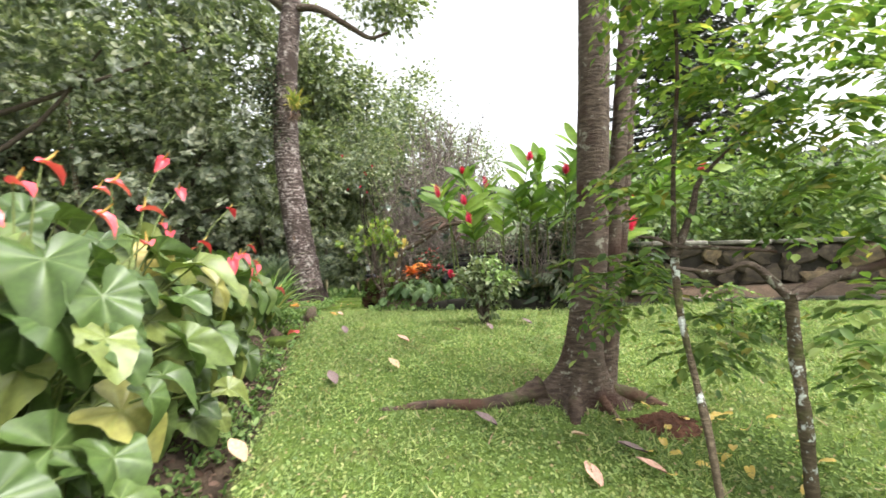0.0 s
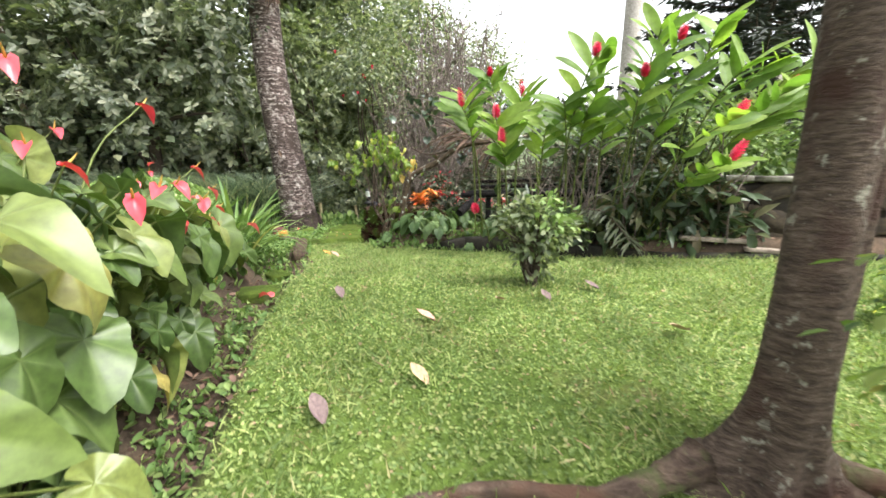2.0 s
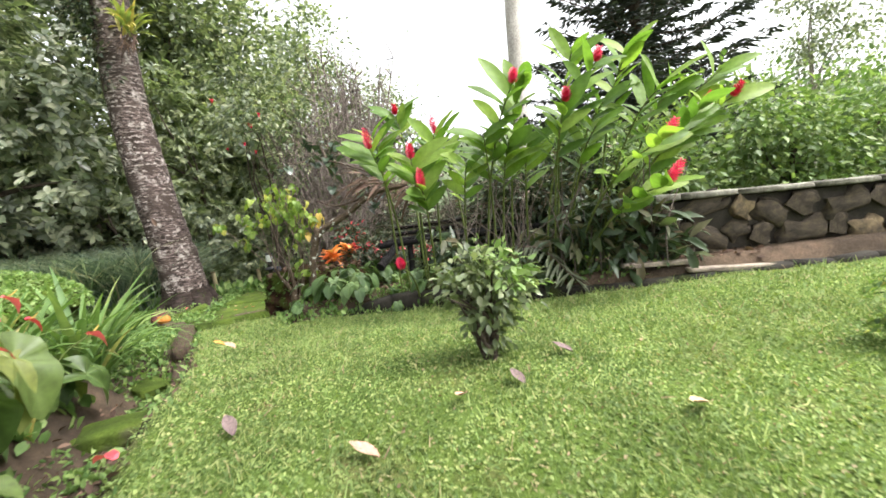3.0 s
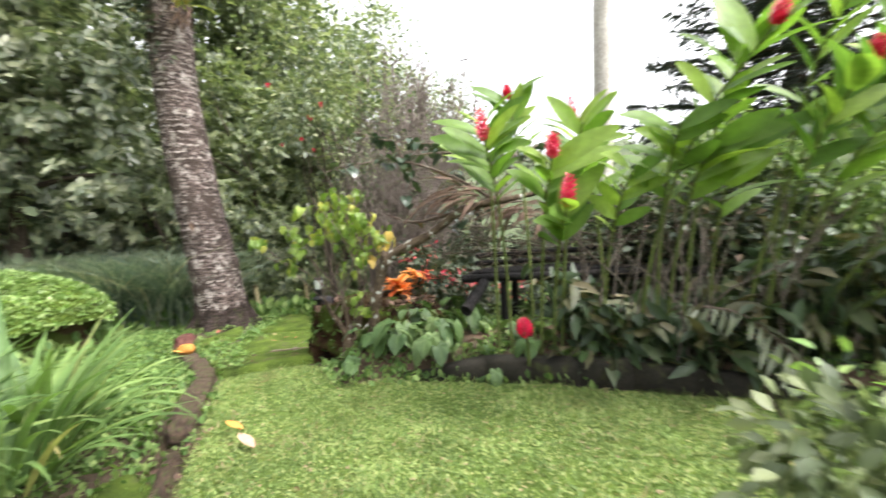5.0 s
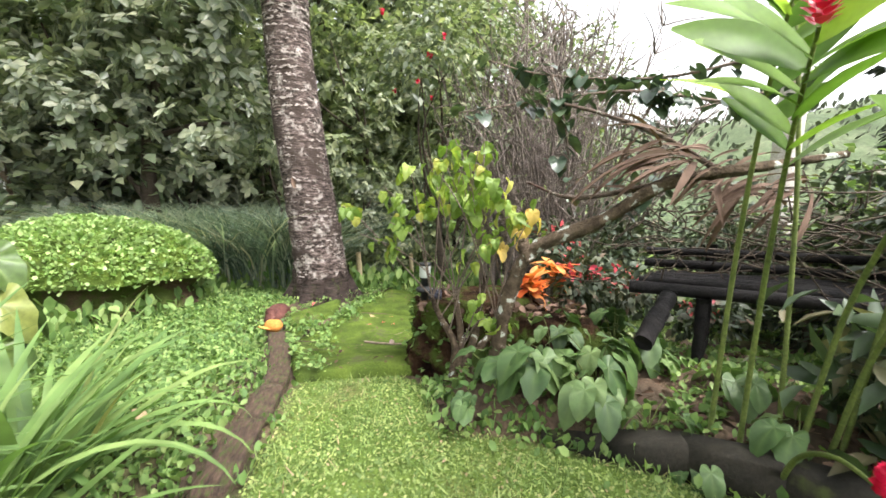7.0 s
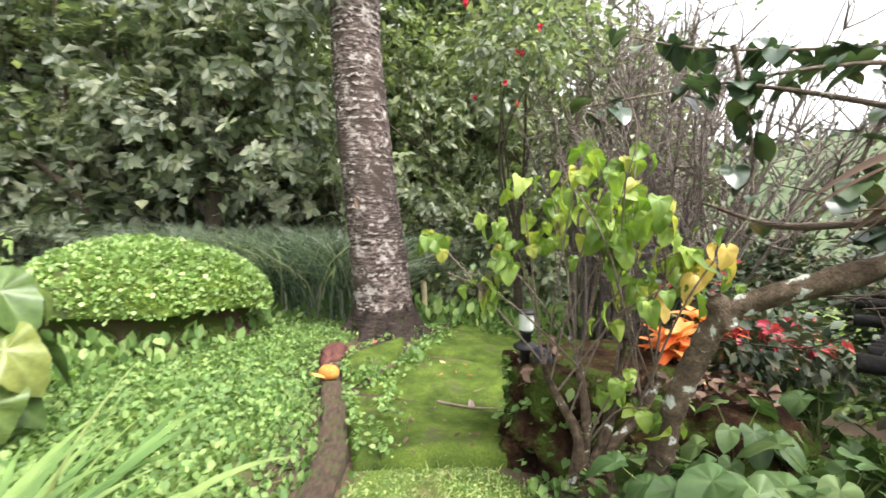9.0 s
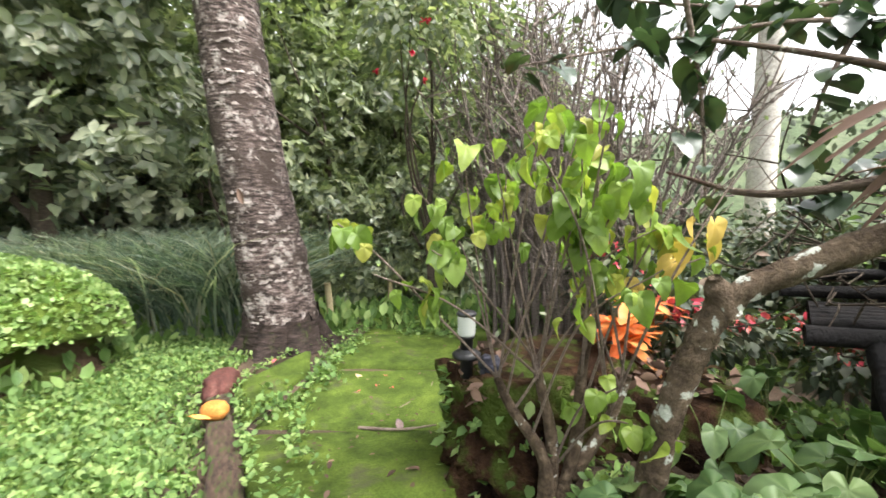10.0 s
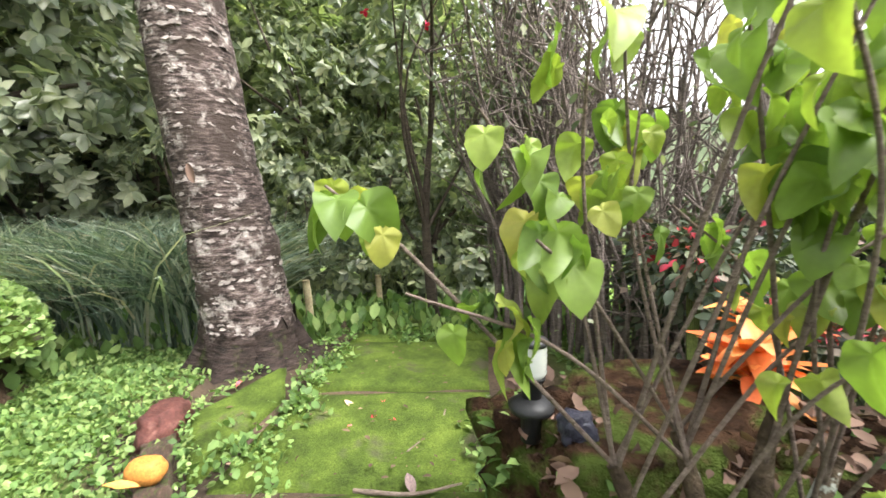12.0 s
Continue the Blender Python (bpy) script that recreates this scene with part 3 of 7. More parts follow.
def turf(name, n, box, dens, outline, size, mat, label, category, seed, lift=0.5, width=None, spread=1.0):
    """Low leaves over part of the ground; dens(x, y) says where they grow."""
    rng = np.random.default_rng(seed)
    x0, x1, y0, y1 = box
    x, y = rng.uniform(x0, x1, n), rng.uniform(y0, y1, n)
    keep = rng.uniform(size=n) < dens(x, y)
    x, y = x[keep], y[keep]
    k = len(x)
    s = rng.uniform(size[0], size[1], k)
    z = ground_z(x, y) + rng.uniform(0, 0.5, k) * s * lift
    tip = np.stack([rng.normal(size=k) * spread, rng.normal(size=k) * spread, rng.uniform(0.1, 1.0, k) * lift * 2], -1)
    w = None if width is None else np.full(k, width)
    me = scatter(name, np.stack([x, y, z], -1), tip, s, outline, mat, width=w, rng=rng)
    return tagged(new(name, me), label, category, kind="stuff")


def patchy(x, y, s=1.0, p=0.0):
    return 0.5 + 0.5 * np.sin(x * 2.1 * s + 1.3 * np.sin(y * 1.7 * s + p)) * np.cos(y * 1.9 * s + 1.1 * np.sin(x * 2.3 * s + p))


DIRT = (1.22, 2.64)


def lawn_density(x, y):
    near = np.clip(1.25 - np.maximum(0, y - 2.0) * 0.07, 0.6, 1.0)
    bare = 1 - 0.95 * np.exp(-(((x - DIRT[0]) / 0.2) ** 2 + ((y - DIRT[1]) / 0.13) ** 2) ** 2)
    return lawn_mask(x, y) * near * bare * (0.6 + 0.4 * patchy(x, y, 1.4))


turf("lawn", 270000, (-2.4, 4.5, 0.6, 9.2), lawn_density, LEAF4, (0.01, 0.027), F_LAWN, "short trodden lawn of broad-leaved creeping turf", "lawn", 11, 0.35, 1.5)
turf("lawn_grass_blades", 150000, (-2.3, 4.5, 0.6, 9.2), lambda x, y: lawn_density(x, y) * patchy(x, y, 2.2, 1), BLADE, (0.03, 0.085), F_LAWN, "fine grass blades among the lawn", "grass", 12, 0.8, 0.09)
turf("weed_cover", 95000, (-7.5, -2.0, 6.6, 13.5), lambda x, y: np.clip((np.interp(y, WY, WX) - 0.12 - x) / 0.15, 0, 1) * (0.4 + 0.6 * patchy(x, y, 1.2)), LEAF4, (0.026, 0.068), F_WEED, "low leafy weeds covering the bank", "weeds", 13, 0.8, 1.4)
turf("edging_weeds", 5200, (-4.0, -1.8, 6.7, 11.2), lambda x, y: np.exp(-((x - np.interp(y, WY, WX) + 0.13) / 0.09) ** 2) + 0.8 * np.exp(-((x - np.interp(y, WY, WX) - 0.13) / 0.05) ** 2) * (patchy(x, y, 2.5) > 0.45), LEAF4, (0.03, 0.075), F_WEED, "small weeds growing along the brick edging", "weeds", 23, 1.5, 1.3)
turf("far_turf", 17000, (-0.6, 8, 10.8, 20), lambda x, y: np.ones_like(x) * 0.9, LEAF4, (0.05, 0.1), F_BRIGHT, "bright lawn beyond the flower bed", "lawn", 14, 0.4, 1.5)
turf("ditch_weeds", 14000, (-2.2, -0.9, 1.0, 7.4), lambda x, y: np.clip(1 - np.abs(np.interp(y, EY, EX) - 0.3 - x) / 0.4, 0, 1) * 0.8 * (patchy(x, y, 2.6) > 0.25), LEAF4, (0.03, 0.08), F_WEED, "small weeds in the muddy ditch", "weeds", 15, 0.7, 0.9)
turf("ditch_litter", 6000, (-2.3, -0.9, 0.8, 7.6), lambda x, y: np.clip(1 - np.abs(np.interp(y, EY, EX) - 0.35 - x) / 0.45, 0, 1), LEAF4, (0.02, 0.08), F_DRY, "brown leaf litter in the muddy ditch", "leaf litter", 21, 0.2, 1.0)
turf("bed_litter", 5000, (-1.2, 4.2, 6.0, 10.2), lambda x, y: np.clip((y - np.interp(x, KX, KY) - 0.1) / 0.2, 0, 1), LEAF4, (0.03, 0.1), F_DRY, "dry leaf litter on the flower bed", "leaf litter", 16, 0.15, 1.2)
turf("kerb_weeds", 5200, (-1.6, 1.6, 7.0, 8.9), lambda x, y: np.exp(-((y - np.interp(x, KX, KY) - 0.05) / 0.16) ** 2) * np.clip((1.3 - x) / 1.6, 0, 1), LEAF4, (0.03, 0.09), F_WEED, "leafy weeds spilling over the kerb", "weeds", 22, 1.8, 1.3)
turf("bed_weeds", 16000, (-1.3, 3.6, 6.4, 10.2), lambda x, y: np.clip((y - np.interp(x, KX, KY) - 0.02) / 0.2, 0, 1) * (patchy(x, y, 1.5, 2) > 0.35), LEAF4, (0.03, 0.08), F_WEED, "low weeds on the flower bed", "weeds", 17, 0.8, 1.3)
turf("bank_undergrowth", 26000, (-13, -3.2, 3.0, 12.6), lambda x, y: np.clip((-3.4 - np.clip(y - 7, 0, 1.5) - x) / 0.6, 0, 1) * (0.3 + 0.7 * patchy(x, y, 0.7, 4)), LEAF4, (0.08, 0.2), F_WEED, "leafy growth on the shaded bank", "undergrowth", 20, 2.4, 1.2)
turf("undergrowth", 48000, (-14, 0.5, 12.4, 19), lambda x, y: 0.25 + 0.75 * patchy(x, y, 0.8, 3) * np.clip((np.abs(x + 2.6) - 0.9) + np.clip(y - 15.0, 0, 1), 0, 1), LEAF4, (0.08, 0.2), F_WEED, "knee-high undergrowth at the edge of the wood", "undergrowth", 18, 3.6, 1.3)
# ---- hills beyond the valley ----
def build_hill(name, x0, x1, y, base, tops, seed, label):
    rng = np.random.default_rng(seed)
    xs = np.linspace(x0, x1, 90)
    prof = np.interp(xs, [p[0] for p in tops], [p[1] for p in tops]) + rng.normal(0, 0.5, 90)
    V, F = [], []
    rows = 14
    for r in range(rows):
        f = r / (rows - 1)
        for i, x in enumerate(xs):
            V.append((x, y + f * 60 + 4 * math.sin(x * 0.05), base + (prof[i] - base) * math.sin(f * math.pi / 2) + rng.normal(0, 0.6)))
    for r in range(rows - 1):
        F += [(r * 90 + i, r * 90 + i + 1, (r + 1) * 90 + i + 1, (r + 1) * 90 + i) for i in range(89)]
    m = surface(name + "_green", [(0.3, (0.045, 0.065, 0.032)), (0.5, (0.075, 0.1, 0.05)), (0.7, (0.12, 0.135, 0.08))], 0.12, 0.95, 0.3, 0.9, 0.5)
    tagged(new(name, chunk_mesh(name, [(np.array(V), F)], m)), label, "hill", kind="structure")
    n = 6000
    ii = rng.integers(0, len(V), n)
    P = np.array(V)[ii] + rng.normal(size=(n, 3)) * np.array([2.0, 2.0, 0.3])
    me = scatter("hill_trees", P, rng.normal(size=(n, 3)) * 0.5 + np.array([0, -0.3, 1.0]), rng.uniform(0.7, 2.6, n), LEAF4, F_HILL, rng=rng)
    tagged(new("hill_trees", me), "distant trees on the hillside", "trees", kind="stuff")


build_hill("backdrop_hill", -90, 260, 75, -12, [(-60, 24), (0, 22), (18, 20), (45, 21), (80, 25), (130, 30), (190, 34)], 5, "hazy green hillside across the valley")


# ---- trees ----
def forest_tree(x, y, h, blobs, leaf, mat, seed, label, trunk_r=0.16, clusters=70, per=130, spread=0.35, name="forest_tree", bark_mat=None, outline=LEAF2, group="wood behind the garden", lean=(0, 0), whorls=0):
    rng = np.random.default_rng(seed)
    z0 = gz(x, y) - 0.15
    t = thing(name, x, y, z0, label, "tree", group)
    top = np.array([lean[0], lean[1], h * 0.75])
    line = curve_pts([(0, 0, 0), top * 0.5 + rng.normal(0, 0.12, 3) * np.array([1, 1, 0]), top], 14)
    part("trunk", chunk_mesh("trunk", [tube(line, [trunk_r * 1.5, trunk_r, trunk_r * 0.45], 9, 0.12, 0.03, seed)], bark_mat or M_BARK_DARK), t)
    local = [((c[0] - x, c[1] - y, c[2] - z0), r) for c, r in blobs]
    for k, (c, r) in enumerate(local):
        s = line[int(rng.integers(5, 13))]
        arm = tube(curve_pts([s, (s + np.array(c)) / 2 + rng.normal(0, 0.2, 3), c], 8), [trunk_r * 0.5, trunk_r * 0.12], 6, 0.1, 0, seed + k)
        part("limb", chunk_mesh("limb", [arm], bark_mat or M_BARK_DARK), t)
    if whorls:
        part("crown", whorl_crown("crown", local, leaf, mat, seed, whorls), t)
    else:
        part("crown", crown_mesh("crown", local, leaf, mat, seed, per, clusters, spread, outline), t)
    return t


def blob_set(x, y, z0, z1, w, seed, n=7, d=None):
    rng = np.random.default_rng(seed)
    d = d or w
    out = []
    for k in range(n):
        f = (k + 0.5) / n
        out.append(((x + rng.uniform(-w, w) * 0.6, y + rng.uniform(-d, d) * 0.5, z0 + (z1 - z0) * f), (w * rng.uniform(0.45, 0.8), d * rng.uniform(0.4, 0.7), (z1 - z0) / n * rng.uniform(0.8, 1.5) + 0.25)))
    return out


WOOD = [
    (-15.5, 17.0, 11.5, 3.4, 21), (-12.0, 19.0, 13.0, 3.4, 22), (-9.0, 17.5, 12.5, 3.0, 23), (-6.6, 19.5, 12.0, 2.8, 24),
    (-4.4, 20.5, 9.6, 2.4, 25), (-2.6, 22.0, 9.0, 2.0, 26), (-18.5, 13.0, 10.5, 3.2, 27), (-13.5, 14.0, 10.0, 2.8, 28),
    (-20.0, 8.0, 10.5, 3.4, 29), (-10.0, 14.6, 8.5, 2.4, 31),
]
for x, y, h, w, sd in WOOD:
    forest_tree(x, y, h, blob_set(x, y, 0.8, h, w, sd, 9), 0.27, F_GREY if sd in (27, 28) else F_DARK if sd % 3 else F_MID, sd, "tall dense dark green tree in the wood", 0.2, 120, 90, 0.5)
# lower leaf walls that fill the wood's edge
for x, y, h, w, sd in [(-9.5, 15.6, 4.6, 2.4, 41), (-6.6, 15.8, 5.2, 2.0, 42), (-4.2, 16.6, 5.5, 1.9, 43), (-1.9, 16.2, 4.8, 1.8, 44), (-0.2, 15.2, 2.7, 1.3, 45), (-12.5, 12.0, 4.0, 2.2, 46), (-2.9, 18.5, 6.5, 2.0, 47), (-15.5, 9.5, 5.0, 2.6, 48), (-0.6, 18.0, 3.7, 1.5, 49), (-8.0, 15.0, 2.6, 1.7, 141), (-5.6, 15.2, 2.4, 1.5, 142), (-10.5, 12.8, 2.6, 1.7, 143), (-3.9, 15.4, 1.8, 1.1, 144), (-1.6, 15.0, 2.4, 1.2, 145), (-12.0, 9.0, 2.8, 1.8, 146)]:
    forest_tree(x, y, h, blob_set(x, y, -0.9, h, w, sd, 8), 0.2 if w > 1.6 else 0.15, (F_GREY if sd in (46, 48, 141, 143, 146) else F_MID if sd % 2 else F_DARK), sd, "dense dark green shrub at the wood's edge", 0.07, name="shrub", whorls=int(260 + 95 * w * h ** 0.5), group="shrubs at the wood's edge")
# lighter trees on the skyline
forest_tree(-0.9, 25.0, 10.2, blob_set(-0.9, 25.0, 4.0, 10.2, 2.2, 51, 7), 0.2, F_MID, 51, "pale green tree with an airy crown on the skyline", 0.13, 60, 90, 0.45, bark_mat=M_BARK_GREY)
forest_tree(2.2, 26.0, 7.0, blob_set(2.2, 26.0, 1.0, 7.2, 1.9, 52, 8), 0.2, F_MID, 52, "pale green tree with an airy crown on the skyline", 0.13, 55, 80, 0.45, bark_mat=M_BARK_GREY)
# large-leaved tree beside the big trunk
forest_tree(-7.6, 13.6, 5.6, [((-6.8, 12.8, 3.6), (1.3, 0.8, 1.2)), ((-5.4, 12.6, 3.9), (0.7, 0.6, 0.8)), ((-5.3, 12.7, 2.4), (0.55, 0.5, 0.6)), ((-8.2, 12.6, 2.6), (1.3, 0.9, 0.9)), ((-6.4, 13.0, 5.0), (1.4, 0.9, 0.8)), ((-9.2, 13.0, 4.2), (1.2, 0.9, 0.9))], 0.19, F_GREY, 61, "large-leaved tree with grey-green glossy drooping leaves", 0.14, name="broadleaf_tree", group="", whorls=950)
# tree whose boughs hang over the bank
forest_tree(-10.5, 8.6, 8.5, [((-6.8, 9.2, 5.4), (1.5, 1.0, 0.7)), ((-5.6, 10.3, 5.9), (1.4, 0.9, 0.6)), ((-8.2, 7.6, 5.5), (1.6, 1.2, 1.1)), ((-7.6, 8.6, 7.0), (2.0, 1.5, 1.0)), ((-9.5, 7.0, 4.2), (1.4, 1.2, 1.0))], 0.17, F_DARK, 64, "dark green tree with boughs hanging over the bank", 0.17, group="", whorls=700)
# pale bare-stemmed tree deep in the wood
t = thing("pale_tree", -9.9, 12.7, gz(-9.9, 12.7), "thin pale grey leaning tree trunk with a crooked bare limb", "tree")
part("trunk", chunk_mesh("trunk", [tube(curve_pts([(0.2, 0, -0.1), (0, 0, 1.5), (-0.3, 0, 2.9), (-0.55, 0.1, 4.6), (-0.7, 0.1, 6.5)], 30), [0.1, 0.085, 0.07, 0.05], 10, 0.1, 0.04, 3)], M_BARK_LICHEN), t)
part("limb", chunk_mesh("limb", [tube(curve_pts([(-0.05, 0, 1.8), (-0.8, -0.2, 2.45), (-1.8, -0.25, 2.8), (-2.6, -0.25, 3.5)], 20), [0.075, 0.05, 0.025], 8, 0.15, 0.03, 4)], M_BARK_DARK), t)
part("crown", crown_mesh("crown", [((-0.6, 0.2, 6.3), (0.9, 0.8, 0.6)), ((-1.2, 0.3, 5.4), (0.6, 0.6, 0.4))], 0.17, F_MID, 19, 40, 18, 0.3), t)


def big_tree():
    """The thick rough trunk with lichen beside the mossy path."""
    bx, by = -3.5, 12.0
    z0 = -0.42
    t = thing("big_tree", bx, by, z0, "thick rough-barked tree with pale lichen and a dark mossy foot", "tree")
    line = curve_pts([(0.0, 0, 0), (-0.08, 0, 0.9), (-0.44, 0, 3.4), (-0.52, 0, 5.6), (-0.3, 0, 8.2), (-0.1, 0.1, 11)], 120)
    V, F = tube(line, [0.5, 0.44, 0.4, 0.38, 0.36, 0.345, 0.335, 0.325, 0.31, 0.3, 0.28, 0.26, 0.24, 0.22, 0.2], 30, 0.035, 0.016, 9)
    part("trunk", chunk_mesh("trunk", [(V, F)], M_BARK_BIG), t)
    # loose bark scales standing off the trunk
    rng = np.random.default_rng(10)
    n = 3600
    s = 0.125 + 0.5 * rng.uniform(0, 1, n) ** 0.85
    idx = (s * 119).astype(int)
    ang = rng.uniform(0, 2 * np.pi, n)
    rr = np.interp(idx / 119, np.linspace(0, 1, 15), [0.5, 0.44, 0.4, 0.38, 0.36, 0.345, 0.335, 0.325, 0.31, 0.3, 0.28, 0.26, 0.24, 0.22, 0.2])
    P = line[idx] + np.stack([np.cos(ang) * rr * 0.98, np.sin(ang) * rr * 0.98, np.zeros(n)], -1)
    tip = np.stack([-np.sin(ang), np.cos(ang), rng.normal(0, 0.35, n)], -1) * rng.choice([-1, 1], n)[:, None] + np.stack([np.cos(ang), np.sin(ang), np.zeros(n)], -1) * 0.25
    up = np.stack([np.cos(ang), np.sin(ang), np.full(n, 0.5)], -1)
    tagged(part("flaking_bark", scatter("flaking_bark", P, tip, rng.uniform(0.025, 0.085, n), LEAF_OVAL, M_SCALE, width=rng.uniform(0.6, 1.2, n), up=up, rng=rng), t, "curling pale bark scales"), kind="stuff")
    # damp dark foot with a ragged upper edge
    fv, ff = tube(line[:15], [0.535, 0.48, 0.45, 0.425], 40, 0.04, 0.01, 17, False)
    fv[-40:, 2] += np.random.default_rng(18).normal(0, 0.14, 40)
    part("damp_foot", chunk_mesh("damp_foot", [(fv, ff)], M_DAMP), t, "damp blackish bark at the foot")
    # roots at the foot
    for a in (-2.6, -1.7, -0.9, 0.2, 2.2):
        d = np.array([math.cos(a), math.sin(a), 0])
        part("root", chunk_mesh("root", [tube(curve_pts([d * 0.3 + (0, 0, 0.35), d * 0.46 + (0, 0, 0.12), d * 0.72 + (0, 0, -0.05)], 8), [0.16, 0.12, 0.05], 8, 0.12, 0.03, 6)], M_DAMP), t)
    part("hanging_bark", oblong_leaf("hanging_bark", F_DRY, 0.2, 0.07, -0.1, 0.5, 6), t, "pale curl of loose bark", aim((-0.26, -0.42, 1.9), (0.5, -0.25, -0.9), (0, -1, 0)))
    # limb with leaves reaching over the sky
    limb = curve_pts([(-0.28, 0, 8.2), (0.5, -0.3, 8.0), (1.3, -0.4, 7.5), (1.9, -0.4, 7.15), (2.4, -0.4, 7.3)], 22)
    part("limb", chunk_mesh("limb", [tube(limb, [0.12, 0.08, 0.03], 8, 0.14, 0.04, 12)], M_BARK_NEAR), t)
    part("limb_leaves", crown_mesh("limb_leaves", [((2.0, -0.3, 8.3), (1.2, 0.7, 0.5)), ((2.4, -0.3, 7.9), (0.5, 0.5, 0.3))], 0.16, F_MID, 13, 60, 24, 0.25), t)
    crown = [((-1.6, 0.5, 10.2), (2.4, 2.4, 1.4)), ((0.3, 1.0, 12.2), (2.6, 2.4, 1.5)), ((-3.0, -0.5, 9.2), (1.8, 1.6, 1.1))]
    part("crown", crown_mesh("crown", crown, 0.22, F_DARK, 14, 50, 60, 0.42), t)
    for c, r in crown:
        part("branch", chunk_mesh("branch", [tube(curve_pts([(-0.25, 0, 8.0), (np.array(c) + (-0.25, 0, 8.0)) / 2 + (0, 0, 0.4), c], 10), [0.14, 0.03], 7, 0.1, 0.03, 15)], M_BARK_DARK), t)
    part("ivy", crown_mesh("ivy", [((-0.85, -0.1, 5.9), (0.22, 0.25, 0.7)), ((-0.75, -0.15, 4.9), (0.12, 0.2, 0.5))], 0.12, F_SHADED, 24, 40, 22, 0.13), t, "dark leafy climber on the trunk")
    # a rosette plant on the bark
    b = thing("bromeliad", -3.62, 11.5, 4.86, "yellow-green rosette plant growing on the big trunk", "plant")
    leafs = [strap_leaf("leaf", F_BROMELIAD, rng.uniform(0.45, 0.7), 0.06, rng.uniform(1.0, 2.3), 0.3, 7) for _ in range(3)]
    for k in range(34):
        a = rng.uniform(0, 6.28)
        part("leaf", leafs[k % 3], b, "", Matrix.Translation((rng.normal(0, 0.05), rng.normal(0, 0.03), rng.uniform(-0.12, 0.12))) @ Matrix.Rotation(a, 4, "Z") @ Matrix.Rotation(rng.uniform(-0.9, 0.1), 4, "X"))
    part("dead_leaves", scatter("dead_leaves", rng.normal(0, 0.07, (40, 3)) + (0, -0.02, -0.15), rng.normal(0, 0.4, (40, 3)) + (0, -0.3, -1), rng.uniform(0.15, 0.4, 40), BLADE, F_DRY, width=np.full(40, 0.08), rng=rng), b, "brown hanging dead leaves")


big_tree()


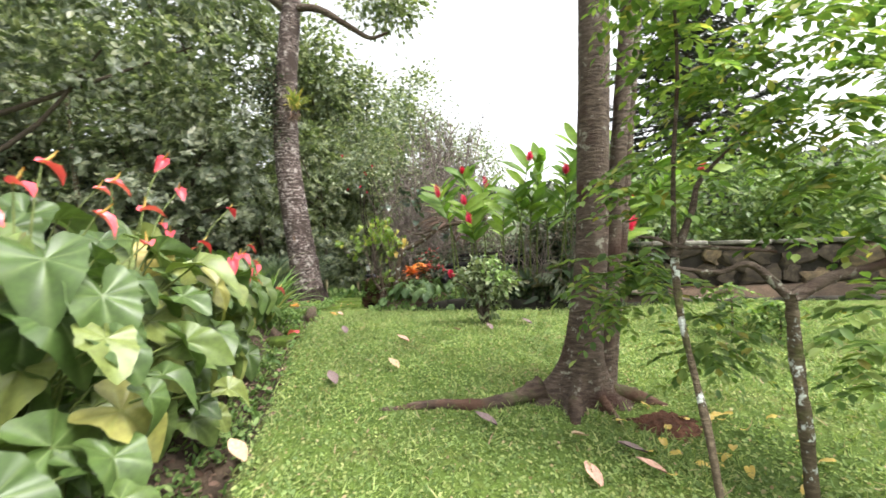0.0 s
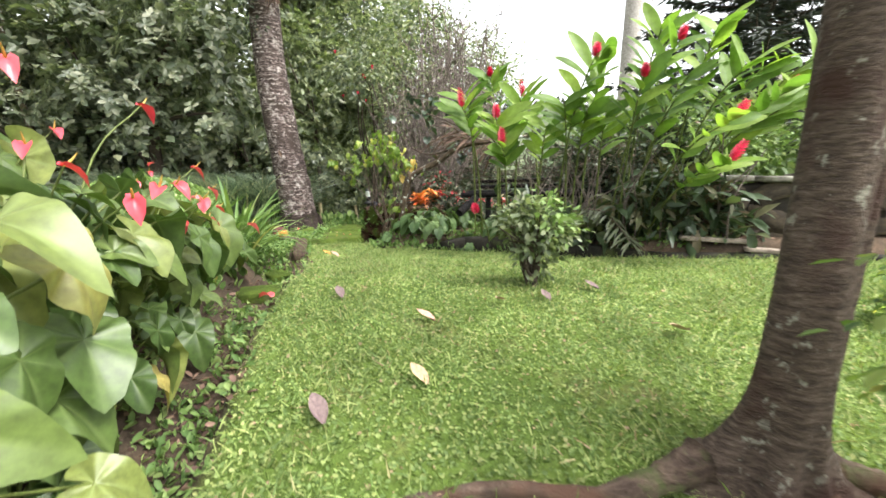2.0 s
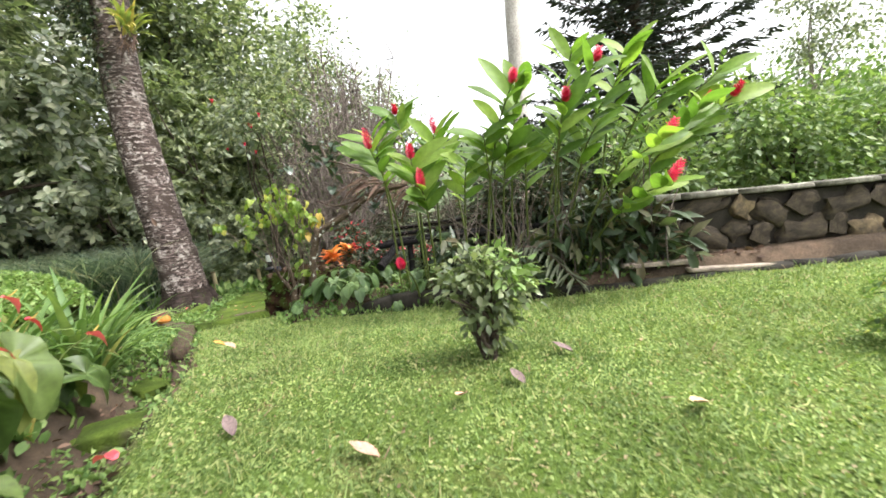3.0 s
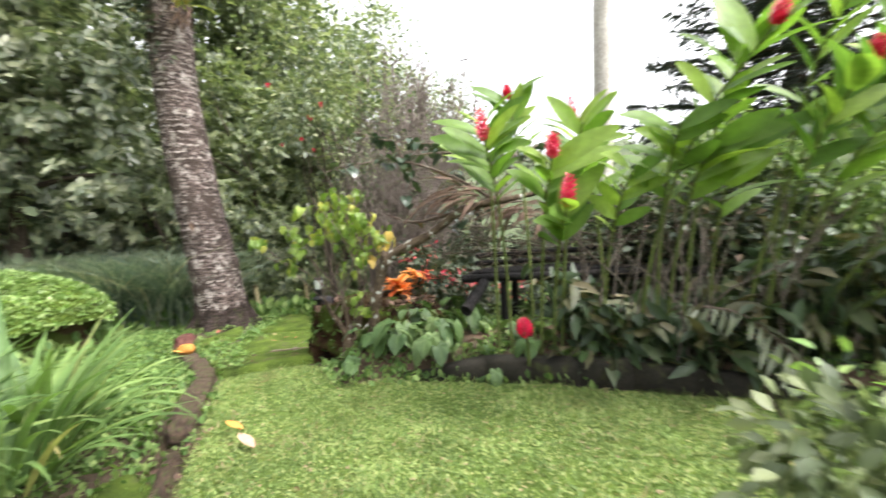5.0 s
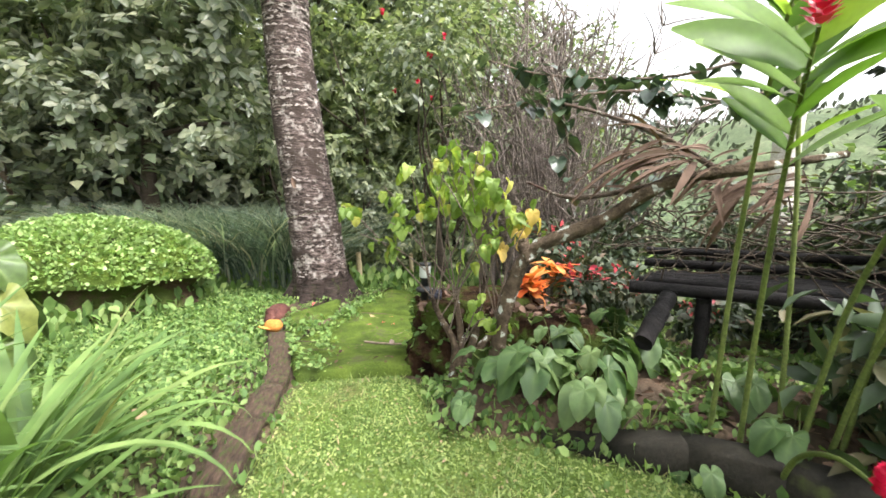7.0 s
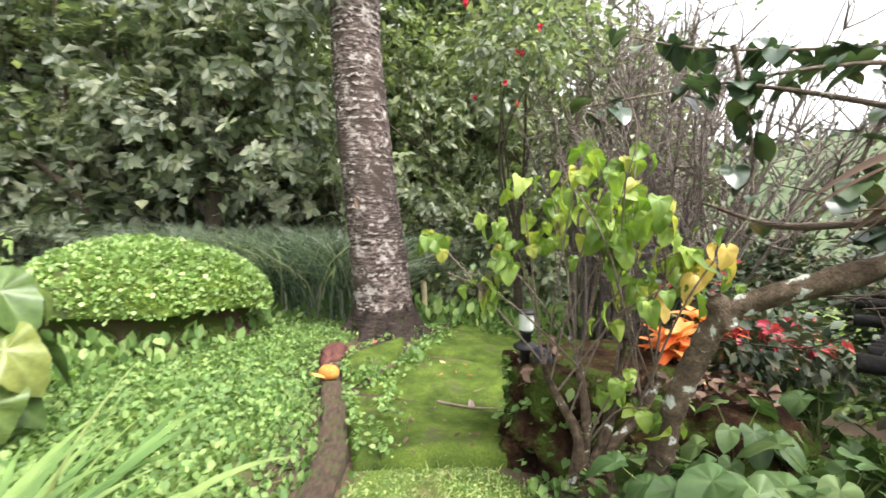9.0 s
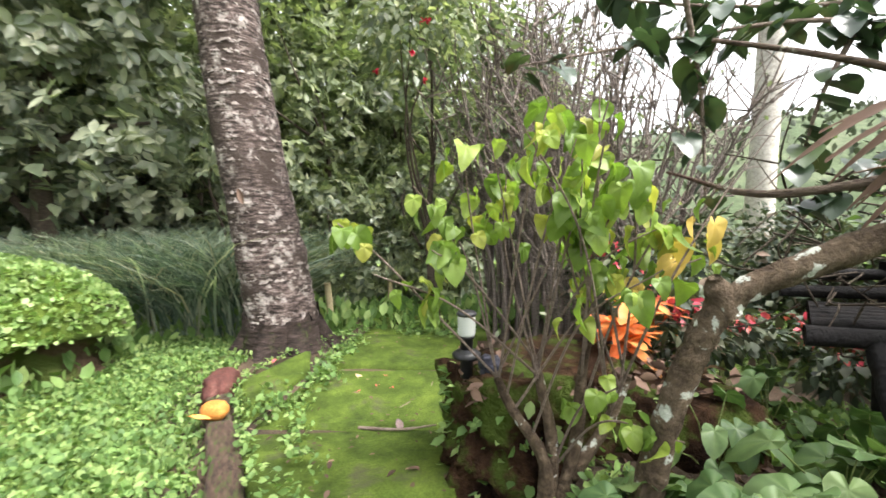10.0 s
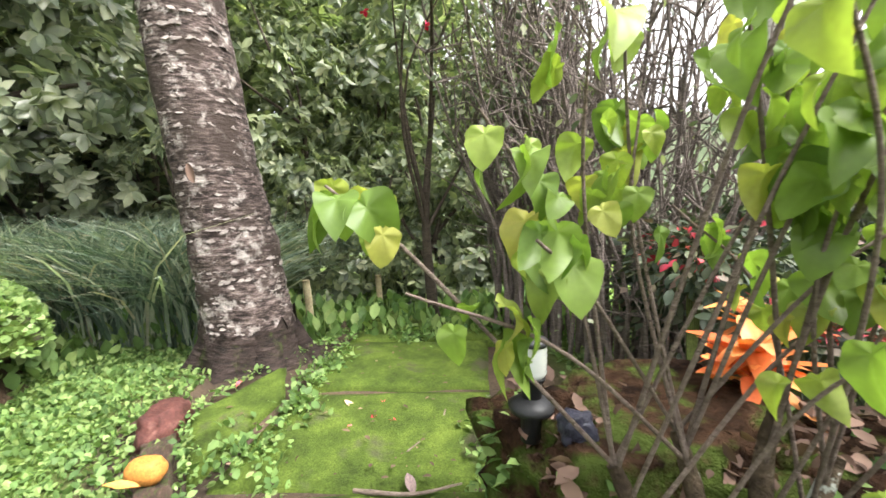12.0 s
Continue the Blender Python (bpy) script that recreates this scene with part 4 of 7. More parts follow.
def near_tree():
    """The slim tree with spreading roots on the lawn."""
    bx, by = 0.9, 2.98
    z0 = gz(bx, by) - 0.03
    t = thing("lawn_tree", bx, by, z0, "slim lichen-spotted tree with buttress roots standing on the lawn", "tree")
    line = curve_pts([(0, 0, 0), (0.0, 0, 0.35), (0.09, 0.08, 1.0), (0.12, 0.1, 1.55), (0.17, 0.12, 2.7), (0.25, 0.2, 5.5), (0.3, 0.2, 8)], 110)
    # trunk with buttresses that flare out of its foot: direction, reach, height, sharpness
    flare = [(3.1, 0.34, 0.13, 12), (3.0, 0.05, 0.26, 3), (-2.15, 0.2, 0.1, 16), (-1.3, 0.09, 0.12, 26), (-0.15, 0.26, 0.1, 9), (0.9, 0.24, 0.1, 9), (2.2, 0.22, 0.1, 9), (-0.75, 0.14, 0.08, 20)]
    levels = np.concatenate([np.linspace(-0.07, 0.45, 30), np.linspace(0.5, 8.0, 90)])
    seg = 60
    th = np.linspace(0, 2 * np.pi, seg, endpoint=False)
    rng = np.random.default_rng(21)
    V = []
    for z in levels:
        c = np.array([np.interp(z, line[:, 2], line[:, k]) for k in (0, 1)])
        r = np.interp(z, [0, 0.4, 1.0, 3, 8], [0.115, 0.108, 0.104, 0.1, 0.07]) * (1 + 0.03 * np.sin(2 * th + z) + 0.02 * np.sin(5 * th - 2 * z) + rng.normal(0, 0.008, seg))
        for a, reach, h, sharp in flare:
            wander = a + 0.12 * math.sin(9 * z + a)
            r = r + reach * math.exp(-max(z, 0) / h) * np.maximum(0, np.cos(th - wander)) ** sharp
        V.append(np.stack([c[0] + r * np.cos(th), c[1] + r * np.sin(th), np.full(seg, z)], -1))
    n = len(levels)
    F = [(i * seg + j, i * seg + (j + 1) % seg, (i + 1) * seg + (j + 1) % seg, (i + 1) * seg + j) for i in range(n - 1) for j in range(seg)]
    part("trunk", chunk_mesh("trunk", [(np.concatenate(V), F)], M_BARK_NEAR), t)
    roots = [([(-0.3, 0.0, 0.1), (-0.48, -0.05, 0.06), (-0.72, -0.1, 0.035), (-1.08, -0.04, 0.025), (-1.58, -0.1, -0.02)], [0.07, 0.052, 0.042, 0.034, 0.014]),
             ([(-0.13, -0.2, 0.07), (-0.17, -0.28, 0.03), (-0.2, -0.36, -0.03)], [0.055, 0.04, 0.02]),
             ([(0.04, -0.15, 0.07), (0.07, -0.24, 0.01), (0.08, -0.34, -0.02)], [0.03, 0.022, 0.012]),
             ([(0.14, -0.02, 0.08), (0.32, -0.08, 0.04), (0.5, -0.14, -0.03)], [0.06, 0.045, 0.02]),
             ([(0.2, 0.24, 0.06), (0.32, 0.36, 0.02), (0.45, 0.5, -0.03)], [0.06, 0.045, 0.02])]
    for k, (c, r) in enumerate(roots):
        part("root", chunk_mesh("root", [tube(curve_pts(c, 30), r, 14, 0.14, 0.06, 30 + k)], M_ROOT), t, "long surface root snaking over the lawn" if k == 0 else "")
    # companion stems behind the trunk
    for k, (c, r) in enumerate([([(0.14, 0.12, 0), (0.26, 0.18, 0.9), (0.33, 0.2, 1.5), (0.46, 0.24, 2.7), (0.75, 0.3, 6)], [0.09, 0.062, 0.056, 0.045]), ([(0.18, 0.12, 0), (0.36, 0.2, 1.2), (0.47, 0.24, 2.1), (0.75, 0.3, 4.5)], [0.06, 0.04, 0.028])]):
        part("stem", chunk_mesh("stem", [tube(curve_pts(c, 50), r, 12, 0.05, 0.02, 40 + k)], M_BARK_NEAR), t)
    crown = [((0.3, 0.2, 8.5), (1.8, 1.8, 1.0)), ((1.3, 0.9, 7.2), (1.4, 1.2, 0.8)), ((-0.9, 0.5, 9.2), (1.2, 1.2, 0.8))]
    part("crown", crown_mesh("crown", crown, 0.14, F_MID, 22, 90, 45, 0.32), t)


near_tree()


def conifer(x, y, h, seed):
    rng = np.random.default_rng(seed)
    z0 = gz(x, y)
    t = thing("conifer", x, y, z0, "tall dark conifer with tiers of level branches", "tree")
    part("trunk", chunk_mesh("trunk", [tube([(0, 0, h * i / 20) for i in range(21)], [0.2, 0.04], 10, 0.04, 0, seed)], M_BARK_DARK), t)
    P, T = [], []
    for k in range(22):
        z = 1.8 + (h - 2) * k / 22
        reach = (1 - (z / h) ** 1.6) * 3.0 + 0.3
        m = 7
        off = rng.uniform(0, 6.28)
        for j in range(m):
            a = off + j * 6.283 / m + rng.normal(0, 0.15)
            L = reach * rng.uniform(0.75, 1.08)
            d = np.array([math.cos(a), math.sin(a), 0])
            line = curve_pts([(0, 0, z), d * L * 0.5 + (0, 0, z - 0.1), d * L + (0, 0, z + 0.15)], 7)
            part("limb", chunk_mesh("limb", [tube(line, [0.03, 0.008], 4, 0, 0, 1, False)], M_BARK_DARK, False), t)
            n = int(170 * L / 2)
            s = rng.uniform(0.12, 1, n)
            q = np.array([np.interp(s, np.linspace(0, 1, 7), line[:, c]) for c in range(3)]).T
            sd = np.array([-d[1], d[0], 0])
            side = rng.choice([-1, 1], n)[:, None]
            q = q + sd * side * rng.uniform(0, 0.14, (n, 1)) + rng.normal(0, 0.02, (n, 3))
            P.append(q)
            T.append(sd * side + d * 0.8 + rng.normal(0, 0.25, (n, 3)) + np.array([0, 0, -0.1]))
    P, T = np.concatenate(P), np.concatenate(T)
    part("needles", scatter("needles", P, T, rng.uniform(0.1, 0.26, len(P)), LEAF2, F_PINE, width=np.full(len(P), 0.45), rng=rng), t)


conifer(6.7, 11.1, 9.5, 71)
forest_tree(31, 24.5, 13, blob_set(31, 24.5, 6, 13.5, 3.4, 72, 7), 0.3, F_GREY, 72, "hazy airy tree beyond the garden", 0.2, 55, 70, 0.7, bark_mat=M_BARK_GREY, group="")

for x, y, r, h in [(7.83, 20.05, 0.36, 13.5), (17.3, 24.0, 0.36, 12.5)]:
    p = thing("palm_trunk", x, y, gz(x, y) - 0.1, "tall smooth pale grey bare trunk rising behind the garden", "tree trunk", "pale bare trunks")
    part("trunk", chunk_mesh("trunk", [tube([(0.004 * i, 0, h * i / 40) for i in range(41)], [r * 1.25, r, r * 0.97, r * 0.9], 18, 0.006, 0.006, 5)], M_PALE_POLE), p)


# ---- hedges and bushes behind the stone wall ----
for x, y, z0, z1, w, sd, mt in [(4.3, 8.3, 0.1, 1.9, 1.2, 81, F_BRIGHT), (6.2, 7.4, 0.1, 2.1, 1.4, 82, F_BRIGHT), (8.3, 7.6, 0, 2.5, 1.7, 83, F_BRIGHT), (7.6, 5.6, 0, 2.0, 1.3, 84, F_MID), (9.6, 4.6, 0, 2.3, 1.6, 85, F_BRIGHT), (10.8, 8.5, 0, 2.9, 1.8, 86, F_BRIGHT), (6.0, 10.2, 0, 2.2, 1.5, 87, F_MID), (12.5, 6.0, 0, 3.2, 2.0, 88, F_MID), (3.6, 9.9, 0, 1.9, 1.2, 89, F_BRIGHT), (9.8, 1.8, 0, 2.6, 1.8, 90, F_MID)]:
    forest_tree(x, y, z1, blob_set(x, y, z0, z1, w, sd, 6), 0.11, mt, sd, "bright green bushy hedge shrub behind the stone wall", 0.05, 85, 120, 0.26, name="hedge_bush", group="hedge behind the wall")


# filler shrubs behind the bench; the thicket's shade is put into their leaf colour
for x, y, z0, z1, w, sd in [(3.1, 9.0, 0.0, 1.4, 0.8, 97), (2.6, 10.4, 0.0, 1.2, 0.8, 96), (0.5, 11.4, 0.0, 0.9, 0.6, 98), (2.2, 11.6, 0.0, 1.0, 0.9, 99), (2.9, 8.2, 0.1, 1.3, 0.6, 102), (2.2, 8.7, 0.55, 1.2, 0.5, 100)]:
    forest_tree(x, y, z1, blob_set(x, y, z0, z1, w, sd, 4), 0.1, F_SHADED, sd, "low dark leafy shrub behind the log bench", 0.035, 55, 90, 0.17, name="low_shrub", group="shrubs behind the bench")


def twig_bush(x, y, h, spread, n, seed, label):
    """A leafless tangle of fine grey-brown shoots."""
    rng = np.random.default_rng(seed)
    z0 = gz(x, y)
    t = thing("twig_bush", x, y, z0, label, "bush")
    fine = []
    for k in range(n):
        a, o = rng.uniform(0, 6.28), rng.uniform(0.15, 1) * spread
        top = np.array([math.cos(a) * o, math.sin(a) * o * 0.6, h * rng.uniform(0.6, 1)])
        base = np.array([math.cos(a) * 0.4 * o, math.sin(a) * 0.4 * o, 0])
        line = curve_pts([base, top * np.array([0.42, 0.42, 0.36]) + rng.normal(0, 0.09, 3), top * np.array([0.7, 0.7, 0.7]) + rng.normal(0, 0.1, 3), top], 11)
        part("stem", chunk_mesh("stem", [tube(line, [0.007 * h, 0.0045 * h, 0.0018 * h], 5, 0.05, 0.03, k, False)], M_TWIG_DARK, False), t)
        for _ in range(13):
            s = line[int(rng.integers(3, 11))]
            e = s + np.array([rng.normal(0, 0.26), rng.normal(0, 0.22), rng.uniform(0.0, 0.6)]) * (0.7 + 0.08 * h)
            fine.append(tube(curve_pts([s, (s + e) / 2 + rng.normal(0, 0.04, 3), e], 5), [0.003 * h, 0.0012 * h], 3, 0, 0, 1, False))
    tagged(part("twig_mass", chunk_mesh("twig_mass", fine, M_TWIG_DARK, False), t), kind="stuff")
    m = 220
    P = rng.normal(size=(m, 3)) * np.array([spread * 0.5, spread * 0.3, h * 0.25]) + (0, 0, h * 0.65)
    part("sparse_leaves", scatter("sparse_leaves", P, rng.normal(size=(m, 3)) + (0, 0, -0.5), rng.uniform(0.03, 0.08, m), LEAF_OVAL, F_DARK, rng=rng), t)


twig_bush(0.1, 11.7, 3.6, 1.9, 46, 91, "leafless bush of fine grey-brown twigs behind the flower bed")
twig_bush(-0.1, 10.9, 3.1, 1.2, 20, 93, "spreading leafless bush of crooked grey-brown twigs behind the planter")
forest_tree(1.0, 22.0, 8.6, blob_set(1.0, 22.0, 3.0, 7.4, 1.5, 53, 7), 0.18, F_GREY, 53, "pale green tree with an airy crown on the skyline", 0.1, 40, 60, 0.4, bark_mat=M_BARK_GREY)
twig_bush(0.7, 18.5, 8.0, 1.9, 60, 94, "tall bare tree of fine grey-brown twigs on the skyline")
twig_bush(-0.4, 12.7, 4.6, 1.9, 50, 92, "leafless bush of fine grey-brown twigs behind the flower bed")


def red_flower_shrub():
    t = forest_tree(-1.7, 13.2, 4.2, [((-1.9, 11.6, 3.3), (0.6, 0.5, 0.5)), ((-1.4, 12.3, 3.6), (0.8, 0.7, 0.7)), ((-2.2, 12.5, 4.3), (0.7, 0.6, 0.6)), ((-0.9, 12.7, 2.6), (0.6, 0.5, 0.7)), ((-1.9, 11.3, 2.9), (0.35, 0.3, 0.3))], 0.11, F_DARK, 62, "arching dark shrub with a few small red flowers", 0.05, 70, 60, 0.22, name="flowering_shrub", group="")
    rng = np.random.default_rng(63)
    for k in range(7):
        p = np.array([-1.95, 11.2, 2.95]) + rng.normal(0, 1, 3) * np.array([0.22, 0.2, 0.22])
        c = p - np.array(t.location)
        tip = rng.normal(size=(8, 3))
        part("flower", scatter("flower", np.tile(c, (8, 1)), tip, np.full(8, 0.045), LEAF_OVAL, F_RED, width=np.full(8, 1.5), rng=rng), t, "small red flower")


red_flower_shrub()

# ---- built edges ----
def kerb():
    t = thing("kerb", 0, 0, 0, "low mossy dark concrete kerb round the flower bed", "kerb", kind="structure")
    xs = np.linspace(-0.55, 8.8, 27)
    rng = np.random.default_rng(3)
    for a, b in zip(xs[:-1], xs[1:]):
        V = []
        for x, sh in ((a + 0.002, 0), (b - 0.002, 0)):
            y = np.interp(x, KX, KY)
            z = gz(x, y - 0.08)
            h = (0.15 + 0.06 * np.clip(1.5 - abs(x - 0.8), 0, 1)) * np.clip((x + 0.65) / 0.8, 0.1, 1) * np.clip((2.7 - x) / 1.0, 0.3, 1) + rng.normal(0, 0.008)
            V += [(x, y - 0.02, z - 0.1), (x, y - 0.015, z + h - 0.025), (x, y + 0.01, z + h), (x, y + 0.13, z + h + 0.005), (x, y + 0.15, z + h - 0.03), (x, y + 0.15, z - 0.1)]
        F = [(i, (i + 1) % 6, 6 + (i + 1) % 6, 6 + i) for i in range(6)] + [tuple(range(6))[::-1], tuple(range(6, 12))]
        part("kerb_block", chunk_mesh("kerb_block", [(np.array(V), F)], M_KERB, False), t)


kerb()


def rough_block(sx, sy, sz, seed, jit=0.12, mat=M_STONE, name="stone", cuts=2):
    """A block with worn, uneven faces."""
    bm = bmesh.new()
    bmesh.ops.create_cube(bm, size=1)
    bmesh.ops.bevel(bm, geom=bm.edges[:], offset=0.12, segments=1, affect="EDGES")
    if cuts > 1:
        bmesh.ops.subdivide_edges(bm, edges=bm.edges[:], cuts=cuts - 1, use_grid_fill=True)
    for v in bm.verts:
        o = noise.noise_vector(v.co * 2.3 + Vector((seed * 3.7, seed, 0)))
        v.co = Vector(((v.co.x + o.x * jit) * sx, (v.co.y + o.y * jit) * sy, (v.co.z + o.z * jit) * sz))
    me = bpy.data.meshes.new(name)
    bm.to_mesh(me)
    bm.free()
    me.materials.append(mat)
    me.polygons.foreach_set("use_smooth", np.ones(len(me.polygons), bool))
    return me


def stone_wall():
    a, b = np.array([2.85, 6.72]), np.array([8.6, 4.42])
    d = (b - a) / np.linalg.norm(b - a)
    L = np.linalg.norm(b - a)
    ang = math.atan2(d[1], d[0])
    t = thing("wall_garden", a[0], a[1], 0.0, "low garden wall of yellowish field stones under a pale worn cap", "wall", kind="structure")
    t.rotation_euler = (0, 0, ang)
    def bx(name, x0, x1, y0, y1, z0, z1, mat, seed, jit=0.01):
        me = rough_block(x1 - x0, y1 - y0, z1 - z0, seed, jit, mat, name, 3)
        part(name, me, t, "", Matrix.Translation(((x0 + x1) / 2, (y0 + y1) / 2, (z0 + z1) / 2)))
    bx("core", 0, L, 0.03, 0.3, -0.1, 0.93, M_MORTAR, 1)
    rng = np.random.default_rng(8)
    x = 0.0
    for k in range(9):
        w = rng.uniform(0.5, 0.8)
        bx("cap_stone", x, min(L, x + w - 0.015), -0.05, 0.36, 0.93, 0.99 + rng.uniform(-0.01, 0.02), M_CAP, 20 + k, 0.03)
        x += w
        if x > L - 0.3:
            break
    rows = [0.1, 0.37, 0.64, 0.92]
    meshes = [rough_block(1, 1, 1, 50 + i, 0.42, M_STONE if i in (1, 4, 6) else M_STONE_DARK, "stone") for i in range(9)]
    for r in range(3):
        x = 0.02 + rng.uniform(0, 0.1)
        while x < L - 0.2:
            w = rng.uniform(0.2, 0.56)
            h = (rows[r + 1] - rows[r]) * rng.uniform(0.82, 1.02)
            m = Matrix.Translation((x + w / 2, 0.035, (rows[r] + rows[r + 1]) / 2 + rng.normal(0, 0.03))) @ Matrix.Rotation(rng.normal(0, 0.35), 4, "Y") @ Matrix.Diagonal((w * 0.9, 0.12, h * rng.uniform(0.75, 1.0), 1))
            part("stone", meshes[int(rng.integers(9))], t, "", m)
            x += w
    # weathered boards and slabs on the ledge at its foot
    for k, (x, y, w, dd, z) in enumerate([(-0.15, -0.2, 0.75, 0.16, 0.3), (0.5, -0.28, 0.9, 0.14, 0.24)]):
        o = thing("board", 0, 0, 0, "weathered pale board lying at the foot of the wall", "board", "boards by the wall")
        p = a + d * (x + w / 2) + np.array([-d[1], d[0]]) * y
        o.location, o.rotation_euler = (p[0], p[1], gz(p[0], p[1]) + 0.03), (0, 0.02, ang + rng.normal(0, 0.06))
        part("plank", rough_block(w, dd, 0.05, 70 + k, 0.03, M_BOARD, "plank", 3), o)


stone_wall()


def edging():
    """The curved row of old bricks along the mossy path."""
    t = thing("brick_edging", 0, 0, 0, "curved edging of worn old bricks beside the mossy path", "edging", kind="structure")
    line = curve_pts([(-1.98, 6.75, 0), (-2.17, 7.5, 0), (-2.36, 8.2, 0), (-2.55, 8.85, 0), (-2.92, 9.5, 0), (-3.28, 10.12, 0), (-3.66, 10.82, 0)], 120)
    meshes = [rough_block(1, 1, 1, 90 + i, 0.05, M_EDGE, "brick", 3) for i in range(5)]
    i, k = 0, 0
    rng = np.random.default_rng(4)
    while i < 112:
        j = min(119, i + int(rng.integers(10, 19)))
        p, q = line[i], line[j]
        c = (p + q) / 2
        L = np.linalg.norm(q - p)
        m = Matrix.Translation((c[0], c[1], gz(c[0], c[1]) + 0.015 + rng.normal(0, 0.008))) @ Matrix.Rotation(math.atan2(q[1] - p[1], q[0] - p[0]) + rng.normal(0, 0.03), 4, "Z") @ Matrix.Diagonal((L * 0.99, 0.155 + rng.uniform(-0.015, 0.03), 0.15, 1))
        part("brick", meshes[k % 5], t, "", m)
        i, k = j, k + 1
    return t


edging()


def mossy_slab(corners, zs, thick, seed, label="large stone slab covered in green moss"):
    """A worn flag: a grid between four corners with uneven top and rounded rim."""
    c = [np.array((*p, z)) for p, z in zip(corners, zs)]
    n = 14
    mid = sum(c) / 4
    V, F = [], []
    def at(u, v):
        return c[0] * (1 - u) * (1 - v) + c[1] * u * (1 - v) + c[2] * u * v + c[3] * (1 - u) * v
    for i in range(n + 1):
        for j in range(n + 1):
            u, v = i / n, j / n
            p = at(u, v)
            edge = min(u, 1 - u, v, 1 - v)
            o = noise.noise_vector(Vector(p) * 1.7 + Vector((seed, 0, 0)))
            p = p + np.array([o.x * 0.03, o.y * 0.03, o.z * 0.015 - 0.03 * max(0, 1 - edge / 0.06)])
            V.append(p - mid)
    F = [(i * (n + 1) + j, (i + 1) * (n + 1) + j, (i + 1) * (n + 1) + j + 1, i * (n + 1) + j + 1) for i in range(n) for j in range(n)]
    rim = [j for j in range(n + 1)] + [i * (n + 1) + n for i in range(1, n + 1)] + [n * (n + 1) + j for j in range(n - 1, -1, -1)] + [i * (n + 1) for i in range(n - 1, 0, -1)]
    base = len(V)
    for r in rim:
        V.append(V[r] - np.array([0, 0, thick]))
    k = len(rim)
    F += [(rim[i], rim[(i + 1) % k], base + (i + 1) % k, base + i) for i in range(k)]
    ob = new("mossy_slab", chunk_mesh("mossy_slab", [(np.array(V), F)], M_MOSS))
    ob.location = mid
    tagged(ob, label, "stone slab", "mossy path slabs")


mossy_slab([(-2.36, 8.74), (-1.45, 9.15), (-1.5, 10.0), (-3.06, 10.02)], [-0.12, -0.1, -0.3, -0.33], 0.22, 1, "sloping mossy stone slab at the start of the path")
mossy_slab([(-3.02, 10.06), (-1.5, 10.04), (-1.35, 11.1), (-2.85, 11.15)], [-0.335, -0.335, -0.29, -0.29], 0.16, 2)
mossy_slab([(-2.8, 11.2), (-1.33, 11.14), (-1.2, 12.3), (-2.7, 12.3)], [-0.275, -0.275, -0.29, -0.29], 0.2, 3)
mossy_slab([(-3.52, 10.85), (-3.1, 10.1), (-2.92, 11.1), (-3.05, 11.6)], [-0.3, -0.32, -0.27, -0.25], 0.16, 4)
mossy_slab([(-2.65, 12.36), (-1.0, 12.36), (-0.6, 14.2), (-2.6, 14.4)], [-0.31, -0.31, -0.46, -0.46], 0.25, 5)
for x, y, s, sd in [(-1.98, 5.78, (0.62, 0.3, 0.15), 0.6), (-2.3, 6.95, (0.45, 0.3, 0.08), 8)]:
    ob = new("mossy_stone", rough_block(*s, sd, 0.12, M_MOSS, "mossy_stone", 3))
    ob.location, ob.rotation_euler = (x, y, gz(x, y) + s[2] * 0.42), (0, 0, 0.3 * sd)
    tagged(ob, "mossy stone lying across the muddy ditch", "stone", "stones by the ditch")


def bamboo_post(x, y, z, h, lean):
    t = thing("bamboo_post", x, y, z - 0.05, "short cut bamboo post in the undergrowth", "post", "bamboo posts")
    part("pole", chunk_mesh("pole", [tube(curve_pts([(0, 0, -0.3), (lean * 0.5, 0, h * 0.5), (lean, 0, h)], 12), [0.05, 0.047], 12, 0.02, 0.03, 2)], M_BAMBOO), t)


bamboo_post(-3.26, 13.2, gz(-3.26, 13.2), 0.74, -0.06)
bamboo_post(-2.56, 14.5, gz(-2.56, 14.5), 0.74, -0.02)
# ---- anthuriums along the ditch ----
A_LEAF = [heart_leaf("leaf", F_ANTH, 0.98, 0.52, 0.25 + 0.13 * k, 0.12 + 0.12 * (k % 3), 0.07, 200 + k, 8, 0.58, 7, 48, 0.8) for k in range(6)]


def spathe_mesh(k):
    return heart_leaf("spathe", F_SPATHE, 0.105, 0.24 + 0.04 * k, 0.7, 0.7, 0.03, 300 + k, 5, 0.22, 4, 18)


SPATHE = [spathe_mesh(k) for k in range(3)]
SPADIX = chunk_mesh("spadix", [tube(curve_pts([(0, 0, 0), (0, 0.02, 0.03), (0, 0.035, 0.07)], 6), [0.007, 0.006, 0.003], 7)], F_YELLOW)


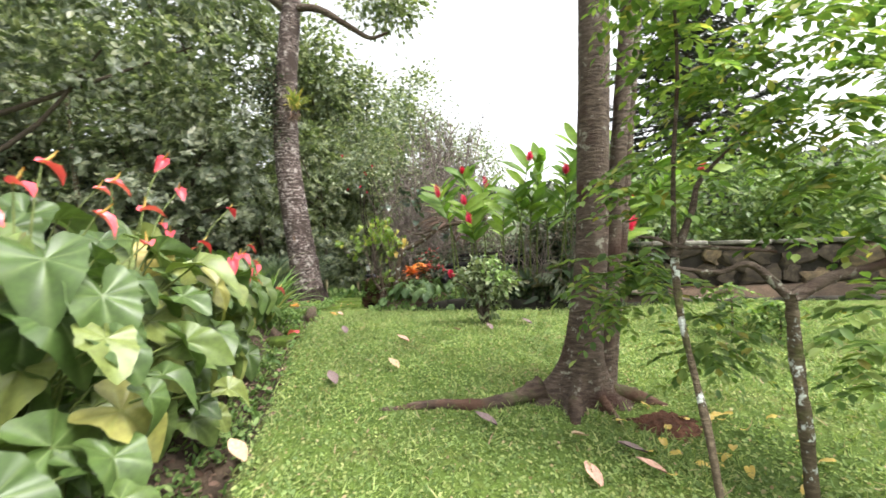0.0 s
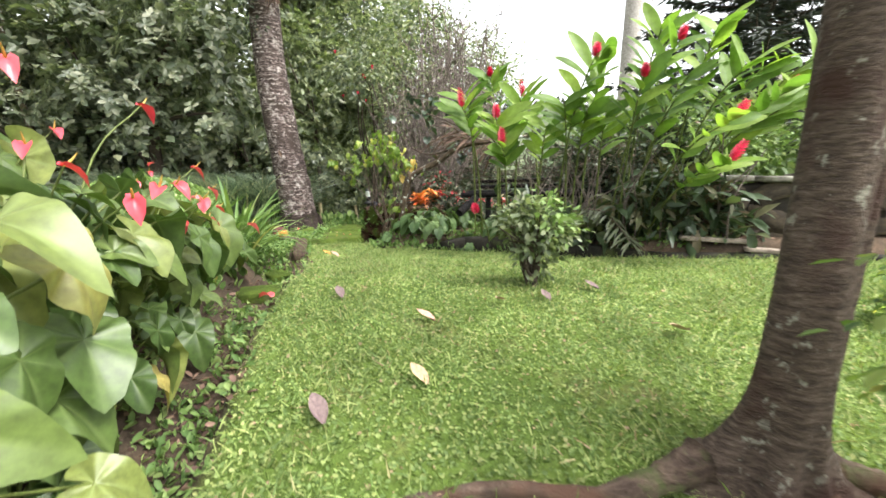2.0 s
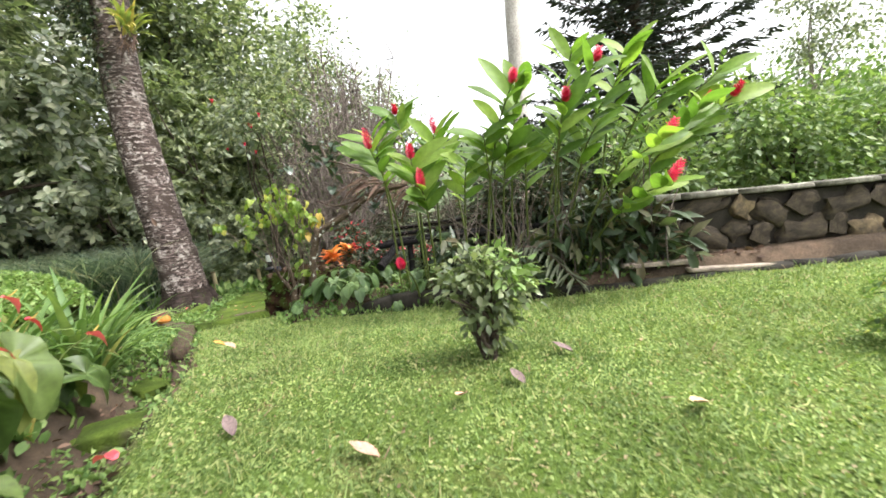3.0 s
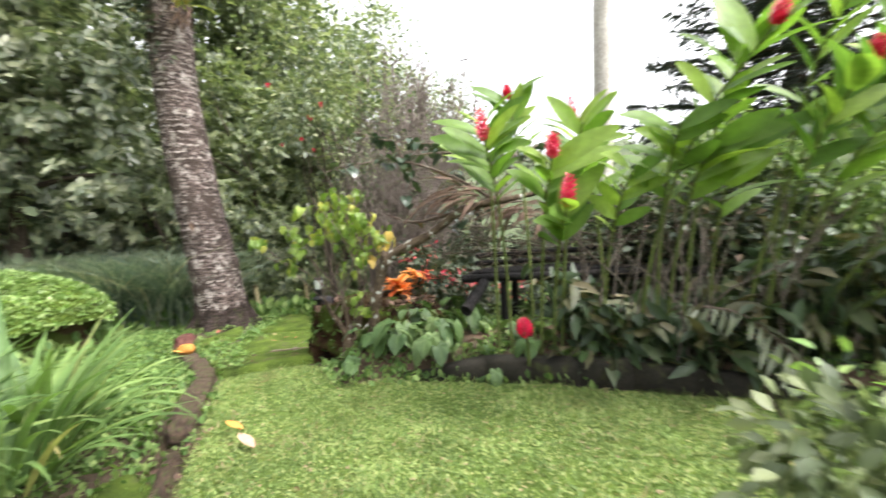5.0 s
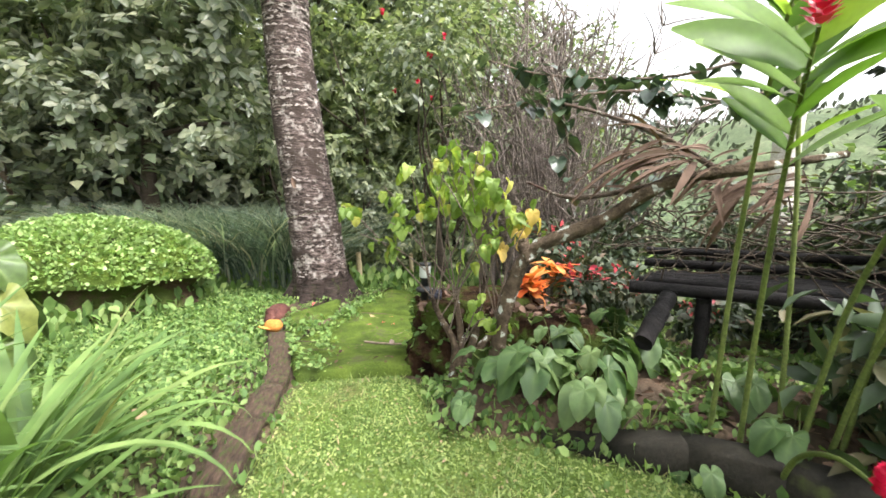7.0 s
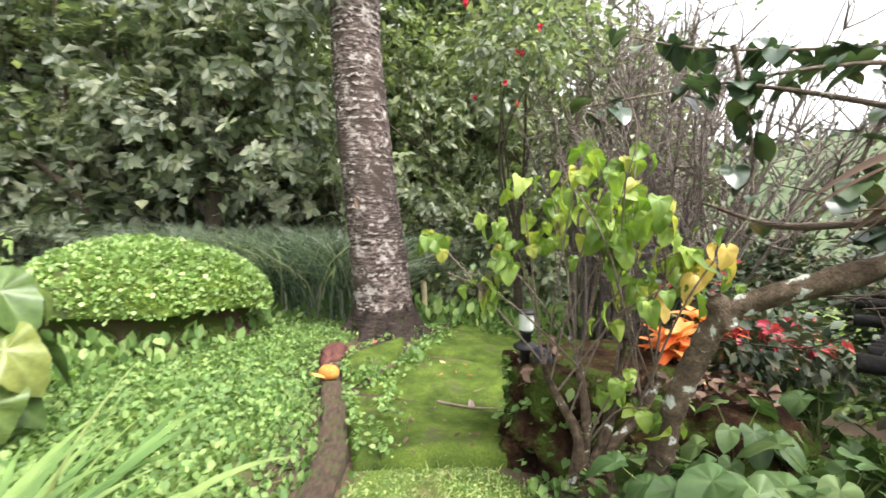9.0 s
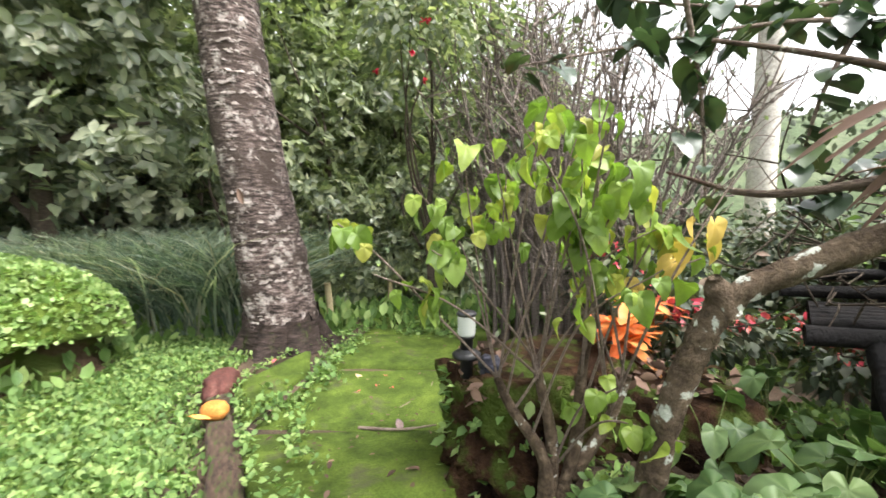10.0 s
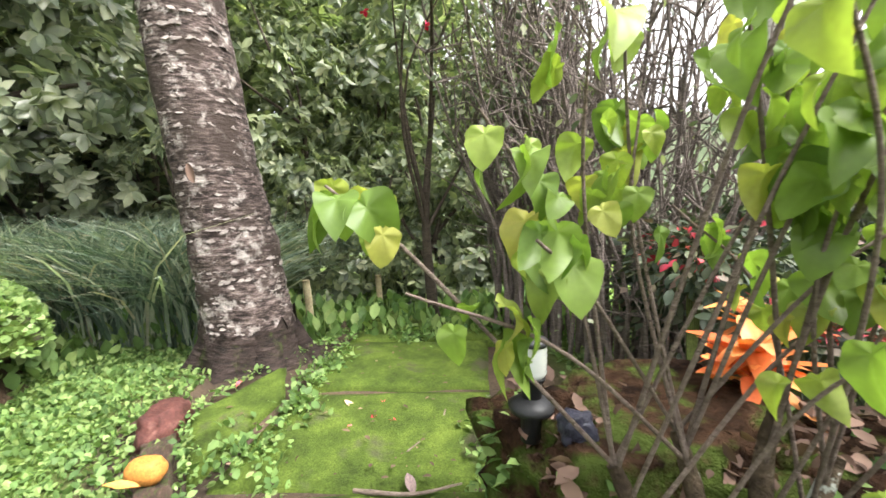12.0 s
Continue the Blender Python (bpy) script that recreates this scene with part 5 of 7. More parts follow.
def anthurium(x, y, n, h, size, seed, flowers=(), face=0.0, group="anthuriums by the ditch", wide=0.75):
    rng = np.random.default_rng(seed)
    z0 = gz(x, y) - 0.02
    t = thing("anthurium", x, y, z0, "anthurium with big heart-shaped green leaves and red waxy flowers" if flowers else "anthurium with big heart-shaped glossy green leaves", "plant", group)
    for k in range(n):
        a = face + rng.uniform(-2.5, 2.5)
        hh = h * rng.uniform(0.2, 1.0)
        o = wide * rng.uniform(0.25, 1.0) * (1.1 - 0.45 * hh / h)
        p = np.array([math.cos(a) * o, math.sin(a) * o, hh])
        out = np.array([math.cos(a), math.sin(a), -rng.uniform(0.3, 1.5)]) + rng.normal(0, 0.35, 3)
        up = np.array([math.cos(a) * 0.8, math.sin(a) * 0.8 - 0.2, 0.9]) + rng.normal(0, 0.35, 3)
        s = size * rng.uniform(0.6, 1.15)
        part("leaf", A_LEAF[int(rng.integers(6))], t, "", aim(p, out, up, s))
        line = curve_pts([(rng.normal(0, 0.04), rng.normal(0, 0.04), 0), p * np.array([0.35, 0.35, 0.7]), p], 8)
        part("stalk", chunk_mesh("stalk", [tube(line, [0.009, 0.006], 5, 0, 0, 1, False)], M_STEM), t)
    for k, f in enumerate(flowers):
        p = np.array(f) - np.array([x, y, z0])
        a = rng.uniform(-1.4, 1.4) + face
        part("flower_stalk", chunk_mesh("flower_stalk", [tube(curve_pts([(0, 0, 0.05), p * np.array([0.5, 0.5, 0.75]), p], 10), [0.006, 0.004], 5, 0, 0, 1, False)], M_STEM), t)
        m = aim(p, (math.cos(a), math.sin(a), -0.15 + rng.normal(0, 0.4)), (rng.normal(0, 0.3), rng.normal(0, 0.3), 1), rng.uniform(0.8, 1.15))
        s = part("spathe", SPATHE[k % 3], t, "waxy red spathe", m)
        part("spadix", SPADIX, s, "pale orange spadix")
    return t


anthurium(-1.8, 1.4, 38, 0.95, 0.24, 1, [(-1.7, 1.7, 0.98), (-1.9, 1.95, 1.15)], 0.1)
anthurium(-1.85, 2.05, 42, 1.1, 0.25, 2, [(-1.9, 2.24, 1.4), (-1.9, 2.1, 1.28), (-1.6, 2.5, 1.02), (-1.62, 2.2, 1.15)], 0.0)
anthurium(-1.95, 2.75, 40, 1.12, 0.25, 3, [(-1.9, 3.15, 1.62), (-2.0, 2.8, 1.4), (-1.75, 2.7, 1.22), (-1.95, 3.4, 1.45)], 0.1)
anthurium(-2.08, 3.45, 36, 1.0, 0.25, 4, [(-1.9, 4.06, 1.37), (-1.8, 3.4, 1.05), (-2.2, 3.7, 1.15), (-1.65, 3.55, 0.92), (-1.75, 3.9, 0.95)], 0.0)
anthurium(-2.2, 4.2, 28, 0.88, 0.26, 5, [(-2.0, 4.7, 1.05), (-1.9, 4.3, 0.95), (-1.85, 4.5, 0.85), (-1.8, 4.15, 0.75)], 0.0)
anthurium(-2.4, 4.95, 20, 0.74, 0.27, 6, [(-2.2, 5.3, 0.88), (-2.1, 5.0, 0.8), (-2.3, 5.6, 0.7), (-2.05, 4.9, 0.66), (-2.4, 5.4, 0.8)], -0.2, wide=0.6)
anthurium(-2.8, 2.3, 16, 1.2, 0.42, 7, [(-2.6, 2.6, 1.5), (-2.8, 2.1, 1.42)], 0.0)
anthurium(-2.95, 3.3, 16, 1.2, 0.4, 8, [(-2.7, 3.6, 1.5)], 0.0)
anthurium(-3.1, 4.3, 16, 1.05, 0.38, 9, [(-2.9, 4.7, 1.3)], 0.0)
anthurium(-2.6, 0.9, 10, 1.0, 0.42, 10, [], 0.3)
anthurium(-4.78, 8.3, 22, 1.1, 0.34, 11, [(-4.6, 8.3, 1.0), (-4.75, 8.2, 0.85), (-4.55, 8.25, 1.1)], 0.0, "", 0.5)
anthurium(-2.45, 5.75, 8, 0.4, 0.26, 12, [(-2.15, 5.9, 0.5)], -0.4, wide=0.4)
for x, y, n, h, sz, sd in [(-1.72, 1.6, 10, 0.45, 0.2, 31), (-1.78, 2.3, 12, 0.5, 0.21, 32), (-1.82, 3.0, 12, 0.5, 0.21, 33), (-1.92, 3.7, 11, 0.45, 0.2, 34), (-2.08, 4.4, 10, 0.4, 0.2, 35)]:
    anthurium(x, y, n, h, sz, sd, [], 0.0, wide=0.3)
turf("anthurium_undergrowth", 9000, (-4.2, -1.5, 0.8, 6.2), lambda x, y: np.clip((np.interp(y, EY, EX) - 0.55 - x) / 0.2, 0, 1), LEAF4, (0.05, 0.14), F_WEED, "leafy low growth under the anthuriums", "undergrowth", 19, 1.4, 1.3)

# ---- strap-leaved lily clumps ----
L_LEAF = [strap_leaf("leaf", F_LILY, ln, w, ar, 0.3, 10, 0, tw) for ln, w, ar, tw in [(1.0, 0.052, 0.85, 0.2), (1.05, 0.05, 1.25, -0.3), (0.95, 0.045, 1.7, 0.4), (1.1, 0.052, 0.6, 0.1), (1.0, 0.042, 2.1, -0.2)]]


def lily(x, y, n, seed, s=1.0):
    rng = np.random.default_rng(seed)
    t = thing("lily_clump", x, y, gz(x, y) - 0.02, "dense clump of long arching green strap leaves", "plant", "lily clumps")
    for k in range(n):
        a = rng.uniform(0, 6.283)
        o = rng.uniform(0, 0.2)
        m = Matrix.Translation((math.cos(a) * o, math.sin(a) * o, 0)) @ Matrix.Rotation(a - 1.57 + rng.normal(0, 0.4), 4, "Z") @ Matrix.Rotation(-rng.uniform(0.0, 0.75), 4, "X")
        z = s * rng.uniform(0.65, 1.12)
        part("leaf", L_LEAF[int(rng.integers(5))], t, "", m @ Matrix.Diagonal((z * 1.1, z, z, 1)))


for x, y, n, sd, s in [(-2.7, 6.75, 85, 1, 1.0), (-3.15, 6.5, 75, 2, 1.0), (-2.95, 7.3, 70, 3, 0.95), (-3.6, 7.0, 70, 4, 1.0), (-3.05, 6.0, 50, 5, 0.9)]:
    lily(x, y, n, sd, s)


# ---- clover-covered mound with an undercut bank ----
def mound():
    cx, cy = -6.55, 11.0
    t = thing("mound", cx, cy, -0.3, "earth mound covered in bright green clover with an undercut bank", "mound")
    V, F = [], []
    nr, ns = 12, 48
    rng = np.random.default_rng(2)
    for r in range(nr):
        f = r / (nr - 1)
        for s in range(ns):
            a = 6.283 * s / ns
            rad = (1 + 0.08 * math.sin(3 * a) + 0.05 * math.sin(7 * a + 1)) * (math.cos(f * 1.5))
            V.append((1.65 * rad * math.cos(a), 1.15 * rad * math.sin(a), 0.38 + 0.72 * math.sin(f * 1.5) ** 1.1))
    F = [(r * ns + s, r * ns + (s + 1) % ns, (r + 1) * ns + (s + 1) % ns, (r + 1) * ns + s) for r in range(nr - 1) for s in range(ns)]
    part("dome", chunk_mesh("dome", [(np.array(V), F)], M_MOSS), t)
    W, Fw = [], []
    for r, (rad, z) in enumerate([(1.0, 0.4), (0.9, 0.36), (0.82, 0.2), (0.86, 0.02), (0.95, -0.1)]):
        for s in range(ns):
            a = 6.283 * s / ns
            q = rad * (1 + 0.08 * math.sin(3 * a) + 0.05 * math.sin(7 * a + 1)) + rng.normal(0, 0.015)
            W.append((1.65 * q * math.cos(a), 1.15 * q * math.sin(a), z))
    Fw = [(r * ns + s, r * ns + (s + 1) % ns, (r + 1) * ns + (s + 1) % ns, (r + 1) * ns + s) for r in range(4) for s in range(ns)]
    part("bank", chunk_mesh("bank", [(np.array(W), Fw)], M_SOIL), t)
    n = 12000
    a, f = rng.uniform(0, 6.283, n), rng.uniform(0, 1, n) ** 0.8
    rad = (1 + 0.08 * np.sin(3 * a) + 0.05 * np.sin(7 * a + 1)) * np.cos(f * 1.5)
    P = np.stack([1.67 * rad * np.cos(a), 1.17 * rad * np.sin(a), 0.38 + 0.72 * np.sin(f * 1.5) ** 1.1 + rng.uniform(0, 0.06, n) - 0.05 * (f < 0.1)], -1)
    T = np.stack([np.cos(a) * 0.5, np.sin(a) * 0.5, np.full(n, 0.25)], -1) + rng.normal(0, 0.6, (n, 3))
    part("clover", scatter("clover", P, T, rng.uniform(0.03, 0.075, n), LEAF4, F_CLOVER, width=np.full(n, 1.7), rng=rng), t, "bright green clover leaves")


mound()


def tall_grass(name, n, x0, x1, y0, y1, h, seed, label):
    rng = np.random.default_rng(seed)
    x, y = rng.uniform(x0, x1, n), rng.uniform(y0, y1, n)
    L = rng.uniform(0.5, 1, n) * h
    base = np.stack([x, y, ground_z(x, y)], -1)
    d = rng.normal(size=(n, 2)) * 0.42
    rows = 5
    w = rng.uniform(0.011, 0.021, n)
    sd = rng.uniform(0, 6.28, n)
    side = np.stack([np.cos(sd), np.sin(sd), np.zeros(n)], -1)
    out = np.zeros((n, rows * 2, 3))
    for r in range(rows):
        f = r / (rows - 1)
        c = base + np.stack([d[:, 0] * L * f ** 2 * 1.6, d[:, 1] * L * f ** 2 * 1.6, L * (f - 0.28 * f ** 3)], -1)
        ww = (w * (1 - f ** 2 * 0.9))[:, None]
        out[:, 2 * r] = c - side * ww
        out[:, 2 * r + 1] = c + side * ww
    q = np.array([[2 * r, 2 * r + 1, 2 * r + 3, 2 * r + 2] for r in range(rows - 1)]).ravel()
    F = (np.arange(n) * rows * 2)[:, None] + q[None]
    me = np_mesh(name, out.reshape(-1, 3), F.ravel(), np.full(n * (rows - 1), 4), F_TALL)
    tagged(new(name, me), label, "grass", kind="stuff")


tall_grass("tall_grass", 7000, -8.5, -4.25, 12.5, 14.6, 2.15, 5, "tall blue-green grass beside the big tree")

# ---- small bush on the lawn ----
def lawn_bush():
    x, y = 0.5, 5.12
    z0 = gz(x, y)
    t = thing("lawn_bush", x, y, z0, "small dark green bush with glossy leaves and pale new tips", "bush")
    rng = np.random.default_rng(31)
    shoots = [tube(curve_pts([(rng.normal(0, 0.03), rng.normal(0, 0.03), -0.02), (rng.normal(0, 0.07), rng.normal(0, 0.07), 0.25), (rng.normal(0, 0.17), rng.normal(0, 0.17), rng.uniform(0.4, 0.75))], 7), [0.018, 0.005], 6, 0.05, 0, k) for k in range(14)]
    for sh in shoots:
        part("stem", chunk_mesh("stem", [sh], M_BARK_DARK), t)
    part("leaves", crown_mesh("leaves", [((0, 0, 0.28), (0.15, 0.15, 0.2)), ((0, 0, 0.5), (0.26, 0.24, 0.18)), ((0.12, 0, 0.45), (0.2, 0.2, 0.15)), ((-0.08, 0, 0.62), (0.18, 0.18, 0.12))], 0.07, F_MID, 32, 22, 50, 0.05, LEAF_OVAL), t)
    part("new_leaves", crown_mesh("new_leaves", [((0.05, 0, 0.6), (0.26, 0.22, 0.14)), ((0.2, -0.05, 0.5), (0.14, 0.14, 0.1))], 0.065, F_CLOVER, 33, 12, 22, 0.05, LEAF_OVAL), t, "pale green new leaves")


lawn_bush()

# ---- saplings beside the start of the walk ----
def sapling(name, x, y, stems, leaf_blobs, seed, label, clusters=70):
    z0 = gz(x, y) - 0.03
    t = thing(name, x, y, z0, label, "sapling", "saplings by the lawn tree")
    off = np.array([x, y, z0])
    for k, (c, r) in enumerate(stems):
        part("stem" if k else "trunk", chunk_mesh("stem", [tube(curve_pts([np.array(q) - off for q in c], 40), r, 10, 0.08, 0.06, seed + k)], M_BARK_LICHEN if k < 1 else M_BARK_NEAR), t)
    part("leaves", spray_mesh("leaves", [(np.array(c) - off, r) for c, r in leaf_blobs], 0.075, F_SAP, seed, clusters * 2), t)


sapling("sapling", 0.94, 1.72, [
    ([(0.94, 1.72, -0.1), (0.97, 1.85, 0.2), (1.0, 2.0, 0.45), (1.0, 2.07, 0.66), (1.0, 2.1, 0.88)], [0.014, 0.016, 0.014, 0.016, 0.019]),
    ([(1.0, 2.1, 0.86), (1.02, 2.12, 1.3), (1.04, 2.1, 1.8), (1.02, 2.12, 2.6)], [0.013, 0.009, 0.006]),
    ([(1.0, 2.1, 0.93), (0.92, 2.1, 0.97), (0.86, 2.15, 0.98)], [0.01, 0.006]),
    ([(1.0, 2.1, 0.93), (1.18, 2.0, 0.92), (1.35, 1.95, 0.9)], [0.01, 0.006]),
    ([(1.0, 2.1, 0.88), (1.12, 2.15, 1.1), (1.2, 2.2, 1.25), (1.5, 2.3, 1.5)], [0.02, 0.014, 0.006])],
    [((1.15, 2.15, 1.9), (0.3, 0.3, 0.5)), ((0.95, 2.2, 1.25), (0.22, 0.25, 0.2)), ((1.1, 2.3, 2.5), (0.4, 0.4, 0.4)), ((0.82, 2.35, 0.85), (0.2, 0.2, 0.16)), ((1.45, 2.4, 1.6), (0.35, 0.3, 0.3)), ((0.85, 2.5, 0.6), (0.14, 0.15, 0.15))], 51, "young tree with a crooked pale stem and thin green leaves", 85)
sapling("sapling", 1.34, 1.8, [
    ([(1.34, 1.8, -0.1), (1.31, 1.8, 0.3), (1.33, 1.85, 0.5), (1.3, 1.83, 0.74)], [0.025, 0.023, 0.025, 0.022]),
    ([(1.3, 1.83, 0.72), (1.5, 1.85, 0.8), (1.8, 1.9, 0.86), (2.3, 2.0, 1.1)], [0.026, 0.02, 0.012]),
    ([(1.3, 1.83, 0.72), (1.2, 1.9, 0.85), (1.1, 1.95, 0.82), (0.95, 2.0, 0.84)], [0.02, 0.012, 0.008]),
    ([(1.8, 1.9, 0.86), (2.0, 2.0, 1.4), (2.1, 2.1, 2.2)], [0.014, 0.006])],
    [((1.75, 1.95, 1.15), (0.4, 0.3, 0.3)), ((1.6, 2.0, 1.75), (0.4, 0.3, 0.4)), ((2.1, 2.1, 2.0), (0.5, 0.4, 0.5)), ((1.65, 1.75, 0.55), (0.28, 0.25, 0.25)), ((1.3, 2.3, 0.5), (0.25, 0.25, 0.2)), ((2.2, 1.9, 1.2), (0.4, 0.3, 0.4)), ((1.75, 1.5, 0.3), (0.25, 0.2, 0.2)), ((1.1, 2.5, 0.75), (0.25, 0.2, 0.2))], 61, "young tree with a knobbly dark stem and spreading leafy branches", 150)
for x, y, h, sd in [(2.65, 4.06, 0.5, 1), (3.05, 4.15, 0.35, 2), (2.93, 3.85, 0.4, 3)]:
    sapling("sapling", x, y, [([(x, y, -0.1), (x + 0.02, y, h * 0.6), (x, y, h)], [0.012, 0.006])], [((x, y, h), (0.12, 0.12, 0.1)), ((x, y, h * 0.6), (0.1, 0.1, 0.08))], 70 + sd, "thin seedling with a few leaves growing from the turf", 8)

# ---- red ginger ----
GL = [oblong_leaf("leaf", F_GINGER, ln, w, dr, 0.18, 9, 0.02, k) for k, (ln, w, dr) in enumerate([(0.44, 0.15, 0.1), (0.4, 0.15, 0.2), (0.47, 0.16, 0.3), (0.36, 0.135, 0.15)])]


def spike_mesh(seed, L):
    rng = np.random.default_rng(seed)
    n = 70
    f = np.linspace(0, 1, n)
    a = np.arange(n) * 2.4
    r = 0.012 + 0.012 * np.sin(f * 3.0)
    P = np.stack([np.cos(a) * r, np.sin(a) * r, f * L], -1)
    T = np.stack([np.cos(a), np.sin(a), np.full(n, 0.8 + 0.2)], -1)
    up = np.stack([-np.cos(a), -np.sin(a), np.full(n, 1.0)], -1)
    return scatter("flower_spike", P, T, (0.05 - 0.025 * f) * rng.uniform(0.8, 1.2, n), LEAF_OVAL, F_RED, width=np.full(n, 1.5), up=up, rng=rng)


SPIKES = [spike_mesh(1, 0.16), spike_mesh(2, 0.22), spike_mesh(3, 0.13)]


def ginger(base, top, seed, flower=True, leaves=13, low=0.45):
    """One cane: arching stem, two rows of long leaves, a red spike at its end."""
    rng = np.random.default_rng(seed)
    bx, by = base
    z0 = gz(bx, by) - 0.03
    t = thing("red_ginger", bx, by, z0, "red ginger cane with long bright leaves and a red flower spike" if flower else "red ginger cane with long bright green leaves", "plant", "red ginger clump")
    p = np.array(top) - np.array([bx, by, z0])
    line = curve_pts([(0, 0, 0), p * np.array([0.25, 0.25, 0.5]), p * np.array([0.62, 0.62, 0.84]), p], 26)
    part("stem", chunk_mesh("stem", [tube(line, [0.014, 0.011, 0.006], 7, 0.02, 0, seed)], M_STEM), t)
    ax = rng.uniform(0, 3.14)
    for k in range(leaves if leaves > 2 else 0):
        f = low + (0.97 - low) * k / (leaves - 1)
        i = min(24, int(f * 25))
        d = line[i + 1] - line[i]
        d /= np.linalg.norm(d)
        sgn = 1 if k % 2 else -1
        a = ax + rng.normal(0, 0.25)
        side = np.array([math.cos(a) * sgn, math.sin(a) * sgn, 0])
        tip = side * rng.uniform(0.75, 1.0) + d * (0.35 + 0.6 * f) + rng.normal(0, 0.1, 3)
        part("leaf", GL[int(rng.integers(4))], t, "", aim(line[i], tip, np.array([0, -0.55, 0.6]) + d * 0.5 + rng.normal(0, 0.25, 3), rng.uniform(0.75, 1.12) * (0.85 + 0.15 * f)))
    if flower:
        d = line[-1] - line[-3]
        m = Matrix.Translation(line[-1]) @ Vector(d + np.array([0, 0, 0.1])).to_track_quat("Z", "Y").to_matrix().to_4x4()
        part("flower_spike", SPIKES[seed % 3], t, "red cone of waxy bracts", m)


GINGER_LEFT = [
    ((0.45, 8.0), (0.05, 7.2, 1.83), 1),
    ((0.7, 8.1), (0.53, 8.2, 2.4), 1),
    ((0.7, 7.95), (0.45, 6.98, 1.67), 1),
    ((0.8, 7.9), (0.52, 6.92, 1.35), 1),
    ((0.35, 8.1), (0.12, 7.45, 2.05), 0),
    ((0.9, 7.95), (0.78, 7.2, 1.95), 0),
    ((1.25, 7.75), (0.9, 7.6, 2.02), 1),
    ((1.4, 7.6), (1.34, 6.25, 2.2), 1),
    ((1.55, 7.55), (1.2, 6.75, 1.85), 0),
    ((1.7, 7.45), (1.6, 6.6, 2.35), 0),
]
GINGER_MIDDLE = [
    ((2.0, 7.2), (2.13, 6.1, 2.33), 1),
    ((2.3, 7.0), (2.5, 5.68, 1.55), 1),
    ((2.4, 6.95), (2.48, 5.65, 1.15), 1),
    ((2.1, 7.1), (1.85, 6.2, 2.0), 1),
    ((2.2, 7.2), (2.15, 6.5, 2.6), 0),
    ((2.6, 6.95), (2.9, 6.1, 2.15), 0),
    ((2.7, 6.9), (3.2, 5.95, 1.85), 1),
    ((2.9, 6.95), (3.7, 6.1, 1.95), 1),
    ((1.9, 7.4), (1.75, 6.9, 1.7), 0),
    ((2.3, 7.2), (2.5, 6.5, 2.1), 0),
]
GINGER_RIGHT = [
    ((2.9, 6.95), (3.3, 6.4, 2.2), 0),
    ((2.7, 7.1), (2.75, 6.4, 2.6), 0),
    ((3.05, 6.9), (3.8, 6.3, 2.3), 0),
    ((2.3, 7.1), (2.3, 6.4, 1.8), 0),
    ((1.6, 7.5), (1.5, 6.8, 1.75), 0),
    ((2.75, 6.9), (3.4, 6.3, 1.7), 0),
    ((1.2, 7.8), (1.1, 7.1, 1.6), 0),
]
for k, (b, tp, fl) in enumerate(GINGER_LEFT + GINGER_MIDDLE + GINGER_RIGHT):
    ginger(b, tp, 100 + k, bool(fl), 11 if k % 3 else 13, 0.62 if b[0] < 1.0 else 0.54)
# spikes hanging low over the kerb
for k, (b, tp) in enumerate([((0.55, 7.85), (0.22, 6.95, 0.52))]):
    ginger(b, tp, 140 + k, True, 2, 0.5)
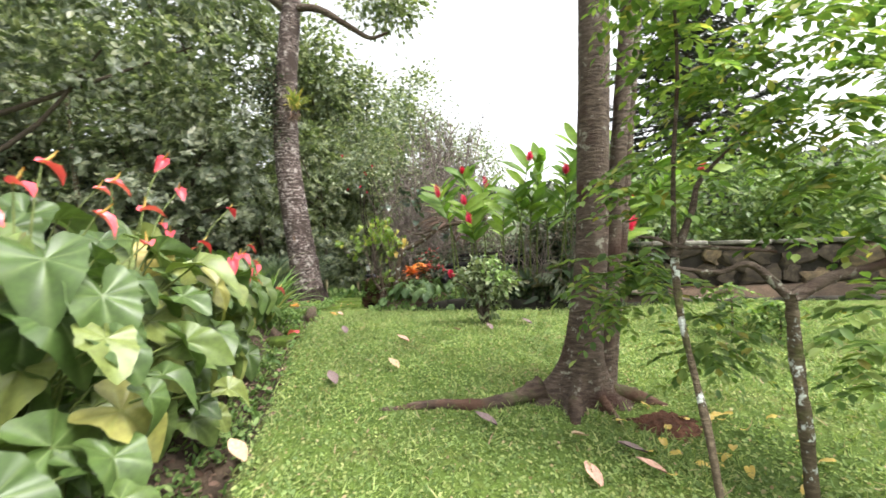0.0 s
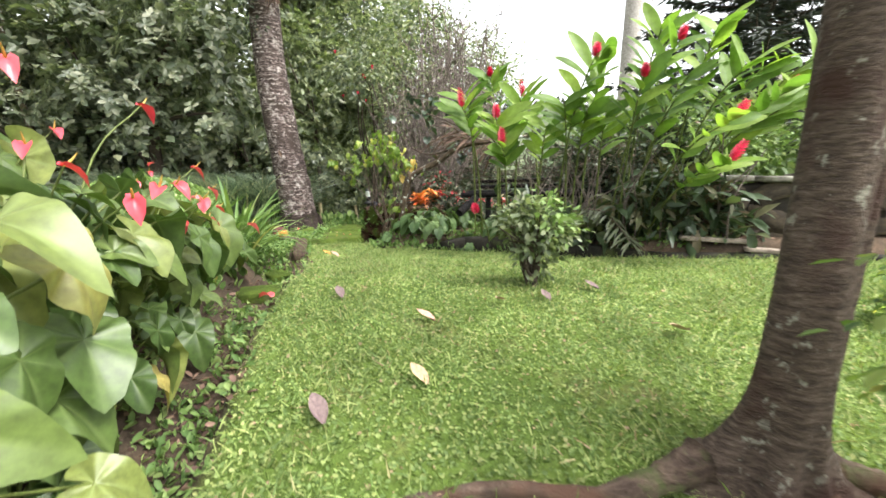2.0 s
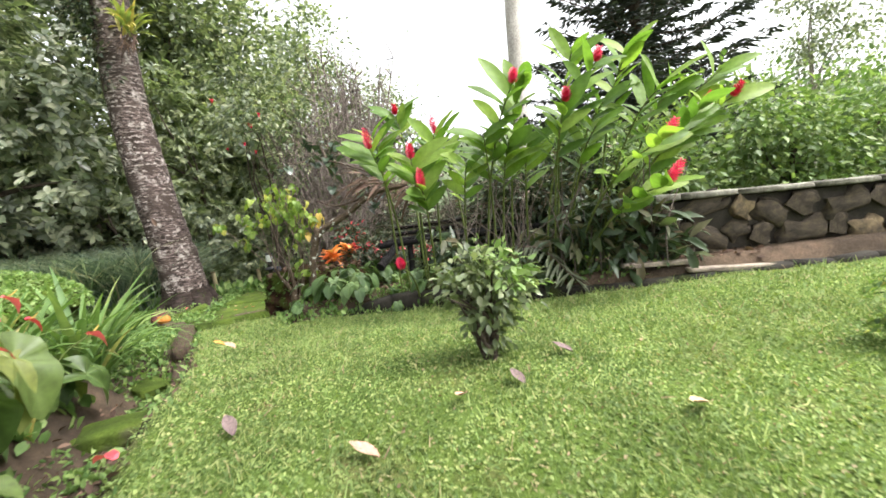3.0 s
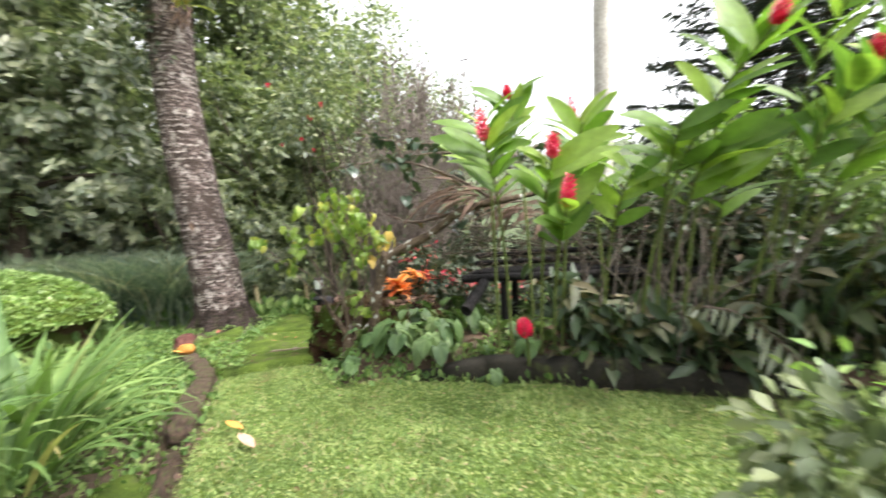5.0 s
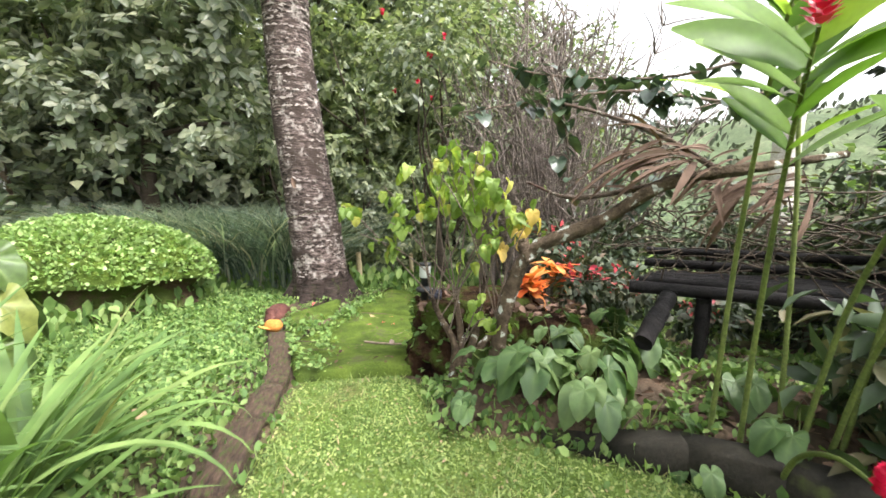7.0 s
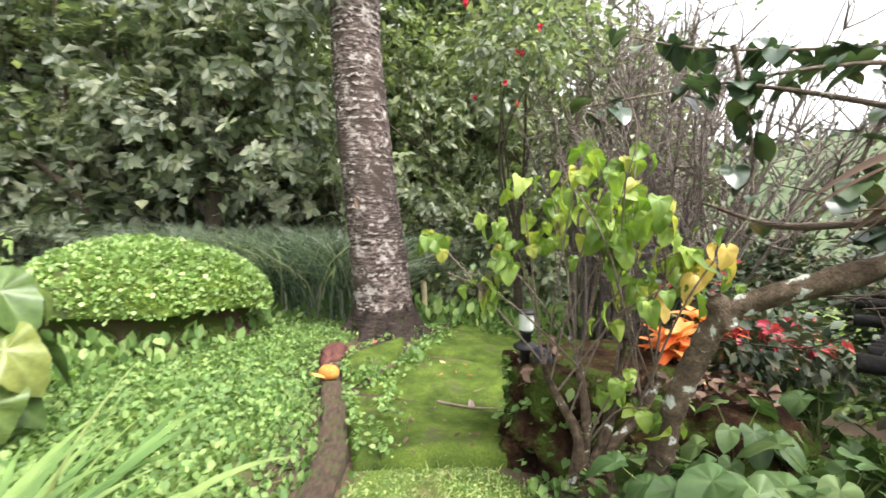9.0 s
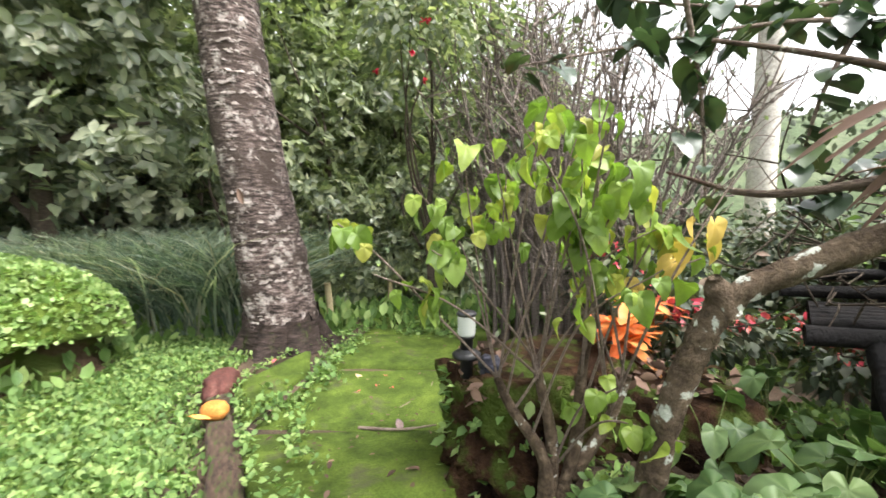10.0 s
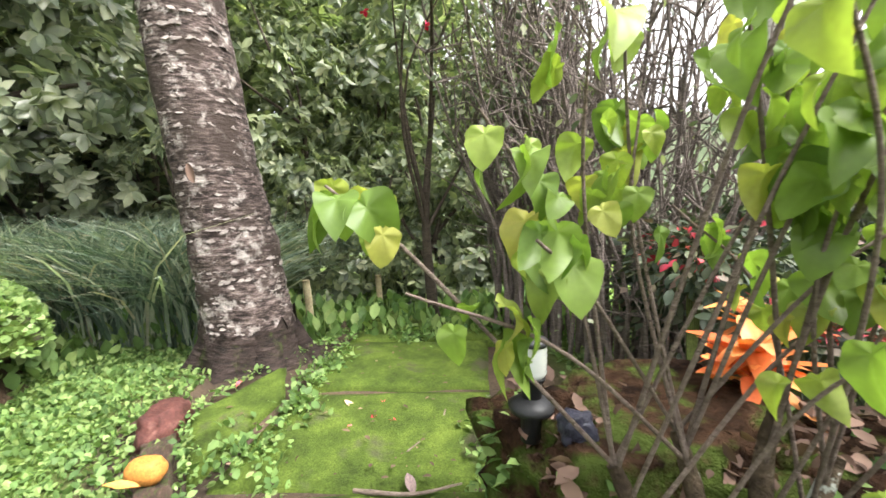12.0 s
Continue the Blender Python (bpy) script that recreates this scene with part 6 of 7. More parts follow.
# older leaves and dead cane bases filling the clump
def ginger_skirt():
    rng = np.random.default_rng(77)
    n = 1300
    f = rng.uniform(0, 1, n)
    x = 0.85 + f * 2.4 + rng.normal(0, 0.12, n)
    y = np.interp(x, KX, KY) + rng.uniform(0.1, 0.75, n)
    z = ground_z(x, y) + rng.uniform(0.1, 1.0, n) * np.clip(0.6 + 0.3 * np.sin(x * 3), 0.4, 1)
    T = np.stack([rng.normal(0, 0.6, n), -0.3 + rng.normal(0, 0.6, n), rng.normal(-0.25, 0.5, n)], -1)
    # dark leaf colour stands for age and for the shade beneath the canes
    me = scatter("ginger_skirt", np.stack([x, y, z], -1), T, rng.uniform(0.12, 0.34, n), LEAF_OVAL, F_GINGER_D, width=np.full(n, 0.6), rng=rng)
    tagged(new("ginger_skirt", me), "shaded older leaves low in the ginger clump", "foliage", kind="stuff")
    for k in range(46):
        x = rng.uniform(1.1, 3.1)
        y = np.interp(x, KX, KY) + rng.uniform(0.15, 0.75)
        z = gz(x, y)
        cane = (tube(curve_pts([(x, y, z - 0.02), (x + rng.normal(0, 0.08), y - 0.05, z + 0.5), (x + rng.normal(0, 0.25), y + rng.normal(-0.15, 0.15), z + rng.uniform(0.8, 1.4))], 7), [0.012, 0.006], 5, 0, 0, k, False))
        tagged(new("dry_cane", chunk_mesh("dry_cane", [cane], M_TWIG_DARK, False)), "thin dry leafless cane in the ginger clump", "cane", "dry ginger canes")
    # dry brown leaves draped over the crooked trunk and heaped behind the bench
    STRIP = [oblong_leaf("dry_leaf", F_DRY, 0.5, 0.05, dr, 0.5, 8, 0.06, 90 + q) for q, dr in enumerate((0.5, 0.8, 0.3, 0.65))]
    heap = thing("dead_leaf_bunch", 0.05, 8.22, 1.53, "bunch of dry brown leaves hanging over the crooked trunk", "dry leaves")
    for k in range(70):
        f = rng.uniform(0, 1)
        p = (-0.15 + 1.15 * f + rng.normal(0, 0.08), 0.05 + 0.5 * f + rng.normal(0, 0.12), 0.05 * math.sin(3 * f) - 0.2 * f + rng.normal(0, 0.07))
        tip = (-1.0 + rng.normal(0, 0.5), rng.normal(-0.3, 0.4), -0.15 + rng.normal(0, 0.35))
        part("dry_leaf", STRIP[k % 4], heap, "", aim(p, tip, (rng.normal(0, 0.4), -0.4, 1), rng.uniform(0.4, 0.9)))


ginger_skirt()
# a faded palm-like frond lying over the kerb
f = thing("faded_frond", 1.75, 7.25, gz(1.75, 7.25), "faded grey-green frond drooping over the kerb", "frond")
rng = np.random.default_rng(9)
line = curve_pts([(0, 0.1, 0.45), (0.15, -0.25, 0.42), (0.35, -0.55, 0.1)], 14)
part("rib", chunk_mesh("rib", [tube(line, [0.012, 0.004], 5)], M_TWIG), f)
FROND = oblong_leaf("leaflet", F_GREY, 0.22, 0.03, 0.3, 0.2, 5)
for k in range(56):
    d = (rng.uniform(0.5, 1) * (1 if k % 2 else -1), rng.normal(-0.5, 0.2), rng.normal(-0.5, 0.2))
    part("leaflet", FROND, f, "", aim(line[k // 4], d, (0, -0.3, 1), rng.uniform(0.7, 1.3)))

# ---- charred log bench behind the bed ----
def log_bench():
    t = thing("log_bench", 0.9, 8.9, 0.3, "rustic bench of dark charred logs among the plants", "bench")
    off = np.array([0.9, 8.9, 0.3])
    d = np.array([1.12, -0.6, 0.05])
    d /= np.linalg.norm(d)
    s = np.array([0.45, 0.85, 0.0])
    a = np.array([0.21, 9.18, 0.62])
    def log(name, p, q, r, k):
        part(name, chunk_mesh(name, [tube(curve_pts([np.array(p) - off, (np.array(p) + q) / 2 - off + (0, 0, 0.008), np.array(q) - off], 14), [r, r * 0.95], 14, 0.1, 0.05, k)], M_LOG), t)
    log("front_rail", a, a + d * 2.5, 0.05, 1)
    for k in range(6):
        p = a + s * (0.1 + 0.085 * k) + np.array([0.05 + 0.02 * k, 0, 0.035])
        log("seat_log", p, p + d * 2.35, 0.036, 10 + k)
    for k in range(2):
        p = a + s * (0.62 + 0.04 * k) + np.array([0, 0, 0.12 + 0.1 * k])
        log("back_log", p, p + d * 2.4, 0.035, 20 + k)
    for f in (0.5, 2.2):
        p = a + d * f
        log("leg", p - (0, 0, 0.04), (p[0], p[1], gz(p[0], p[1]) - 0.05), 0.045, 30)
        q = p + s * 0.62
        log("back_post", (q[0], q[1], gz(q[0], q[1]) - 0.05), q + np.array([0.02, 0.05, 0.3]), 0.042, 31)
    log("brace", (0.44, 9.02, 0.58), (0.13, 8.58, 0.36), 0.062, 32)
    rng = np.random.default_rng(5)
    vines = []
    for k in range(190):
        p = a + d * rng.uniform(-0.1, 2.4) + s * rng.uniform(0, 0.7) + np.array([0, 0, rng.uniform(0.03, 0.75)]) - off
        q = p + np.array([rng.normal(0, 0.4), rng.normal(0, 0.25), rng.normal(0, 0.15)])
        vines.append(tube(curve_pts([p, (p + q) / 2 + rng.normal(0, 0.1, 3), q], 8), [0.007, 0.004], 4, 0, 0, k, False))
    tagged(new("dry_vines", chunk_mesh("dry_vines", [(v + off, f) for v, f in vines], M_BARK_DARK, False)), "tangle of thin dry vines on the bench", "vines", kind="stuff")


log_bench()


# ---- stump planter, path lamp, heart-leaved shrub, crooked trunk ----
def rock_lump(name, c, r, seed, mat, label, category, flat=0.8, amp=0.3, sub=4):
    bm = bmesh.new()
    bmesh.ops.create_icosphere(bm, subdivisions=sub, radius=1)
    for v in bm.verts:
        o = noise.noise(v.co * 1.6 + Vector((seed, 0, 0))) * amp * 0.8 + noise.noise(v.co * 5 + Vector((0, seed, 0))) * amp * 0.4 + noise.noise(v.co * 11) * amp * 0.2 + noise.noise(v.co * 23) * amp * 0.1
        p = v.co * (1 + o)
        p.x = math.copysign(abs(p.x) ** 0.75, p.x)
        p.y = math.copysign(abs(p.y) ** 0.75, p.y)
        p.z = min(p.z, flat + 0.1 * o)
        v.co = Vector((p.x * r[0], p.y * r[1], p.z * r[2]))
    me = bpy.data.meshes.new(name)
    bm.to_mesh(me)
    bm.free()
    me.materials.append(mat)
    me.polygons.foreach_set("use_smooth", np.ones(len(me.polygons), bool))
    ob = new(name, me)
    ob.location = c
    return tagged(ob, label, category)


rock_lump("stump", (-1.03, 9.42, 0.03), (0.62, 0.42, 0.5), 3, M_ROCK, "old hollow mossy tree stump used as a planter", "stump", 0.78, 0.5, 5)
rock_lump("stump", (-0.35, 9.25, 0.05), (0.4, 0.35, 0.35), 8, M_ROCK, "low mossy rotten log end beside the planter", "stump")


rng = np.random.default_rng(91)
n = 380
P = np.stack([rng.uniform(-1.5, -0.1, n), rng.uniform(9.05, 9.75, n), rng.uniform(0.33, 0.42, n)], -1)
tagged(new("stump_litter", scatter("stump_litter", P, rng.normal(size=(n, 3)) * np.array([1, 1, 0.35]), rng.uniform(0.03, 0.11, n), LEAF_OVAL, F_DRY, rng=rng)), "dry leaves heaped on top of the stump", "leaf litter", kind="stuff")
n = 500
a = rng.uniform(0, 6.283, n)
P = np.stack([-0.95 + 0.62 * np.cos(a) * rng.uniform(0.85, 1.05, n), 9.4 + 0.45 * np.sin(a) * rng.uniform(0.85, 1.05, n), rng.uniform(-0.25, 0.38, n)], -1)
tagged(new("stump_weeds", scatter("stump_weeds", P, np.stack([np.cos(a), np.sin(a), rng.normal(-0.1, 0.5, n)], -1), rng.uniform(0.03, 0.09, n), LEAF_OVAL, F_WEED, width=np.full(n, 1.2), rng=rng)), "small weeds clinging to the stump", "weeds", kind="stuff")


def path_lamp():
    x, y, z = -1.46, 9.35, 0.4
    t = thing("path_lamp", x, y, z, "small garden lamp with a black post and a clear ribbed top", "lamp")
    def lathe(prof, seg=24):
        V = [(r * math.cos(a), r * math.sin(a), h) for r, h in prof for a in np.linspace(0, 6.283, seg, endpoint=False)]
        F = [(i * seg + j, i * seg + (j + 1) % seg, (i + 1) * seg + (j + 1) % seg, (i + 1) * seg + j) for i in range(len(prof) - 1) for j in range(seg)]
        return np.array(V), F
    part("foot", chunk_mesh("foot", [lathe([(0, 0.05), (0.075, 0.05), (0.08, 0.07), (0.06, 0.085), (0.03, 0.1), (0, 0.1)])], M_BLACK), t)
    part("post", chunk_mesh("post", [lathe([(0.0, -0.06), (0.034, -0.06), (0.034, 0.155), (0.045, 0.16), (0.045, 0.175), (0, 0.175)])], M_BLACK), t)
    m, n, l, b = node_mat("clear_plastic")
    b.inputs["Base Color"].default_value = (0.75, 0.78, 0.74, 1)
    b.inputs["Roughness"].default_value = 0.25
    b.inputs["Transmission Weight"].default_value = 0.45
    prof = [(0.044, 0.175)] + [(0.047 + 0.004 * (k % 2), 0.18 + 0.0095 * k) for k in range(11)] + [(0.046, 0.285), (0, 0.285)]
    part("globe", chunk_mesh("globe", [lathe(prof)], m), t, "clear ribbed plastic globe")
    part("cap", chunk_mesh("cap", [lathe([(0, 0.282), (0.052, 0.282), (0.056, 0.292), (0.05, 0.302), (0.012, 0.309), (0, 0.309)])], M_BLACK), t)


path_lamp()

HL = [heart_leaf("leaf", F_HEART, 0.075, 0.56, 0.25 + 0.14 * k, 0.1 + 0.08 * k, 0.05, 400 + k, 5, 0.3, 6, 26, 0.15, 0.2) for k in range(5)]
HLY = [heart_leaf("leaf", F_YELLOW, 0.085, 0.52, 0.35, 0.25, 0.03, 410 + k, 5, 0.36, 4, 18) for k in range(2)]


def heart_shrub():
    bx, by, bz = -1.16, 8.86, -0.06
    t = thing("heart_leaved_shrub", bx, by, bz, "multi-stemmed shrub with hanging lime-green heart-shaped leaves", "shrub")
    off = np.array([bx, by, bz])
    rng = np.random.default_rng(55)
    arms = [[(0, 0, -0.1), (0.02, 0.02, 0.2), (-0.12, 0.1, 0.42), (-0.18, 0.12, 0.55)], [(0.02, 0, -0.1), (0.06, 0.05, 0.25), (0.02, 0.1, 0.5), (0.0, 0.15, 0.62)],
            [(0.04, 0, -0.1), (0.16, 0.05, 0.25), (0.2, 0.1, 0.55), (0.23, 0.1, 0.75)], [(0.05, 0.03, 0), (0.3, 0.1, 0.3), (0.42, 0.12, 0.55)]]
    for k, a in enumerate(arms):
        part("stem", chunk_mesh("stem", [tube(curve_pts(a, 20), [0.036, 0.026, 0.018], 12, 0.1, 0.06, k)], M_CROOKED), t)
    tips = [(-2.0, 9.0, 1.2), (-1.85, 8.95, 1.0), (-1.7, 9.05, 1.35), (-1.62, 8.9, 1.1), (-1.5, 9.0, 1.5), (-1.4, 9.1, 1.62), (-1.25, 8.95, 1.55), (-1.2, 9.0, 1.74), (-1.1, 8.85, 1.5), (-1.05, 9.05, 1.62), (-0.97, 9.0, 1.76), (-0.9, 8.85, 1.4), (-0.85, 9.1, 1.45), (-0.7, 8.95, 1.2), (-0.62, 9.0, 1.32), (-0.5, 8.9, 1.36), (-0.5, 9.05, 1.05), (-1.3, 9.2, 1.4), (-1.05, 8.7, 1.5), (-1.15, 9.3, 1.15), (-0.85, 8.7, 1.05), (-0.95, 8.8, 0.6), (-0.75, 8.7, 0.45)]
    tips = [(p[0], p[1] - 0.2, p[2]) for p in tips] + [(-1.34, 8.52, 1.57), (-1.2, 8.6, 1.66), (-1.0, 8.62, 1.62), (-0.84, 8.64, 1.45), (-1.1, 8.58, 1.42)]
    for k, tp in enumerate(tips):
        tp = np.array(tp) - off
        arm = curve_pts(arms[k % 4] if tp[0] > -0.3 else arms[k % 2], 20)
        s = arm[int(rng.integers(9, 20))] + (0, 0, 0.1)
        if k in (21, 22):
            s = np.array(arms[1][1])
        line = curve_pts([s - (0, 0, 0.1), s * 0.45 + tp * 0.55 + rng.normal(0, 0.04, 3) + (0, 0, 0.05), tp], 22)
        part("shoot", chunk_mesh("shoot", [tube(line, [0.0065, 0.003], 6, 0.05, 0.03, k, False)], M_TWIG), t)
        n = 10 if k < 20 else 7
        for j in range(n):
            f = rng.uniform(0.48, 1.0)
            p = line[min(21, int(f * 21))]
            a = rng.uniform(0, 6.283)
            d = np.array([math.cos(a), math.sin(a), 0])
            q = p + d * rng.uniform(0.03, 0.09) + (0, 0, rng.uniform(-0.03, 0.03))
            tip = d * rng.uniform(0.1, 0.9) + np.array([0, 0, -1.0]) + rng.normal(0, 0.25, 3)
            up = d * 1.0 + np.array([0, 0, 0.45]) + rng.normal(0, 0.45, 3)
            yellow = (tp + off)[0] > -0.65 and rng.uniform() < 0.45
            part("leaf", (HLY[j % 2] if yellow else HL[int(rng.integers(5))]), t, "", aim(q, tip, up, rng.uniform(0.6, 1.25)))


heart_shrub()

w = thing("crooked_trunk", -0.85, 8.6, 0.0, "crooked leaning trunk with grey bark and white lichen", "tree trunk")
off = np.array([-0.85, 8.6, 0.0])
part("trunk", chunk_mesh("trunk", [tube(curve_pts([np.array(p) - off for p in [(-0.86, 8.6, -0.1), (-0.81, 8.57, 0.35), (-0.74, 8.52, 0.72), (-0.62, 8.47, 0.97), (-0.24, 8.39, 1.17), (0.1, 8.33, 1.4), (0.6, 8.4, 1.5), (1.2, 8.6, 1.6)]], 80), [0.058, 0.046, 0.046, 0.045, 0.042, 0.038, 0.03, 0.02], 20, 0.14, 0.06, 8)], M_CROOKED), w)
part("knob", chunk_mesh("knob", [tube(curve_pts([(0.2, -0.12, 0.9), (0.17, -0.12, 0.98), (0.15, -0.13, 1.03)], 8), [0.05, 0.044, 0.02], 12, 0.2, 0.08, 3)], M_CROOKED), w)
part("branch", chunk_mesh("branch", [tube(curve_pts([(1.3, -0.05, 1.5), (1.0, 0.1, 1.72), (0.7, 0.3, 1.88), (0.45, 0.45, 1.98)], 20), [0.02, 0.009], 9, 0.1, 0.05, 4)], M_BARK_NEAR), w)
part("branch", chunk_mesh("branch", [tube(curve_pts([(0.95, -0.25, 1.4), (0.5, 0.1, 1.3), (0.2, 0.3, 1.4)], 12), [0.024, 0.006], 8, 0.1, 0.05, 5)], M_BARK_NEAR), w)


# climbing branch with dark round leaves hanging above the bed
RL = [heart_leaf("leaf", F_ROUND, 0.1, 0.6, 0.2, 0.15, 0.02, 430 + k, 4, 0.5, 3, 16) for k in range(3)]
v = thing("round_leaf_vine", 0.2, 9.15, 2.0, "twining branch with dark round leaves above the bench", "climber")
off = np.array([0.2, 9.15, 2.0])
rng = np.random.default_rng(66)
for k, c in enumerate([[(0.7, 9.0, 1.98), (0.1, 9.1, 2.08), (-0.45, 9.2, 2.05), (-1.2, 9.3, 1.96)], [(0.9, 9.1, 2.3), (0.3, 9.2, 2.2), (-0.5, 9.3, 2.25), (-1.0, 9.4, 2.4)], [(0.3, 9.1, 2.1), (0.1, 9.05, 1.75), (0.05, 9.1, 1.4)], [(-0.5, 9.1, 2.2), (-0.35, 9.2, 1.8), (-0.3, 9.2, 1.3)], [(0.9, 9.0, 1.5), (0.4, 9.1, 1.45), (0.1, 9.2, 1.2)], [(1.3, 9.0, 2.2), (0.8, 8.8, 2.0), (0.4, 8.8, 1.9)]]):
    line = curve_pts([np.array(q) - off for q in c], 30)
    part("twig", chunk_mesh("twig", [tube(line, [0.014, 0.005], 6, 0.1, 0.05, k, False)], M_TWIG), v)
    for j in range(44 if k < 2 else 18):
        p = line[int(rng.integers(2, 30))] + rng.normal(0, 0.035, 3)
        a = rng.uniform(0, 6.283)
        d = np.array([math.cos(a), math.sin(a), -rng.uniform(0.2, 1.2)])
        part("leaf", RL[j % 3], v, "", aim(p + d * 0.02, d, (math.cos(a), math.sin(a), 0.9), rng.uniform(0.6, 1.25)))

# ---- croton and other bright plants ----
CL = [oblong_leaf("leaf", F_CROTON, 0.24, 0.085, d, 0.2, 7, 0.05, k) for k, d in enumerate((0.3, 0.6, 0.1))]
for x, y, z, n, s, sd in [(-0.52, 9.55, 0.44, 44, 1.0, 1), (-0.28, 9.8, 0.5, 30, 0.9, 2)]:
    t = thing("croton", x, y, 0.1, "croton with bright orange and yellow leaves", "plant", "crotons by the stump")
    rng = np.random.default_rng(sd)
    part("stem", chunk_mesh("stem", [tube([(0, 0, -0.1), (0, 0, 0.2), (0.01, 0, z)], [0.014, 0.01], 6)], M_STEM), t)
    for k in range(n):
        a = rng.uniform(0, 6.283)
        e = rng.uniform(-0.3, 1.0)
        part("leaf", CL[k % 3], t, "", aim((0, 0, z + rng.uniform(-0.16, 0.06)), (math.cos(a), math.sin(a), e), (0, 0, 1), s * rng.uniform(0.7, 1.1)))
for x, y, z, r, sd in [(0.0, 9.9, 0.6, 0.28, 1), (0.5, 10.2, 0.5, 0.35, 2), (-0.15, 10.5, 0.85, 0.3, 3), (1.1, 9.9, 0.35, 0.35, 4)]:
    t = thing("red_leaf_plant", x, y, gz(x, y), "leafy plant with crimson and pink foliage", "plant", "red-leaved plants")
    zz = z - gz(x, y)
    for k in range(-3, 4):
        part("stem", chunk_mesh("stem", [tube([(0, 0, 0), (0.02 * k, 0.01, zz)], [0.008, 0.005], 5)], M_STEM), t)
    part("red_leaves", crown_mesh("red_leaves", [((0, 0, zz), (r * 0.8, r * 0.8, 0.14))], 0.07, F_PINK, 500 + sd, 6, 9, 0.05, LEAF_OVAL), t)
    part("green_leaves", crown_mesh("green_leaves", [((0, 0, zz - 0.08), (r, r, 0.2))], 0.09, F_SHADED, 510 + sd, 18, 30, 0.08, LEAF_OVAL), t)

# broad-leaved plants along the bed
BL = [heart_leaf("leaf", F_BROAD, 0.19, 0.42, 0.35 + 0.1 * k, 0.14, 0.04, 450 + k, 8, 0.34, 6, 24, 0.5) for k in range(4)]
for k, (x, y, h, n, s) in enumerate([(-0.82, 8.5, 0.22, 12, 1.0), (-0.55, 8.42, 0.3, 14, 1.1), (-0.22, 8.3, 0.28, 12, 1.05), (0.05, 8.15, 0.2, 8, 0.8), (0.25, 7.95, 0.15, 8, 0.8), (0.7, 7.95, 0.15, 8, 0.85), (-0.15, 8.55, 0.3, 12, 1.25), (-0.7, 8.55, 0.18, 10, 1.3), (0.2, 8.8, 0.22, 10, 1.0), (0.6, 8.4, 0.2, 8, 0.9), (1.1, 7.75, 0.15, 7, 0.8), (-0.95, 8.35, 0.1, 7, 0.7), (0.15, 9.3, 0.3, 12, 0.9), (-0.4, 8.9, 0.3, 10, 0.8)]):
    rng = np.random.default_rng(600 + k)
    t = thing("broad_leaved_plant", x, y, gz(x, y) - 0.02, "low plant with broad pale-veined green leaves in the bed", "plant", "broad-leaved plants in the bed")
    for j in range(n):
        a = rng.uniform(0, 6.283)
        o = rng.uniform(0.05, 0.24)
        p = np.array([math.cos(a) * o, math.sin(a) * o, h * rng.uniform(0.4, 1.15)])
        part("leaf", BL[j % 4], t, "", aim(p, (math.cos(a), math.sin(a), -rng.uniform(0.2, 1.0)), (math.cos(a) * 0.4, math.sin(a) * 0.4, 1), s * rng.uniform(0.6, 1.1)))
        part("stalk", chunk_mesh("stalk", [tube([(0, 0, 0), p * np.array([0.5, 0.5, 0.7]), p], [0.004, 0.003], 4, 0, 0, 1, False)], M_STEM), t)

# ---- fallen things on the ground ----
FALL_BROWN = [oblong_leaf("fallen_leaf", surface("brown_leaf_%s" % w, [(0.3, c1), (0.7, c2)], 12, 0.75, 0.3, 60), 0.15, 0.07, -0.15, 0.5, 7, 0.08, 3) for w, c1, c2 in (("tan", (0.38, 0.26, 0.16), (0.52, 0.38, 0.24)), ("pink", (0.4, 0.22, 0.16), (0.55, 0.34, 0.26)), ("purple", (0.12, 0.08, 0.08), (0.22, 0.16, 0.15)), ("orange", (0.55, 0.22, 0.05), (0.7, 0.34, 0.08)))]
LEAVES_LAWN = [
    (-0.375, 3.53, 0, 1.0, 0.6),
    (1.23, 4.08, 0, 1.2, 2.0),
    (-0.33, 4.25, 1, 1.0, 1.0),
    (0.71, 2.45, 0, 0.9, 2.2),
    (0.95, 2.3, 2, 1.0, 1.5),
    (0.62, 2.05, 1, 0.9, 0.2),
    (0.95, 2.12, 1, 0.9, 1.1),
    (0.18, 4.64, 1, 0.9, 2.6),
    (0.51, 4.59, 2, 0.9, 0.2),
    (-1.02, 4.73, 2, 1.0, 0.4),
]
LEAVES_PATH = [
    (-1.5, 6.9, 1, 1.0, 0.9),
    (-1.68, 7.25, 3, 0.9, 1.2),
    (-1.05, 2.35, 0, 1.2, 0.8),
    (-1.9, 9.98, 2, 0.8, 0.3),
    (-0.68, 8.99, 0, 0.8, 0.4),
    (-0.8, 3.25, 2, 1.1, 0.5),
    (-2.9, 7.9, 0, 1.0, 1.2),
    (-3.25, 9.98, 3, 1.0, 2.0),
    (0.25, 2.6, 2, 1.0, 1.0),
    (-2.35, 10.9, 0, 0.7, 1.0),
    (1.0, 4.9, 2, 1.0, 0.7),
]
for x, y, c, s, a in LEAVES_LAWN + LEAVES_PATH:
    z = gz(x, y) + 0.03
    if (x, y) == (-0.68, 8.99):
        z = gz(x, y) + 0.02
    if (x, y) == (-3.25, 9.98):
        z += 0.09
    ob = new("fallen_leaf", FALL_BROWN[c])
    ob.matrix_basis = pose(x, y, z, 6, 4, math.degrees(a)) @ Matrix.Diagonal((s, s, s, 1))
    tagged(ob, "dry curled fallen leaf lying on the ground", "leaf", "fallen leaves")
rng = np.random.default_rng(88)
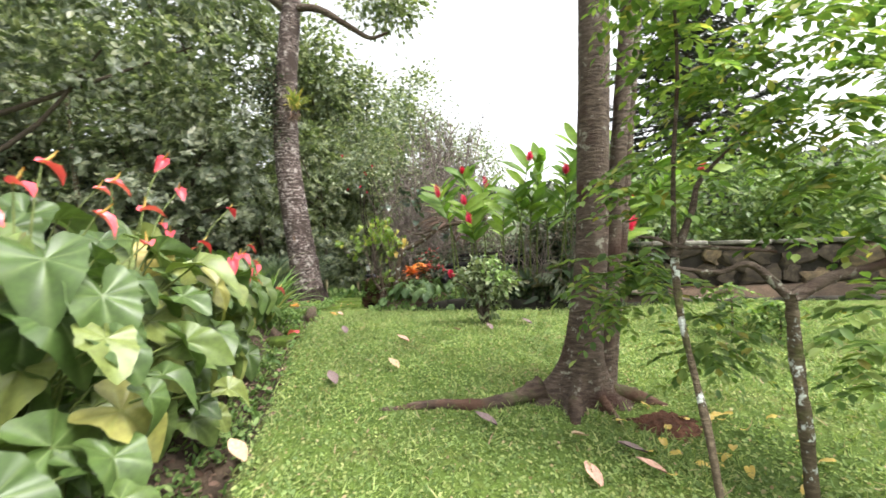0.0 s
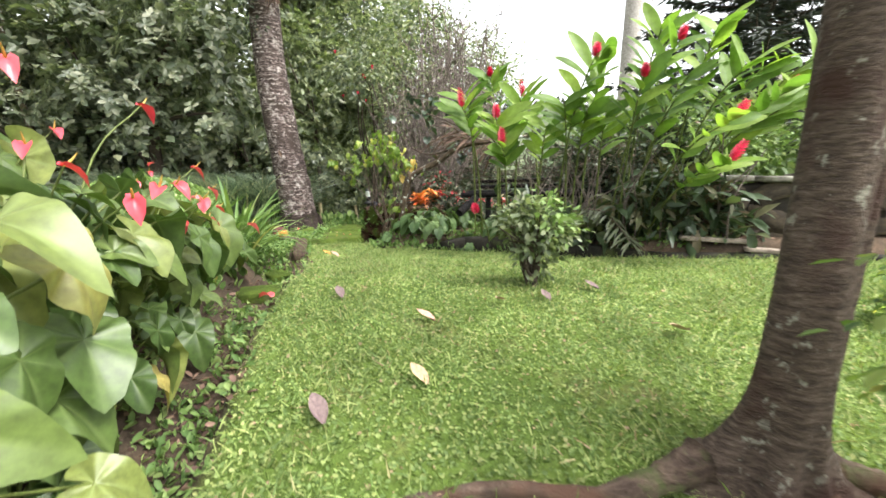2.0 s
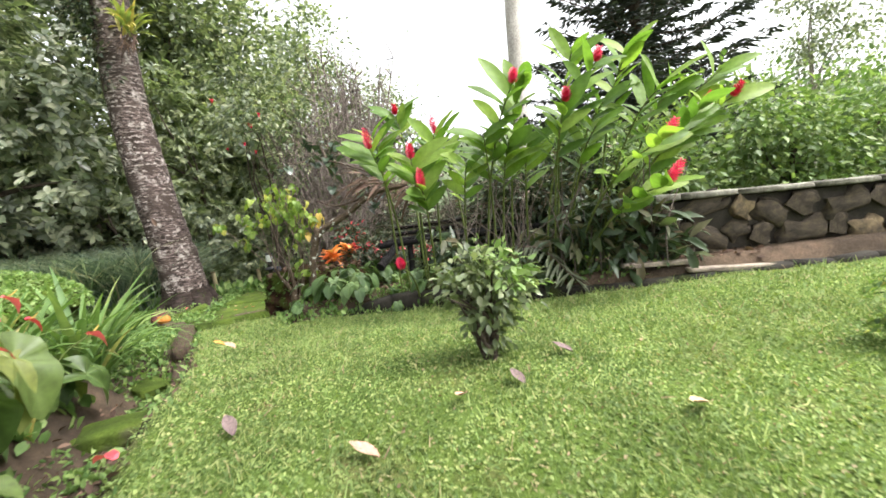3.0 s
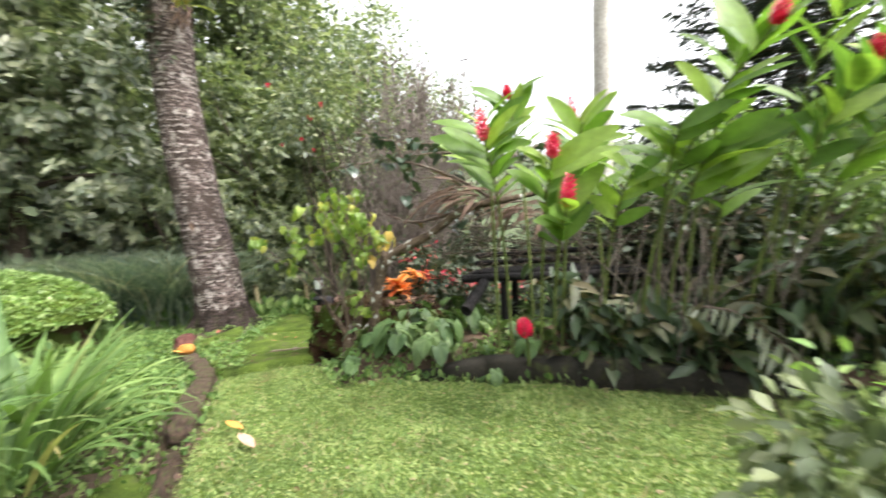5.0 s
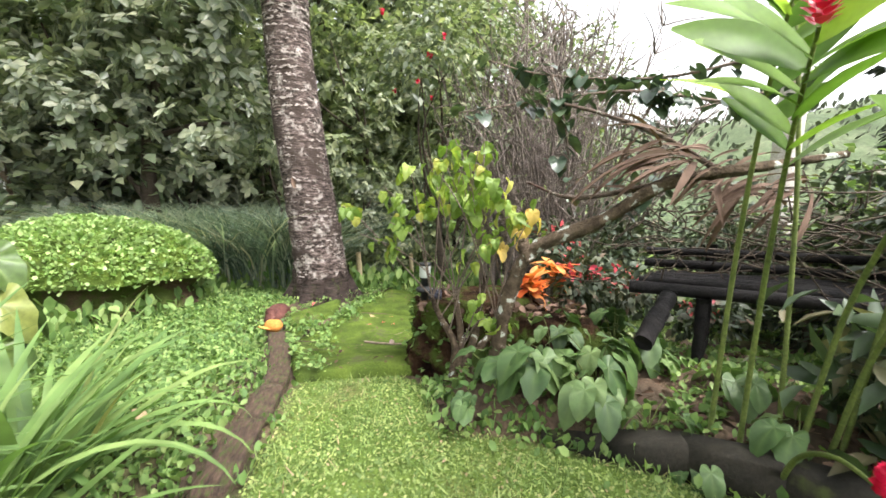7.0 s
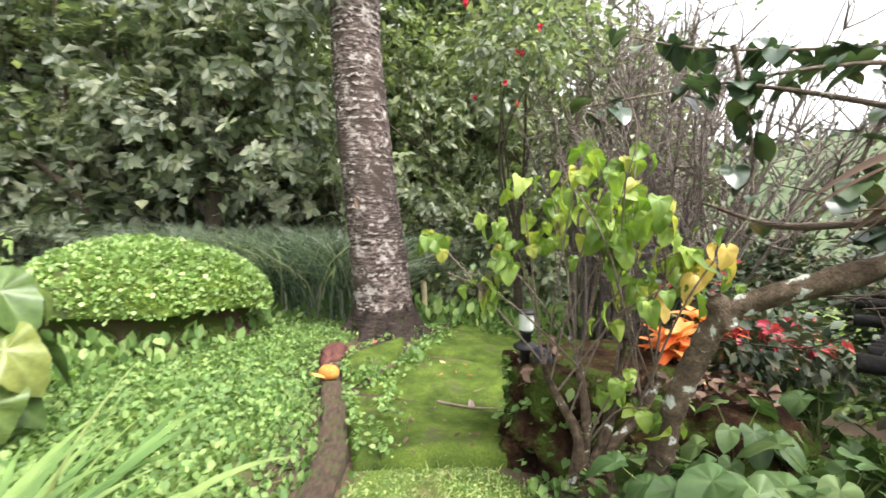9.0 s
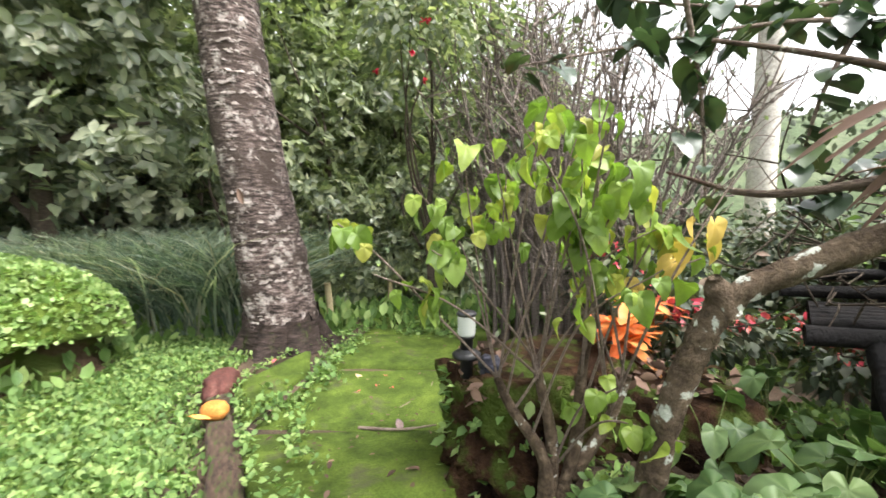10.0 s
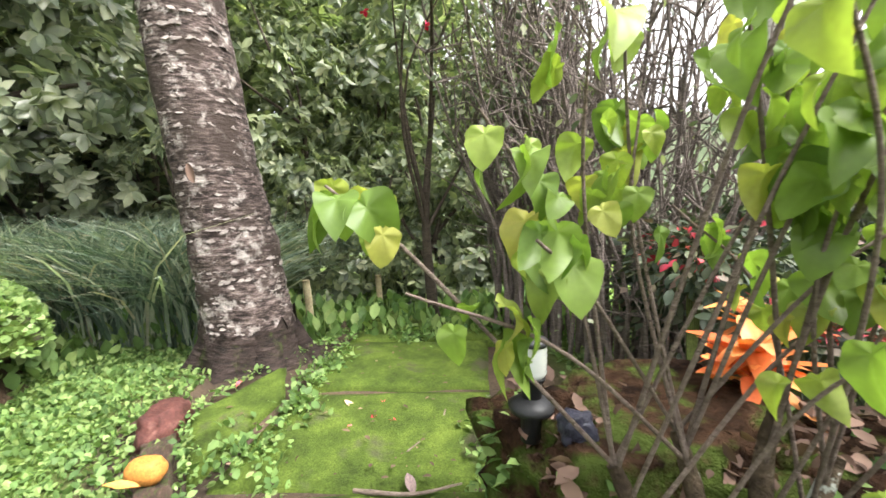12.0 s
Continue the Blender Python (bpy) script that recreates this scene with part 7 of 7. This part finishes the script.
for k in range(26):
    x, y = 1.35 + rng.normal(0, 0.28), 2.35 + rng.normal(0, 0.3)
    if x < 0.95:
        continue
    ob = new("fallen_petal", HLY[k % 2])
    ob.matrix_basis = pose(x, y, gz(x, y) + 0.03, rng.uniform(-20, 20), rng.uniform(-20, 20), rng.uniform(0, 360)) @ Matrix.Diagonal((0.5, 0.6, 0.5, 1))
    tagged(ob, "yellow petal fallen on the turf", "petal", "yellow petals")
for x, y, z in [(-3.3, 11.25, -0.27), (-2.2, 10.75, -0.33), (-2.05, 10.7, -0.33), (-2.0, 10.85, -0.33), (-2.35, 10.65, -0.34), (-2.15, 10.95, -0.32)]:
    ob = new("fallen_flower", SPATHE[0])
    ob.matrix_basis = pose(x, y, z + 0.015, 5, 0, x * 500) @ Matrix.Diagonal((0.5, 0.45, 0.5, 1))
    tagged(ob, "small red petal lying on the mossy slab", "petal", "red petals")
rng = np.random.default_rng(66)
V, F, rings, seg = [], [], 9, 44
ragged = [1 + 0.3 * noise.noise(Vector((math.cos(6.283 * k / seg) * 1.7, math.sin(6.283 * k / seg) * 1.7, 3.0))) + 0.22 * rng.normal() * (k % 2) for k in range(seg)]
for i in range(rings + 1):
    f = i / rings
    for k in range(seg):
        a = 6.283 * k / seg
        x = DIRT[0] + 0.02 + math.cos(a) * 0.22 * f * (1 + (ragged[k] - 1) * f)
        y = DIRT[1] - 0.02 + math.sin(a) * 0.17 * f * (1 + (ragged[k] - 1) * f)
        V.append((x, y, gz(x, y) + 0.035 * (1 - f * f) - 0.012 * f + 0.022 * (1 - f) ** 0.3 * noise.noise(Vector((x * 22, y * 22, 1.0)))))
for i in range(rings):
    F += [(i * seg + k, i * seg + (k + 1) % seg, (i + 1) * seg + (k + 1) % seg, (i + 1) * seg + k) for k in range(seg)]
dirt = new("bare_earth", chunk_mesh("bare_earth", [(np.array(V), F)], M_REDDIRT))
tagged(dirt, "ragged patch of bare reddish earth at the lawn tree", "earth")
rock_lump("orange_fruit", (-3.28, 10.08, gz(-3.28, 10.08) + 0.15), (0.1, 0.07, 0.07), 12, surface("fruit_skin", [(0.3, (0.4, 0.15, 0.03)), (0.7, (0.52, 0.23, 0.05))], 9, 0.7, 0.4, 60), "fallen orange fruit resting on the brick edging", "fruit", 0.9, 0.12, 3)
fl = new("fallen_flower", SPATHE[1])
fl.matrix_basis = pose(-1.53, 4.69, gz(-1.53, 4.69) + 0.05, 20, 10, 60)
tagged(fl, "red anthurium flower lying at the edge of the lawn", "flower")
rock_lump("plastic_bag", (-1.35, 9.22, 0.45), (0.055, 0.045, 0.06), 21, surface("dark_plastic_film", [(0.3, (0.012, 0.012, 0.02)), (0.7, (0.05, 0.05, 0.075))], 18, 0.35, 0.6, 60), "crumpled blackish plastic bag beside the path lamp", "bag", 0.9, 0.6, 4)
rock_lump("maroon_stone", (-3.56, 10.68, gz(-3.56, 10.68) + 0.04), (0.12, 0.2, 0.19), 15, M_REDSTONE, "dark maroon stone at the end of the brick edging", "stone", 0.8, 0.35, 4)
for c in [[(-1.95, 10.35, -0.33), (-1.75, 10.6, -0.32), (-1.7, 10.8, -0.3)], [(-2.2, 9.98, -0.29), (-1.9, 9.9, -0.26), (-1.65, 9.98, -0.27)]]:
    ob = new("fallen_twig", chunk_mesh("fallen_twig", [tube(curve_pts(c, 14), [0.012, 0.006], 7, 0.15, 0.1, 3)], M_TWIG))
    tagged(ob, "short dry twig lying on the mossy slab", "twig", "fallen twigs")
for k, (x, y) in enumerate([(-2.72, 10.9), (-2.78, 11.4), (-2.65, 11.7), (-2.95, 10.35), (-1.45, 10.4), (-1.42, 9.95), (-2.0, 12.35), (-1.6, 12.32)]):
    rng = np.random.default_rng(700 + k)
    n = 130
    P = rng.normal(size=(n, 3)) * np.array([0.09, 0.12, 0.05]) + (0, 0, 0.06)
    t = thing("weed_tuft", x, y, -0.36, "tuft of small green weeds in the slab joint", "weed", "weeds between the slabs")
    part("leaves", scatter("leaves", P, rng.normal(size=(n, 3)) + (0, 0, 0.5), rng.uniform(0.03, 0.08, n), LEAF_OVAL, F_WEED, width=np.full(n, 1.3), rng=rng), t)

rng = np.random.default_rng(801)
n = 160
y = rng.uniform(8.9, 12.6, n)
x = rng.uniform(0, 1, n) * (np.interp(y, WY, WX) * -1 - 1.65) * -1 - 1.55
z = np.interp(y, [8.8, 9.15, 10.0, 11.0, 12.3, 14], [-0.12, -0.13, -0.3, -0.29, -0.28, -0.4]) + 0.012
T = np.stack([rng.normal(size=n), rng.normal(size=n), rng.normal(0, 0.1, n)], -1)
tagged(new("slab_litter", scatter("slab_litter", np.stack([x, y, z], -1), T, rng.uniform(0.012, 0.06, n), LEAF_OVAL, F_DRY, up=np.tile([0.0, 0.0, 1.0], (n, 1)), rng=rng)), "small dry leaf bits on the mossy slabs", "leaf litter", kind="stuff")
n = 900
y = rng.uniform(8.8, 12.6, n)
edge = rng.uniform(size=n) < 0.5
x = np.where(edge, np.interp(y, WY, WX) + 0.12 + np.abs(rng.normal(0, 0.06, n)), -2.75 + 0.05 * (y - 11) + rng.normal(0, 0.06, n) + 0.4 * (10.4 - y) * (y < 10.4))
z = np.interp(y, [8.8, 9.15, 10.0, 11.0, 12.3, 14], [-0.12, -0.13, -0.3, -0.29, -0.28, -0.4]) + rng.uniform(0.0, 0.05, n)
T = np.stack([rng.normal(size=n), rng.normal(size=n), rng.uniform(0, 1.0, n)], -1)
tagged(new("joint_weeds", scatter("joint_weeds", np.stack([x, y, z], -1), T, rng.uniform(0.02, 0.06, n), LEAF_OVAL, F_WEED, width=np.full(n, 1.3), rng=rng)), "tiny weeds along the joints of the slabs", "weeds", kind="stuff")
